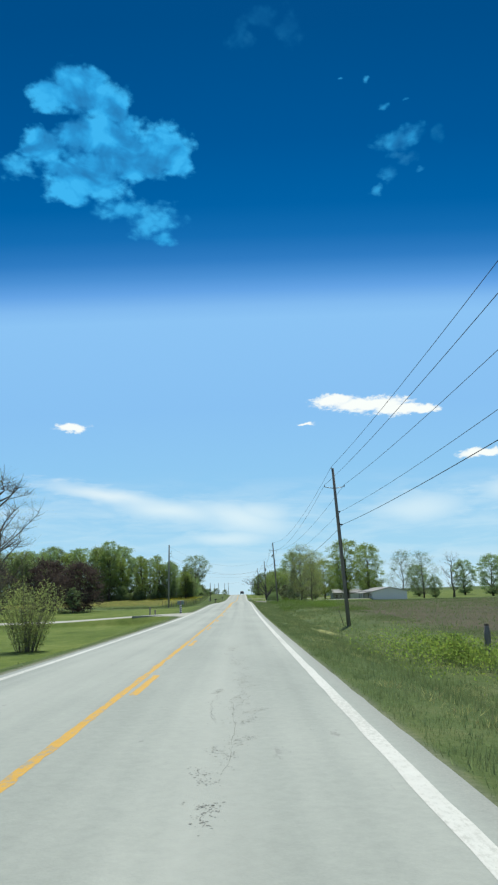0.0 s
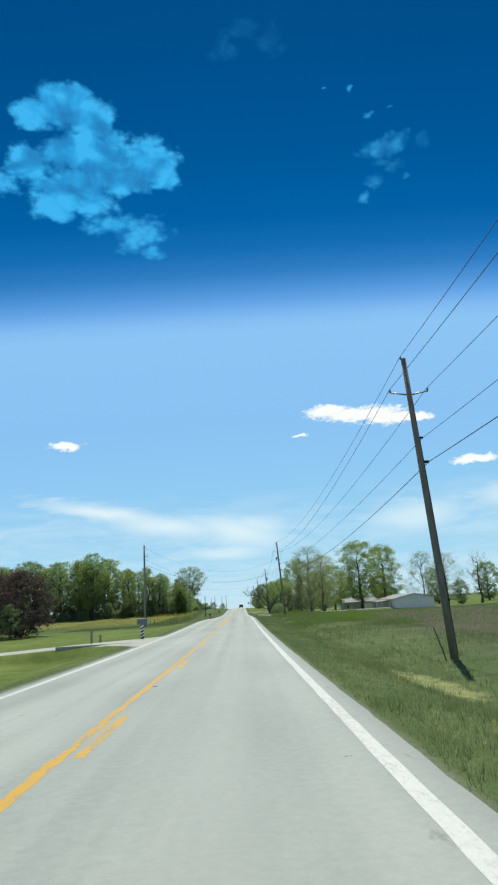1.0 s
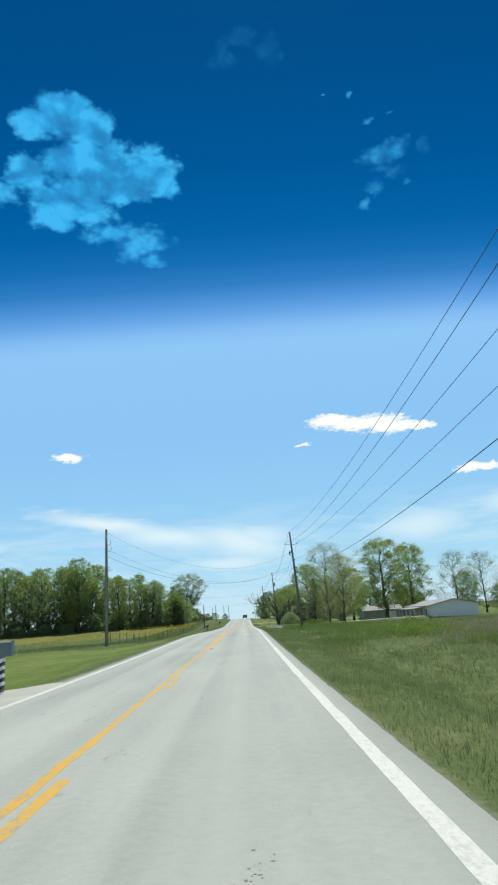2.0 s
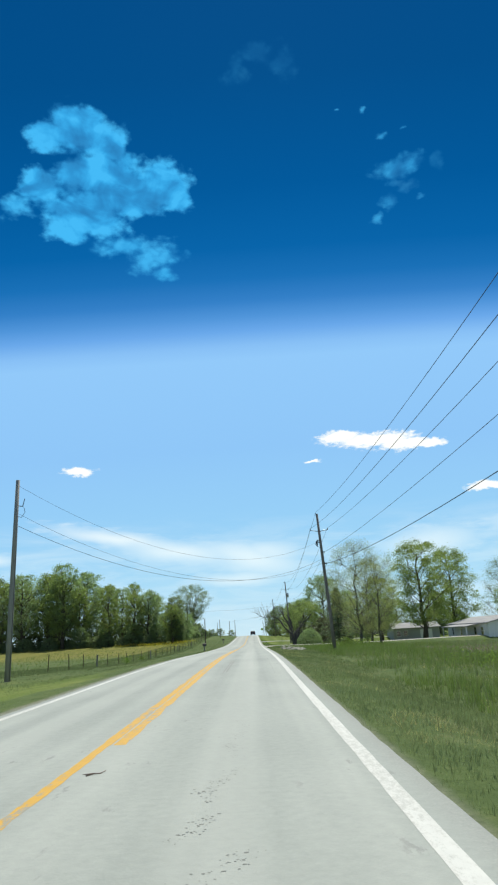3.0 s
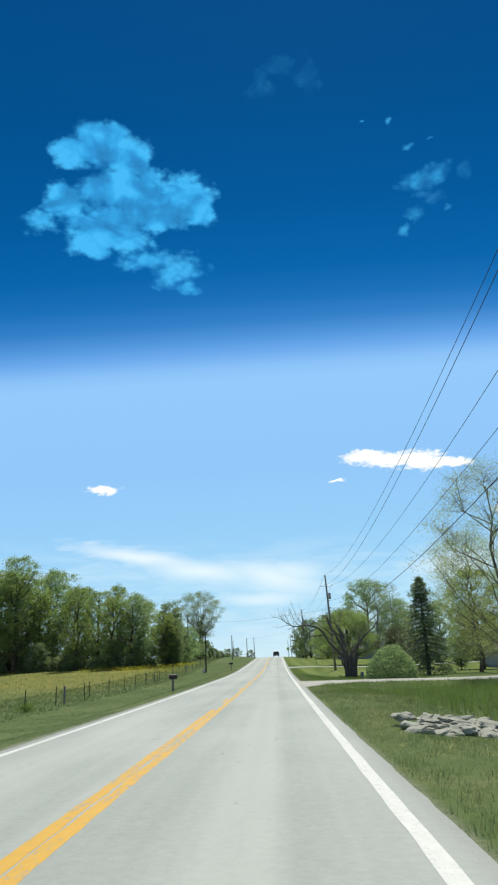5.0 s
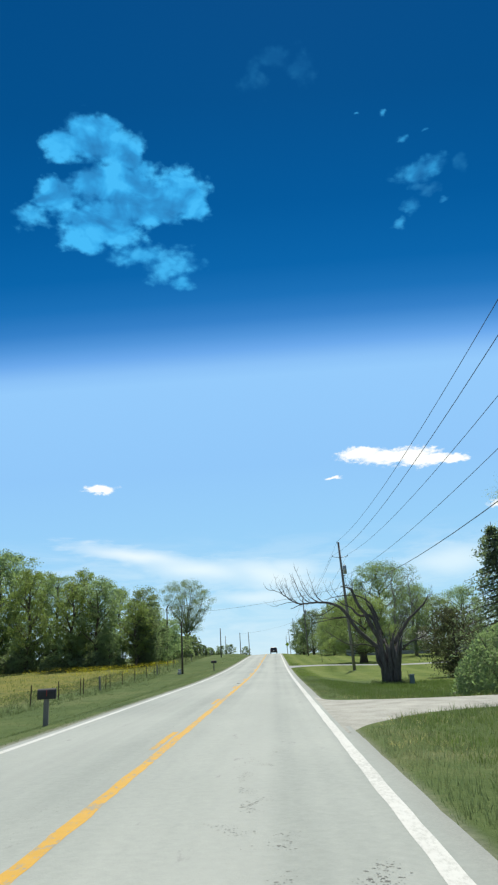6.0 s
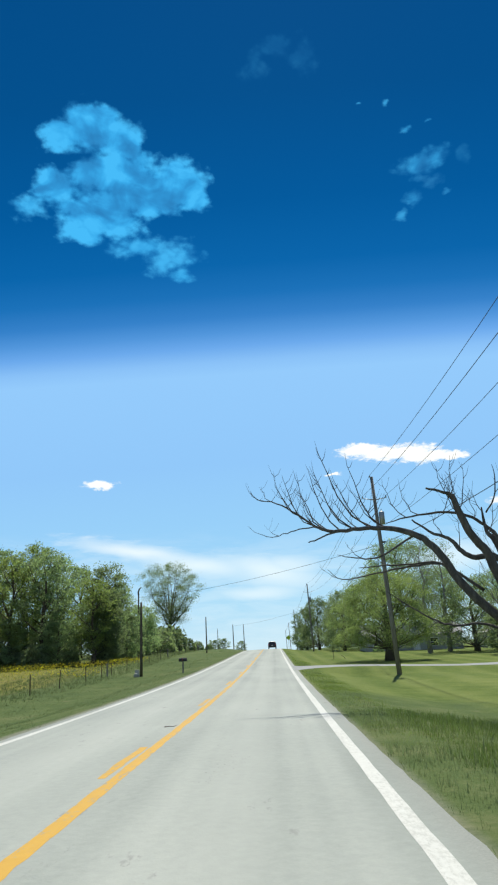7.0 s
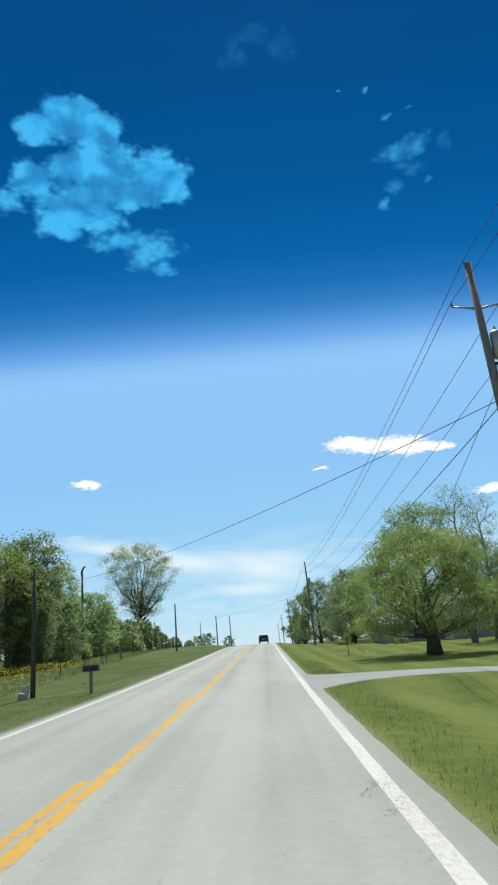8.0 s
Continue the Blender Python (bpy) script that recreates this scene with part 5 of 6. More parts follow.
# ---- poles and wires ----
def insulator(parent, x, y, z, r=0.055, h=0.16):
    v, f = [], []
    tube(v, f, [Vector((x, y, z + h * u)) for u in (0, 0.2, 0.35, 0.5, 0.7, 0.85, 1.0)], [r * 0.4, r, r * 0.55, r, r * 0.55, r * 0.8, r * 0.3], 8)
    part("insulator", mesh_of("insulator", v, f, CERAMIC, True), parent)


def utility_pole(x, y, top, label, lean=0.035, arm=True, can=False, fuse=False, wood=None, r=0.17, group="roadside utility poles", forward=0.0):
    z0 = ground_z(x, y)
    h = top - z0
    root = thing("utility_pole", x, y, z0, label, "utility pole", group)
    dx = -lean * h

    def at(d):      # a point on the shaft, d metres below the top
        u = (h - d) / h
        return Vector((dx * u, forward * h * u, h - d))

    part("shaft", tube_mesh("shaft", wood or POLE_WOOD, [at(h + 0.4), at(h * 0.7), at(h * 0.35), at(0)], [r, r * 0.9, r * 0.8, r * 0.66], 12), root)
    if arm:
        a = at(1.75)
        tip_l, tip_r = a + Vector((-0.85, 0, 0.14)), a + Vector((0.85, 0, 0.14))
        for tip in (tip_l, tip_r):
            part("arm", tube_mesh("arm", METAL, [a, a.lerp(tip, 0.5) + Vector((0, 0, 0.01)), tip], [0.045, 0.035, 0.03], 6), root, "grey metal bracket arm")
            insulator(root, tip.x, tip.y, tip.z)
        t = at(0)
        insulator(root, t.x - 0.12, t.y, t.z - 0.05)
        n3 = at(3.75)
        part("bracket", box_mesh("bracket", DARK_METAL, n3.x + 0.05, n3.x + 0.28, n3.y - 0.03, n3.y + 0.03, n3.z - 0.05, n3.z + 0.05, 0.01), root)
        n4 = at(4.85)
        part("bracket", box_mesh("bracket", DARK_METAL, n4.x + 0.05, n4.x + 0.36, n4.y - 0.04, n4.y + 0.04, n4.z - 0.06, n4.z + 0.06, 0.01), root)
    if fuse:
        p = at(2.6)
        v, f = [], []
        for k in range(3):
            q = p + Vector((-0.30 - 0.1 * (k % 2), -0.1, -0.12 * k))
            tube(v, f, [q + Vector((0.25, 0, 0)), q, q + Vector((-0.06, 0, -0.3)), q + Vector((0.05, 0, -0.42))], [0.035, 0.06, 0.05, 0.03], 6)
        part("fuse_cutout", mesh_of("fuse_cutout", v, f, DARK_METAL, True), root, "dark fuse cutouts and a coiled jumper")
    if can:
        p = at(3.1)
        c = Vector((p.x + 0.34, p.y - 0.05, p.z))
        body = [c + Vector((0, 0, u)) for u in (-0.48, -0.46, 0.40, 0.46)]
        part("transformer", tube_mesh("transformer", METAL, body, [0.16, 0.20, 0.20, 0.15], 14), root, "grey transformer can")
        insulator(root, c.x, c.y, c.z + 0.46, 0.05, 0.2)
    part("ground_wire", tube_mesh("ground_wire", DARK_METAL, [at(h - 0.05) + Vector((r * 0.9, -r * 0.5, 0)), at(h * 0.5) + Vector((r * 0.8, -r * 0.45, 0)), at(3.8) + Vector((r * 0.7, -r * 0.4, 0))], [0.012, 0.012, 0.012], 4), root)
    return root, at


def wire(a, b, sag, mat, r, label, group="", name="power_line"):
    """A sagging wire between two points."""
    a, b = Vector(a), Vector(b)
    pts = []
    for i in range(25):
        u = i / 24
        p = a.lerp(b, u)
        p.z -= sag * 4 * u * (1 - u)
        pts.append(p)
    ob = new(name, tube_mesh(name, mat, pts, [r] * 25, 5))
    return tagged(ob, label, "cable", group)


RIGHT_POLES = [(9.9, -37.0, 11.9, {}), (10.75, 56.6, 11.75, dict(lean=0.045)), (9.75, 149.2, 12.1, dict(lean=0.05, fuse=True)),
               (10.75, 244.2, 12.5, dict(lean=0.035, can=True)), (10.3, 337.0, 13.2, dict(lean=0.03, can=True)), (10.2, 430.0, 13.0, {}), (10.2, 520.0, 12.0, {}), (10.2, 610.0, 11.0, {})]
made = []
for x, y, top, extra in RIGHT_POLES:
    lab = "brown wooden utility pole with metal bracket arms"
    lab += " and a grey transformer" if extra.get("can") else (" and fuse cutouts" if extra.get("fuse") else "")
    root, at = utility_pole(x, y, top, lab, **extra)
    made.append((root, at))
SAGS = [(1.3, 1.35, 1.3, 1.2, 0.95), (1.8, 2.0, 1.5, 1.1, 1.55), (2.2, 2.4, 2.0, 1.7, 2.1), (1.5, 1.5, 1.5, 1.3, 1.2)]      # one row for each span
for k, ((r0, a0), (r1, a1)) in enumerate(zip(made, made[1:])):
    o0, o1 = Vector(r0.matrix_basis.translation), Vector(r1.matrix_basis.translation)
    hung = ((0, (-0.12, 0, 0.12), WIRE, 0.012), (1.6, (-0.85, 0, 0.16), WIRE, 0.012), (1.6, (0.85, 0, 0.16), WIRE, 0.012), (3.75, (0.28, 0, 0), WIRE, 0.011), (4.85, (0.36, 0, 0), CABLE, 0.017))
    for (d, off, mat, rad), sag in zip(hung, SAGS[min(k, 3)]):
        wire(o0 + a0(d) + Vector(off), o1 + a1(d) + Vector(off), sag, mat, rad, "thin dark overhead wire strung between utility poles" if rad < 0.015 else "thick black overhead cable strung between utility poles", "wires along the road")

LEFT = [utility_pole(-11.0, 121.6, 10.35, "grey wooden utility pole with a jumper loop", lean=-0.012, arm=False, wood=GREY_POLE, r=0.165),
        utility_pole(-10.1, 261.2, 5.6, "short dark pole among trees", lean=0.0, arm=False, r=0.14, wood=BARK),
        utility_pole(-8.6, 309.4, 6.3, "short plain wooden pole on the verge", lean=0.0, arm=False, r=0.12),
        utility_pole(-18.5, 303.0, 9.9, "tall dark pole with a bent top rising from thicket", lean=0.0, arm=False, r=0.15, wood=BARK),
        utility_pole(-7.2, 362.0, 6.8, "distant plain wooden pole", lean=0.01, arm=False, r=0.13),
        utility_pole(-5.6, 385.0, 7.6, "distant plain wooden pole", lean=0.015, arm=False, r=0.13),
        utility_pole(-14.0, 400.0, 7.2, "distant plain wooden pole", lean=0.0, arm=False, r=0.12)]
hooked, hook_at = LEFT[3]
tip = hook_at(0.05)
part("broken_top", tube_mesh("broken_top", BARK, [tip, tip + Vector((-0.06, 0, 0.45)), tip + Vector((0.12, 0, 0.95)), tip + Vector((0.42, 0, 1.18))], [0.14, 0.13, 0.11, 0.06], 8), hooked, "bent broken top of the pole")
l1, l1_at = LEFT[0]
o = Vector(l1.matrix_basis.translation)
v, f = [], []
tube(v, f, [l1_at(1.5), l1_at(1.5) + Vector((0.35, 0, -0.05)), l1_at(1.2) + Vector((0.45, 0, 0.1))], [0.03, 0.03, 0.02], 6)
tube(v, f, [l1_at(1.6) + Vector((0.42, 0, 0)), l1_at(1.9) + Vector((0.5, 0, 0)), l1_at(2.2) + Vector((0.3, 0, 0)), l1_at(2.1) + Vector((0.1, 0, 0))], [0.015] * 4, 5)
part("jumper", mesh_of("jumper", v, f, DARK_METAL, True), l1, "dark bracket with a looped jumper")
b_root, b_at = made[2]
ob_ = Vector(b_root.matrix_basis.translation)
wire(o + l1_at(0.3), ob_ + b_at(2.8) + Vector((-0.35, 0, 0)), 2.8, WIRE, 0.008, "thin wire crossing over the road", "wires across the road")
wire(o + l1_at(1.9), ob_ + b_at(4.8), 2.6, WIRE, 0.008, "thin wire crossing over the road", "wires across the road")
wire(o + l1_at(2.6), ob_ + b_at(4.4), 2.6, CABLE, 0.012, "black cable crossing over the road", "wires across the road")
c_root, c_at = made[3]
oc = Vector(c_root.matrix_basis.translation)
s_root, s_at = LEFT[3]
wire(Vector(s_root.matrix_basis.translation) + s_at(0.4), oc + c_at(5.0), 0.7, CABLE, 0.014, "black service cable crossing over the road", "wires across the road")
wire(oc + c_at(4.6), (19.6, 319.3, 2.6), 0.6, CABLE, 0.011, "black service cable to a house", "wires to the house")
d_root, d_at = made[4]
od = Vector(d_root.matrix_basis.translation)
wire(od + d_at(4.6), Vector(LEFT[4][0].matrix_basis.translation) + LEFT[4][1](0.3), 0.6, WIRE, 0.012, "thin wire crossing over the road", "wires across the road")
part("guard", box_mesh("guard", METAL, -0.55, -0.15, -0.25, -0.15, 0.25, 0.62, 0.02), LEFT[1][0], "bent grey metal guard")

# ---- houses ----
SIDING = material("white_siding", [(0.80, 0.78, 0.73), (0.86, 0.84, 0.79)], 0.5, 6, 0.6, bump=0.05)
GREY_SIDING = material("grey_siding", [(0.30, 0.31, 0.32), (0.38, 0.39, 0.40)], 0.5, 6, 0.7, bump=0.05)
SHINGLE = material("grey_shingles", [(0.20, 0.20, 0.205), (0.29, 0.29, 0.29), (0.36, 0.36, 0.355)], 0.8, 9, 0.9, stretch=(1, 1, 4), bump=0.4)
TRIM = material("white_trim", [(0.74, 0.74, 0.73), (0.80, 0.80, 0.79)], 1, 8, 0.5, bump=0.02)


def pane_material():
    m = bpy.data.materials.new("window_glass")
    m.use_nodes = True
    n = Nodes(m.node_tree)
    p = n.add("ShaderNodeBsdfPrincipled")
    at = n.add("ShaderNodeTexCoord").outputs["Object"]
    n.put(p.inputs["Base Color"], n.ramp(n.noise(at, 0.8, 2), [(0.3, (0.015, 0.018, 0.02)), (0.7, (0.04, 0.045, 0.05))]))
    p.inputs["Roughness"].default_value, p.inputs["Specular IOR Level"].default_value = 0.05, 0.8
    out = n.add("ShaderNodeOutputMaterial")
    n.put(out.inputs[0], p.outputs[0])
    return m


GLASS = pane_material()


def house(name, label, cx, cy, wide, deep, eave, rise, wall_mat, rz, windows, ridge="y", doors=()):
    """A gabled house. windows: side ('-y', '-x'), offset along it, width, sill, head."""
    z0 = min(ground_z(cx + sx * wide / 2, cy + sy * deep / 2) for sx in (-1, 1) for sy in (-1, 1)) - 0.1
    root = thing(name, cx, cy, z0, label, "house", rz=rz)
    a, b = wide / 2, deep / 2
    v = [(sx * a, sy * b, z) for z in (-0.3, eave) for sx, sy in ((-1, -1), (1, -1), (1, 1), (-1, 1))]
    f = [(0, 1, 5, 4), (1, 2, 6, 5), (2, 3, 7, 6), (3, 0, 4, 7), (4, 5, 6, 7)]
    part("wall", mesh_of("wall", v, f, wall_mat), root)
    if ridge == "y":
        ends = [(-b, -1), (b, 1)]
        g = [((-a, y, eave), (a, y, eave), (0, y, eave + rise)) for y, _ in ends]
        slopes = [((-a - 0.4, -b - 0.35, eave - 0.4 * rise / a), (-a - 0.4, b + 0.35, eave - 0.4 * rise / a), (0, b + 0.35, eave + rise), (0, -b - 0.35, eave + rise)),
                  ((a + 0.4, -b - 0.35, eave - 0.4 * rise / a), (0, -b - 0.35, eave + rise), (0, b + 0.35, eave + rise), (a + 0.4, b + 0.35, eave - 0.4 * rise / a))]
    else:
        g = [((x, -b, eave), (x, b, eave), (x, 0, eave + rise)) for x in (-a, a)]
        slopes = [((-a - 0.35, -b - 0.4, eave - 0.4 * rise / b), (-a - 0.35, 0, eave + rise), (a + 0.35, 0, eave + rise), (a + 0.35, -b - 0.4, eave - 0.4 * rise / b)),
                  ((-a - 0.35, b + 0.4, eave - 0.4 * rise / b), (a + 0.35, b + 0.4, eave - 0.4 * rise / b), (a + 0.35, 0, eave + rise), (-a - 0.35, 0, eave + rise))]
    for tri in g:
        part("gable", mesh_of("gable", tri, [(0, 1, 2)], wall_mat), root)
    for q in slopes:
        lo = [Vector(p) + Vector((0, 0, 0.02)) for p in q]
        hi = [p + Vector((0, 0, 0.14)) for p in lo]
        part("roof", mesh_of("roof", lo + hi, [(3, 2, 1, 0), (4, 5, 6, 7), (0, 1, 5, 4), (1, 2, 6, 5), (2, 3, 7, 6), (3, 0, 4, 7)], SHINGLE), root)
    for kind, (side, off, w, z_lo, z_hi) in [("window", q) for q in windows] + [("door", q) for q in doors]:
        bm = bmesh.new()
        dy = -b if side == "-y" else -a

        def put(bm_, u0, u1, n0, n1, zl, zh):
            if side == "-y":
                box_bm(bm_, u0, u1, dy - n1, dy - n0, zl, zh)
            else:
                box_bm(bm_, dy - n1, dy - n0, u0, u1, zl, zh)
        u0, u1 = off - w / 2, off + w / 2
        put(bm, u0 - 0.09, u0, 0.0, 0.07, z_lo - 0.09, z_hi + 0.09)
        put(bm, u1, u1 + 0.09, 0.0, 0.07, z_lo - 0.09, z_hi + 0.09)
        put(bm, u0, u1, 0.0, 0.07, z_hi, z_hi + 0.09)
        put(bm, u0, u1, 0.0, 0.09, z_lo - 0.09, z_lo)
        if kind == "window":
            put(bm, u0, u1, 0.025, 0.055, (z_lo + z_hi) / 2 - 0.025, (z_lo + z_hi) / 2 + 0.025)
        fr = part(kind, bm_mesh(kind, bm, TRIM), root)
        bm = bmesh.new()
        put(bm, u0, u1, 0.022, 0.035, z_lo, z_hi)
        part("pane" if kind == "window" else "leaf", bm_mesh("pane", bm, GLASS if kind == "window" else TRIM), fr)
    return root


h1 = house("house", "low white-sided ranch house with a grey shingled roof", 43.6, 203.0, 9.6, 22.0, 2.7, 1.0, SIDING, 0, [("-x", -8, 1.2, 0.9, 2.1), ("-x", -4.5, 1.2, 0.9, 2.1), ("-x", 3.5, 1.6, 0.8, 2.1), ("-x", 8, 1.2, 0.9, 2.1)], doors=[("-x", 0.0, 0.95, 0.1, 2.1)])
bm = bmesh.new()
box_bm(bm, -7.0, -4.85, -7, 7, 0.0, 0.22)
part("porch_floor", bm_mesh("porch_floor", bm, CONCRETE), h1)
part("porch_roof", mesh_of("porch_roof", [(-7.3, -7.2, 2.25), (-7.3, 7.2, 2.25), (-4.9, 7.2, 2.58), (-4.9, -7.2, 2.58), (-7.3, -7.2, 2.35), (-7.3, 7.2, 2.35), (-4.9, 7.2, 2.68), (-4.9, -7.2, 2.68)],
                           [(3, 2, 1, 0), (4, 5, 6, 7), (0, 1, 5, 4), (1, 2, 6, 5), (2, 3, 7, 6), (3, 0, 4, 7)], SHINGLE), h1)
for y in (-6.8, -3.4, 0, 3.4, 6.8):
    part("porch_post", box_mesh("porch_post", TRIM, -7.1, -6.95, y - 0.07, y + 0.07, 0.2, 2.30, 0.012), h1)
house("garage", "low grey garage behind trees", 40.0, 249.0, 10.6, 8.0, 2.6, 1.1, GREY_SIDING, 0, [("-y", -4.2, 0.9, 0.9, 2.0), ("-y", -2.6, 0.9, 0.9, 2.0)], ridge="x", doors=[("-y", 2.2, 2.6, 0.1, 2.1)])
house("house", "grey-sided house behind a shade tree with dark windows", 27.0, 324.0, 17.0, 9.0, 2.8, 1.9, GREY_SIDING, 0, [("-y", -6.5, 1.2, 0.8, 2.1), ("-y", -3.6, 1.8, 0.8, 2.1), ("-y", 3.5, 1.4, 0.8, 2.1), ("-y", 6.5, 1.2, 0.8, 2.1)], ridge="x", doors=[("-y", 0.4, 1.0, 0.1, 2.1)])
house("garage", "white-sided garage beside a grey house", 44.0, 322.0, 9.0, 8.0, 2.7, 1.6, SIDING, 0, [("-y", 3.2, 0.9, 0.9, 1.9)], doors=[("-y", -1.2, 3.6, 0.05, 2.2)])

# ---- mailboxes, fence, signs ----
BLACK_BOX = material("black_enamel", [(0.02, 0.02, 0.022), (0.045, 0.045, 0.048)], 3, 20, 0.45, bump=0.05)
GREEN_BOX = material("blue_grey_plastic", [(0.10, 0.15, 0.155), (0.17, 0.23, 0.235)], 3, 20, 0.6, bump=0.05)
POST_WOOD = material("grey_post_wood", [(0.15, 0.14, 0.125), (0.27, 0.255, 0.23)], 3, 20, 0.9, stretch=(5, 5, 0.6), bump=0.4)
STEEL_POST = material("rusty_steel_post", [(0.05, 0.038, 0.030), (0.10, 0.075, 0.055)], 3, 20, 0.8, 0.3, bump=0.2)
RED = material("red_flag_paint", [(0.35, 0.03, 0.02), (0.45, 0.04, 0.03)], 3, 20, 0.5, bump=0)


def mailbox(x, y, label, mat, size, height, turn, stripes=False, tall=1.0):
    z0 = ground_z(x, y)
    root = thing("mailbox", x, y, z0, label, "mailbox", rz=turn)
    s = size
    post = part("post", box_mesh("post", POST_WOOD, -0.055 * tall, 0.055 * tall, -0.055 * tall, 0.055 * tall, -0.3, height, 0.01), root)
    if stripes:
        for k in range(8):      # slanting black and white bands
            z, w = 0.08 + 0.105 * k, 0.062 * tall
            bm = box_bm(bmesh.new(), -w, w, -w, w, z, z + 0.1)
            for q in bm.verts:
                q.co.z += q.co.x * 0.5
            part("stripe", bm_mesh("stripe", bm, TRIM if k % 2 else BLACK_BOX), post)
    v, f, n = [], [], 9
    for xx in (-0.27 * s, 0.27 * s):
        v += [Vector((xx, -0.11 * s, height)), Vector((xx, 0.11 * s, height))]
        v += [Vector((xx, 0.11 * s * math.cos(math.pi * k / n), height + 0.13 * s * tall + 0.11 * s * math.sin(math.pi * k / n))) for k in range(n + 1)]
    w = n + 3
    for k in range(w):
        f.append((k, (k + 1) % w, w + (k + 1) % w, w + k))
    order = [1, 0] + list(range(n + 2, 1, -1))
    f += [tuple(order), tuple(w + k for k in order[::-1])]
    part("box", mesh_of("box", v, f, mat), root)
    part("door", box_mesh("door", mat, 0.27 * s, 0.285 * s, -0.10 * s, 0.10 * s, height + 0.01, height + 0.2 * s * tall, 0.005), root)
    part("flag", box_mesh("flag", RED, 0.0, 0.02, -0.125 * s, -0.112 * s, height + 0.1, height + 0.26 * s), root, "small red flag")
    return root


mailbox(-4.75, 75.7, "dull green mailbox on a striped post", GREEN_BOX, 1.25, 1.0, 0, True, 1.7)
mailbox(-5.45, 191.8, "black mailbox on a stout wooden post", BLACK_BOX, 1.1, 0.85, 12, False, 1.5)
mailbox(-5.3, 254.4, "black mailbox on a slanting post", BLACK_BOX, 1.2, 0.9, -10)
for x, y, h in ((-7.9, 74.2, 0.9), (-7.4, 74.6, 0.55)):
    tagged(new("stake", bm_mesh("stake", box_bm(bmesh.new(), x - 0.07, x + 0.07, y - 0.07, y + 0.07, ground_z(x, y) - 0.2, ground_z(x, y) + h, 0.015), POST_WOOD)), "dark wooden stake beside a driveway", "stake", "driveway stakes")
culvert_top = ground_z(-6.9, 72.3) + 0.05
culvert = thing("culvert", -6.9, 70.25, culvert_top, "pale concrete culvert lip with a dark pipe mouth below", "culvert")
v, f = [], []
tube(v, f, [Vector((0, y, -0.52)) for y in (-0.25, 0.4, 1.2, 3.0)], [0.33] * 4, 14, False)
part("pipe", mesh_of("pipe", v, f, DARK_METAL, True), culvert, "dark corrugated pipe")
part("headwall", box_mesh("headwall", CONCRETE, -2.3, 2.3, -0.10, 0.12, -0.20, 0.05, 0.03), culvert, "pale concrete lip")

fence = thing("fence", -14.2, 140, ground_z(-14.2, 140), "field fence of thin wires on steel and wooden posts", "fence")
fx, posts, py_ = -14.2, [], random.Random(31)
fy = 140.0
while fy < 340:
    px = fx + 0.012 * max(0, fy - 240) + py_.uniform(-0.08, 0.08)
    posts.append(Vector((px, fy, ground_z(px, fy))))
    fy += py_.uniform(5.2, 7.0) if py_.random() < 0.8 else 2.0
steel = box_mesh("post", STEEL_POST, -0.03, 0.03, -0.03, 0.03, -0.3, 1.35, 0.006)
timber = bm_mesh("post", box_bm(bmesh.new(), -0.075, 0.075, -0.075, 0.075, -0.3, 1.25, 0.02), POST_WOOD)
base = fence.matrix_basis.translation
for i, p in enumerate(posts):
    ob = part("post", timber if i % 7 == 3 else steel, fence, "thick grey wooden post" if i % 7 == 3 else "")
    ob.matrix_basis = Matrix.Translation(p - base) @ pose(0, 0, 0, py_.uniform(-3, 3), py_.uniform(-3, 3), 0)
twin = min(posts, key=lambda p: abs(p.y - 228)) + Vector((0.02, 0.9, 0))
part("post", steel, fence).matrix_basis = Matrix.Translation(twin - base)
for hgt in (0.35, 0.75, 1.15):
    v, f = [], []
    tube(v, f, [p - base + Vector((0, 0, hgt)) for p in posts], [0.006] * len(posts), 3, False)
    part("wire", mesh_of("wire", v, f, STEEL_POST), fence)

stub = thing("fence_post", 10.95, 25.2, ground_z(10.95, 25.2), "weathered dark post stub standing in weeds", "post")
part("shaft", tube_mesh("shaft", POST_WOOD, [Vector((0, 0, -0.3)), Vector((0.01, 0, 0.5)), Vector((0.03, 0, 0.95)), Vector((0.03, 0, 1.3))], [0.13, 0.12, 0.115, 0.10], 9), stub)
part("top", tube_mesh("top", BARK, [Vector((0.03, 0, 1.29)), Vector((0.03, 0, 1.36))], [0.105, 0.07], 9), stub, "split dark end of the post")
u = thing("utility_box", 11.05, 214.0, ground_z(11.05, 214.0), "small blue-grey utility pedestal with a thin rod on a lawn", "utility box")
part("body", box_mesh("body", GREEN_BOX, -0.15, 0.15, -0.11, 0.11, -0.1, 0.55, 0.03), u)
part("cap", box_mesh("cap", GREEN_BOX, -0.17, 0.17, -0.13, 0.13, 0.55, 0.61, 0.02), u)
part("rod", tube_mesh("rod", DARK_METAL, [Vector((-0.21, 0, -0.2)), Vector((-0.20, 0, 0.4)), Vector((-0.22, 0, 0.82))], [0.014, 0.013, 0.011], 6), u, "thin dark marker rod")

foot_stone = new("stone", bm_mesh("stone", box_bm(bmesh.new(), -0.26, 0.26, -0.18, 0.18, -0.08, 0.30, 0.11, pose(0, 0, 0, 6, 14, 25)), CONCRETE))
foot_stone.matrix_basis = pose(-10.45, 260.6, ground_z(-10.45, 260.6))
tagged(foot_stone, "pale lump of stone lying at a pole's foot", "stone")

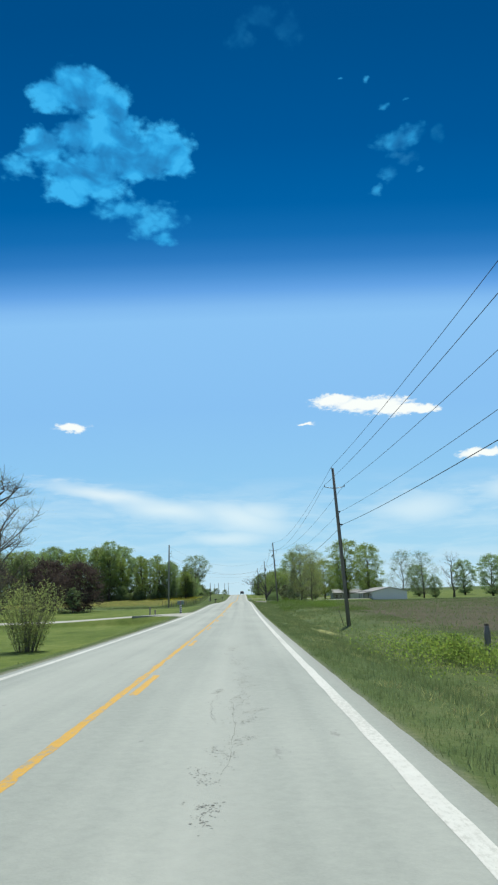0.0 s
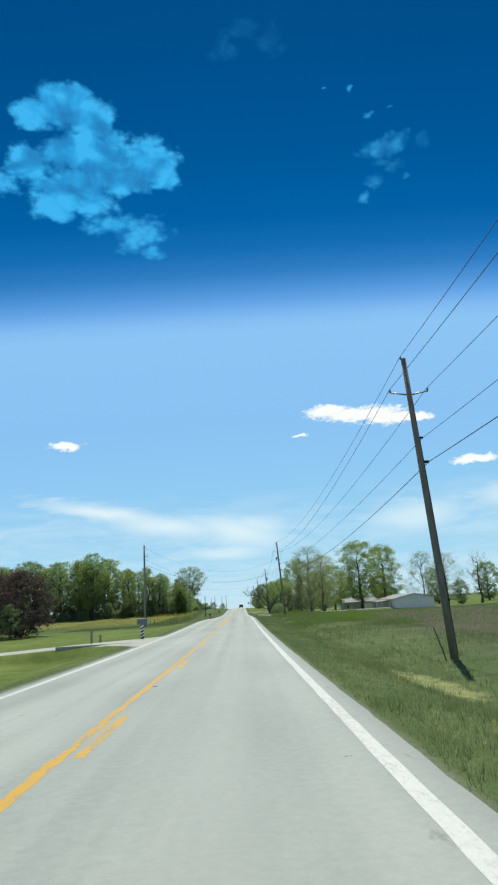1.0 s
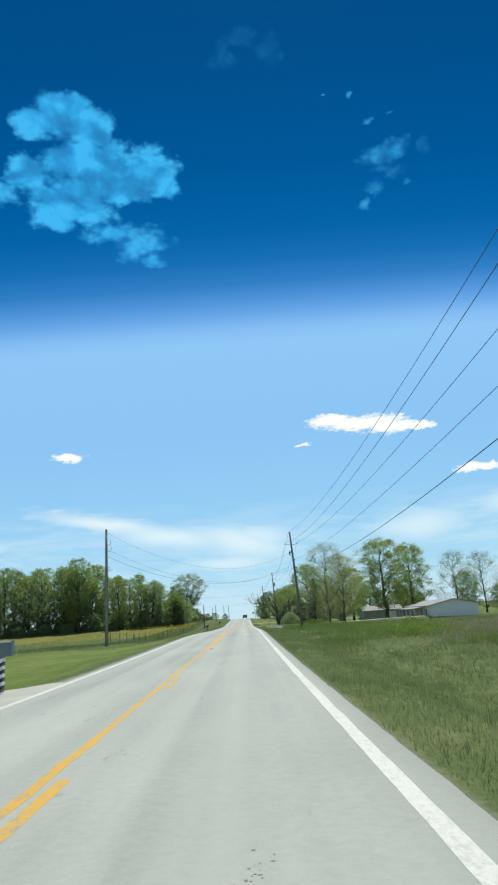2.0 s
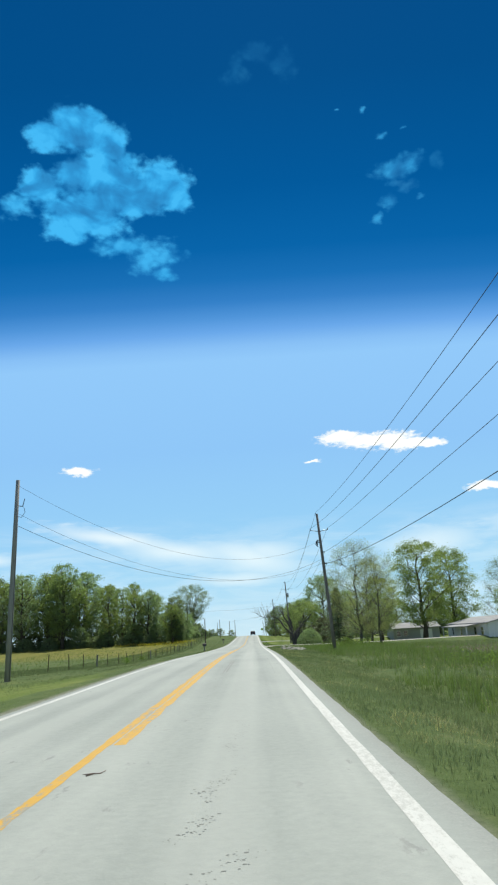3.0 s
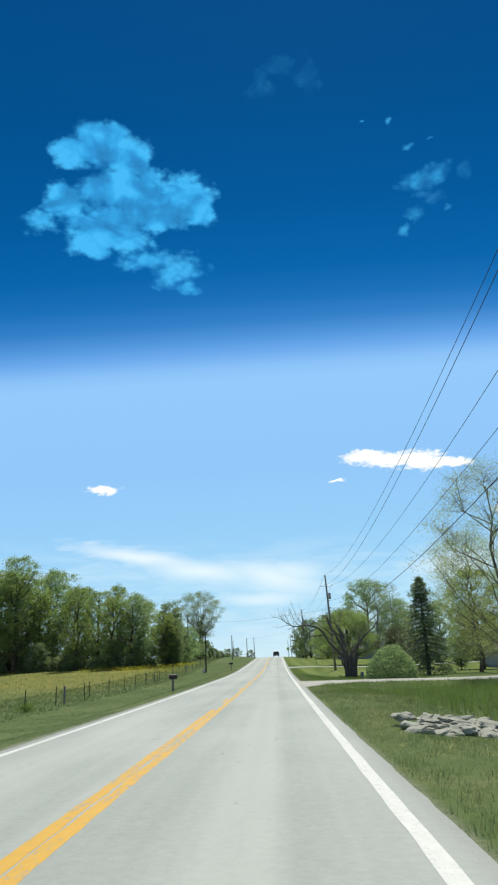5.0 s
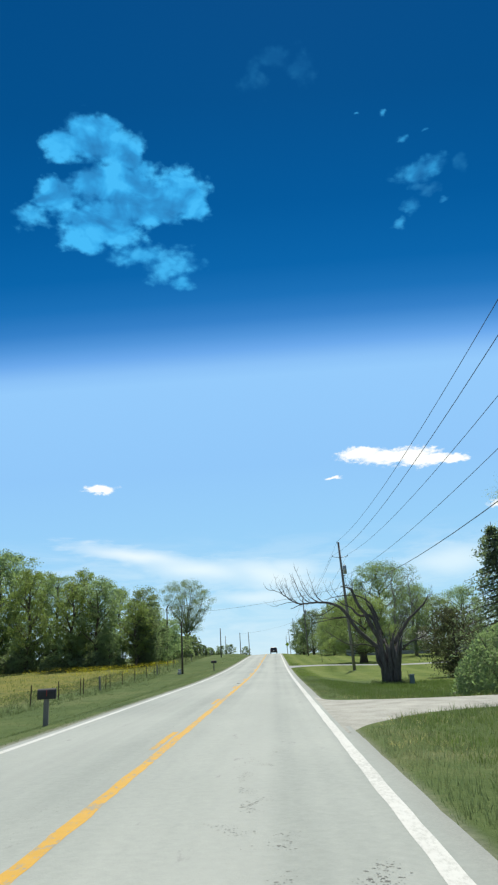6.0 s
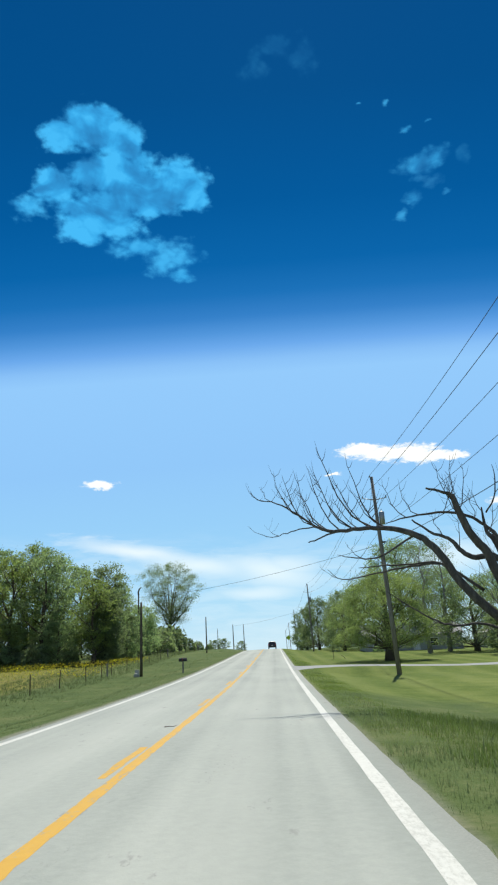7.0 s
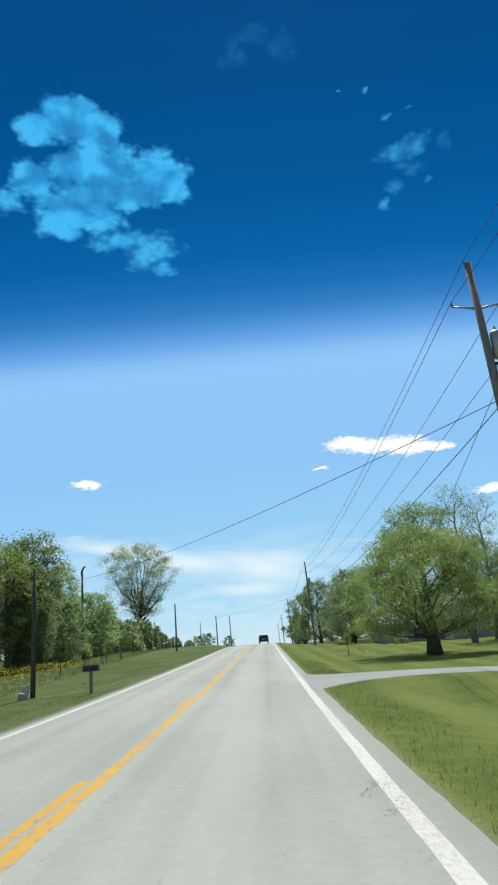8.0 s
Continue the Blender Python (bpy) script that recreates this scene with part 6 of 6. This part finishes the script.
SIGN = material("lime_sign", [(0.34, 0.50, 0.03), (0.42, 0.58, 0.05)], 3, 20, 0.5, bump=0)
sg = thing("road_sign", 5.4, 338.0, ground_z(5.4, 338.0), "lime-yellow diamond warning sign on a thin post", "road sign")
part("post", box_mesh("post", METAL, -0.03, 0.03, -0.03, 0.03, -0.3, 2.7), sg)
bm = box_bm(bmesh.new(), -0.36, 0.36, -0.05, -0.035, -0.36, 0.36, 0.0, pose(0, 0, 2.3, 0, 45, 0))
part("board", bm_mesh("board", bm, SIGN), sg)

# rubble at the culvert on the verge
STONE = material("pale_rubble", [(0.23, 0.235, 0.19), (0.36, 0.36, 0.30)], 1.5, 12, 0.95, bump=0.6)
rb = thing("rubble", 6.5, 157.0, ground_z(6.5, 157.0), "pale broken concrete rubble in the verge", "rubble")
for i in range(54):
    bm = bmesh.new()
    bmesh.ops.create_icosphere(bm, subdivisions=2, radius=0.3)
    sx, sy, sz = py_.uniform(0.4, 1.2), py_.uniform(0.3, 1.0), py_.uniform(0.16, 0.34)
    for q in bm.verts:
        k = 1 + 0.5 * noise.noise(q.co * 5 + Vector((i * 7, 0, 0)))
        q.co = Vector((q.co.x * sx * k, q.co.y * sy * k, q.co.z * sz * k))
    ox, oy = py_.uniform(-1.3, 0.9), py_.uniform(-0.9, 0.9)
    st = part("stone", bm_mesh("stone", bm, STONE), rb)
    st.matrix_basis = pose(ox, oy, ground_z(6.5 + ox, 157 + oy) - rb.matrix_basis.translation.z - 0.01 + 0.13 * (oy + 0.9), py_.uniform(-15, 15), py_.uniform(-15, 15), py_.uniform(0, 360))

# ---- the vehicle ahead ----
CAR_PAINT = material("dark_car_paint", [(0.018, 0.019, 0.022), (0.028, 0.029, 0.032)], 0.6, 5, 0.3, 0.2, bump=0, spec=0.6)
TYRE = material("tyre_rubber", [(0.012, 0.012, 0.012), (0.025, 0.025, 0.025)], 6, 40, 0.85, bump=0.2)
LAMP = material("red_lamp_lens", [(0.22, 0.015, 0.012), (0.32, 0.02, 0.015)], 6, 30, 0.25, bump=0, spec=0.6)


def build_car(x, y):
    root = thing("sport_utility_vehicle", x, y, road_z(x, y) + 0.012, "dark sport utility vehicle driving on the road ahead", "car")
    side = [(-2.3, 0.45), (-2.36, 0.62), (-2.34, 0.98), (-2.22, 1.08), (-2.05, 1.60), (-1.85, 1.70), (0.2, 1.72), (0.55, 1.66), (1.25, 1.08), (2.15, 0.96), (2.34, 0.80), (2.36, 0.45), (2.2, 0.32), (-2.1, 0.32)]
    v, f = [], []
    for xx in (-0.95, 0.95):
        for (yy, zz) in side:
            inset = 0.20 * max(0, (zz - 1.05) / 0.65)
            v.append((xx - math.copysign(inset, xx), yy, zz))
    n = len(side)
    for k in range(n):
        f.append((k, (k + 1) % n, n + (k + 1) % n, n + k))
    f += [tuple(range(n))[::-1], tuple(range(n, 2 * n))]
    me = mesh_of("body", v, f, CAR_PAINT)
    bm = bmesh.new()
    bm.from_mesh(me)
    bmesh.ops.bevel(bm, geom=bm.edges[:], offset=0.05, segments=2, affect="EDGES", profile=0.5)
    bm.to_mesh(me)
    bm.free()
    part("body", me, root)
    part("rear_window", mesh_of("rear_window", [(-0.68, -2.215, 1.14), (0.68, -2.215, 1.14), (0.60, -2.09, 1.56), (-0.60, -2.09, 1.56)], [(0, 1, 2, 3)], GLASS), root)
    for s in (-1, 1):
        part("side_window", mesh_of("side_window", [(s * 0.945, -1.9, 1.12), (s * 0.945, 1.0, 1.12), (s * 0.82, 0.4, 1.58), (s * 0.82, -1.85, 1.58)], [(0, 1, 2, 3)], GLASS), root)
        part("tail_lamp", box_mesh("tail_lamp", LAMP, min(s * 0.70, s * 0.92), max(s * 0.70, s * 0.92), -2.40, -2.28, 0.82, 1.08, 0.02), root, "red tail lamp")
        for yy in (-1.42, 1.45):
            w = part("wheel", tube_mesh("wheel", TYRE, [Vector((s * 0.72, yy, 0.35)), Vector((s * 0.75, yy, 0.35)), Vector((s * 0.93, yy, 0.35)), Vector((s * 0.96, yy, 0.35))], [0.31, 0.35, 0.35, 0.31], 20), root)
            part("rim", tube_mesh("rim", METAL, [Vector((s * 0.955, yy, 0.35)), Vector((s * 0.975, yy, 0.35))], [0.21, 0.18], 16), w)
    part("bumper", box_mesh("bumper", BLACK_BOX, -0.9, 0.9, -2.46, -2.28, 0.40, 0.62, 0.03), root)
    part("number_plate", box_mesh("number_plate", TRIM, -0.16, 0.16, -2.40, -2.36, 0.72, 0.84), root, "small pale number plate")
    return root


build_car(1.95, CAR_Y)


# twigs dropped on the road
TWIG = material("dead_twig", [(0.13, 0.095, 0.078), (0.27, 0.21, 0.17)], 4, 20, 0.9, bump=0.3)
for tx, ty, size, turn in ((0.36, 92.4, 0.26, 40), (-0.02, 211.9, 0.28, 10), (0.19, 43.5, 0.18, 70), (3.16, 35.5, 0.10, 5)):
    tv, tf = [], []
    zz = size * 0.06
    tube(tv, tf, [Vector((-size * 0.5, 0, zz)), Vector((-size * 0.1, size * 0.05, zz + size * 0.03)), Vector((size * 0.2, -size * 0.02, zz)), Vector((size * 0.5, size * 0.05, zz + size * 0.06))], [size * 0.03, size * 0.028, size * 0.024, size * 0.014], 6)
    tube(tv, tf, [Vector((-size * 0.1, size * 0.05, zz + size * 0.03)), Vector((-size * 0.3, size * 0.35, zz)), Vector((-size * 0.45, size * 0.42, zz))], [size * 0.03, size * 0.02, size * 0.01], 5)
    tw = new("twig", mesh_of("twig", tv, tf, TWIG, True))
    tw.matrix_basis = pose(tx, ty, road_z(tx, ty) - 0.008, 0, 0, turn)
    tagged(tw, "small broken brown twig lying on the asphalt", "twig", "twigs on the road")
rod = tube_mesh("marker_rod", DARK_METAL, [Vector((0, 0, -0.2)), Vector((-0.18, 0, 0.5)), Vector((-0.42, 0, 1.35))], [0.028, 0.026, 0.022], 6)
ob = new("marker_rod", rod)
ob.matrix_basis = pose(10.35, 56.2, ground_z(10.35, 56.2))
tagged(ob, "thin dark leaning rod beside a utility pole", "rod")


# ---- grass, weeds and flowers ----
def blades(name, label, mat, seed, count, area, tall, wide, keep=None, lean=0.35, per=5):
    """Tufts of single blades scattered over an area (x0, x1, y0, y1)."""
    rng = np.random.default_rng(seed)
    x0, x1, y0, y1 = area
    px, pyy = rng.uniform(x0, x1, count), rng.uniform(y0, y1, count)
    verts, n = [], 0
    for x, y in zip(px, pyy):
        k = keep(x, y) if keep else 1.0
        if rng.random() > k:
            continue
        z = ground_z(x, y) - 0.03
        h0 = tall * (0.55 + 0.7 * rng.random()) * (0.75 + 0.5 * noise.noise((x * 0.5, y * 0.5, seed)))
        for _ in range(per):
            a, b = rng.random() * 6.283, rng.random() * 6.283
            h = h0 * (0.55 + 0.55 * rng.random())
            r = 0.10 * rng.random() + 0.01
            bx, by = x + r * math.cos(b), y + r * math.sin(b)
            w = wide * (0.6 + 0.8 * rng.random())
            l = h * lean * rng.random()
            dx, dy = math.cos(a) * w, math.sin(a) * w
            verts += [(bx - dx, by - dy, z), (bx + dx, by + dy, z), (bx + math.cos(b) * l, by + math.sin(b) * l, z + h)]
            n += 1
    return tagged(new(name, mesh_of(name, verts, np.arange(n * 3).reshape(n, 3).tolist(), mat)), label, "grass", kind="stuff")


def off_drive(x, y):
    for d in DRIVES:
        if d[0] * x > 0 and abs(y - drive_y(d, x)) < drive_half(d, x) + 0.15:
            return False
    return True

LUSH = material("lush_grass", [(0.078, 0.112, 0.038), (0.130, 0.165, 0.062)], 0.6, 3, 0.8, bump=0, thin=True, random_tint=0.4)
PALE_STRAW = material("pale_straw", [(0.40, 0.36, 0.22), (0.58, 0.53, 0.35)], 0.6, 3, 0.8, bump=0, thin=True, random_tint=0.4)


def straw_bed(x, y):
    return ((x - 7.55) / 0.75) ** 2 + ((y - 48.5) / 4.2) ** 2 < 1 + 0.8 * noise.noise((x * 1.5, y, 2.0))


def near_edge(x, y):
    if straw_bed(x, y):
        return 0.12
    if not off_drive(x, y) or (x > 0 and y > 215 + 2.5 * noise.noise((x * 0.4, 0, 0)) and x > 5.2 + 0.5 * noise.noise((y * 0.2, 3, 0))):
        return 0.0
    if x > 0 and y > 215:
        return 0.3
    return 1.0 if abs(x) > 4.04 + 0.07 * noise.noise((y * 0.6, 1, 1)) else 0.0


def patchy(x, y):
    return max(0.0, min(1.0, 0.5 + 1.6 * noise.noise((x * 0.12, y * 0.08, 5.0)))) * (1.0 if off_drive(x, y) else 0.0)


blades("verge_grass", "rough green roadside verge grass", BLADE, 1, 64000, (3.98, 8.2, 5, 262), 0.18, 0.0065, near_edge, 0.6, 4)
blades("tall_grass", "tall unmown grass in a ditch", BLADE, 2, 40000, (6.2, 18, 10, 205), 0.34, 0.008, lambda x, y: patchy(x, y) * (y < 205) * near_edge(x, y), 0.3)
blades("tall_grass", "tall green grass beside a ditch", LUSH, 3, 12000, (8.0, 20, 95, 182), 0.75, 0.011, lambda x, y: patchy(x, y) ** 1.5 * (1.0 if off_drive(x, y) else 0), 0.25)
blades("dry_straw", "pale dry straw lying in the verge", STRAW, 4, 22000, (4.3, 13, 6, 200), 0.20, 0.006, lambda x, y: (noise.noise((x * 0.5, y * 0.25, 9.0)) > 0.15) * near_edge(x, y), 1.6)
blades("verge_grass", "short green verge grass", BLADE, 5, 16000, (-8.0, -3.7, 20, 330), 0.10, 0.008, lambda x, y: (1.0 if off_drive(x, y) else 0) * (0.35 if y < 115 else 1) * (abs(x) > 3.85 + 0.15 * noise.noise((y * 0.5, 3, 1))), 0.5)
blades("meadow_grass", "rough green meadow grass by a fence", BLADE, 6, 16000, (-22, -12.5, 118, 335), 0.34, 0.014, lambda x, y: 0.9, 0.3)
blades("field_grass", "sparse field grass beyond the ditch", BLADE, 7, 52000, (9, 60, 20, 182), 0.40, 0.016, lambda x, y: (0.35 + 0.65 * patchy(x, y)) * off_drive(x, y) * (0.35 + 0.65 * ease((y - 85) / 25) if x > 13 else 1.0), 0.3, 4)
blades("lawn_edge_grass", "lush uncut grass before a mown lawn", LUSH, 8, 30000, (4.7, 16.5, 176, 219), 0.25, 0.0065,
       lambda x, y: (1.0 if off_drive(x, y) else 0.0) * ease((x - 4.6) / 0.9) * ease((216.5 + 2.2 * noise.noise((x * 0.35, 1, 4)) - y) / 1.6) * (0.55 + 0.45 * ease((y - 190) / 12)), 0.5)

blades("lawn_grass", "short mown lawn grass beside the road", LAWN_BLADE, 9, 26000, (4.1, 13, 212, 272), 0.032, 0.005, lambda x, y: (1.0 if off_drive(x, y) else 0.0) * (y > 219 or x > 8.5), 0.9, 3)
blades("lawn_edge_grass", "fine uncut grass along a lawn's road edge", LAWN_BLADE, 19, 16000, (4.15, 5.9, 208, 268), 0.085, 0.005, lambda x, y: (1.0 if off_drive(x, y) else 0.0) * (1 - 0.7 * ease((x - 4.9) / 1.0)), 0.6, 4)
blades("edge_grass", "mown grass creeping over the pavement edge", LAWN_BLADE, 15, 9000, (3.94, 4.6, 219, 300), 0.06, 0.006, lambda x, y: (1.0 if off_drive(x, y) else 0.0) * ease((x - 3.9 - 0.10 * noise.noise((y * 1.3, 4, 1))) / 0.35), 0.8, 4)
blades("edge_grass", "short grass creeping over the pavement edge", BLADE, 10, 20000, (3.94, 4.6, 2, 220), 0.07, 0.006, lambda x, y: (1.0 if off_drive(x, y) else 0.0) * ease((x - 3.9 - 0.10 * noise.noise((y * 1.3, 4, 1))) / 0.35), 0.8, 4)
blades("edge_grass", "short grass creeping over the pavement edge", BLADE, 13, 16000, (-4.3, -3.62, 10, 300), 0.06, 0.007, lambda x, y: (1.0 if off_drive(x, y) else 0.0) * ease((-x - 3.58 - 0.08 * noise.noise((y * 1.3, 4, 1))) / 0.35), 0.8, 4)
blades("dry_straw", "pale flattened straw in the ditch", PALE_STRAW, 14, 9000, (6.4, 9.0, 43, 54), 0.10, 0.012, lambda x, y: 1.0 if straw_bed(x, y) else 0.0, 3.5)

blades("long_grass", "long grass round the foot of a dead tree", BLADE, 16, 700, (8.7, 11.7, 214.7, 217.2), 0.42, 0.010, lambda x, y: 1.0 if (x - 10.1) ** 2 + (y - 216) ** 2 < 2.2 else 0.0, 0.35)
blades("verge_grass", "rough green grass below a fence", BLADE, 17, 15000, (-13.2, -6.5, 112, 290), 0.13, 0.009, lambda x, y: 1.0 if off_drive(x, y) else 0.0, 0.5, 4)


def flowers(name, label, seed, count, area, keep, size=0.032):
    rng = np.random.default_rng(seed)
    pos = []
    for _ in range(count):
        x, y = rng.uniform(area[0], area[1]), rng.uniform(area[2], area[3])
        if rng.random() < keep(x, y):
            pos.append((x, y, ground_z(x, y) + rng.uniform(0.3, 0.75)))
    v, f = quads(rng, np.array(pos), size * rng.uniform(0.6, 1.4, len(pos)), 0.8, up=1.0)
    return tagged(new(name, mesh_of(name, v, f, PETAL)), label, "flowers", kind="stuff")


flowers("yellow_flowers", "drift of small yellow flowers before a wood", 11, 5000, (-60, -16.0, 160, 300), lambda x, y: max(0.0, min(1.0, 0.55 + 1.2 * noise.noise((x * 0.10, y * 0.05, 2.0)))) * (0.3 + 0.7 * ease((y - 235) / 25)))
flowers("yellow_flowers", "thick drift of yellow flowers behind a fence", 18, 10000, (-36, -14.5, 256, 290), lambda x, y: max(0.0, min(1.0, 0.6 + 1.5 * noise.noise((x * 0.15, y * 0.06, 8.0)))) * ease((y - 254 + 0.5 * (x + 14)) / 18), 0.05)
blades("flower_stalks", "green stalks under yellow flowers", WEED, 12, 7000, (-50, -16.0, 160, 298), 0.45, 0.013, lambda x, y: 0.8, 0.2, 3)


BRIGHT_WEED = material("bright_weed_leaves", [(0.165, 0.215, 0.056), (0.240, 0.285, 0.085)], 0.6, 3, 0.7, bump=0, thin=True, random_tint=0.4)


def weed_patch(cx, cy, rx, ry, height, count, seed, label, mat=None):
    rng = np.random.default_rng(seed)
    a, r = rng.random(count) * 6.283, np.minimum(1.7, np.abs(rng.normal(0, 0.62, count)))
    x, y = cx + np.cos(a) * r * rx, cy + np.sin(a) * r * ry
    hh = np.array([height * max(0.15, 0.7 + 0.9 * noise.noise((px * 0.6, qy * 0.6, seed))) for px, qy in zip(x, y)])
    z = np.array([ground_z(px, qy) for px, qy in zip(x, y)]) + hh * rng.random(count) ** 0.6
    v, f = quads(rng, np.stack([x, y, z], axis=1), rng.uniform(0.03, 0.065, count), 0.5, up=0.6)
    return tagged(new("weeds", mesh_of("weeds", v, f, mat or WEED)), label, "weeds", kind="stuff")


weed_patch(10.2, 26.0, 2.6, 6.0, 1.05, 11000, 21, "bright leafy weeds in the ditch", BRIGHT_WEED)
weed_patch(15.5, 112.0, 3.0, 9.0, 1.2, 12000, 22, "tall bright weeds at a field's edge")
weed_patch(12.6, 161.0, 2.4, 7.0, 0.9, 8000, 23, "leafy weeds beside a fence row")
weed_patch(-14.2, 186.0, 0.7, 1.5, 0.9, 900, 24, "leafy weeds round a fence post")
weed_patch(-13.6, 171.0, 0.6, 0.8, 1.0, 700, 25, "leafy weeds round a fence post")
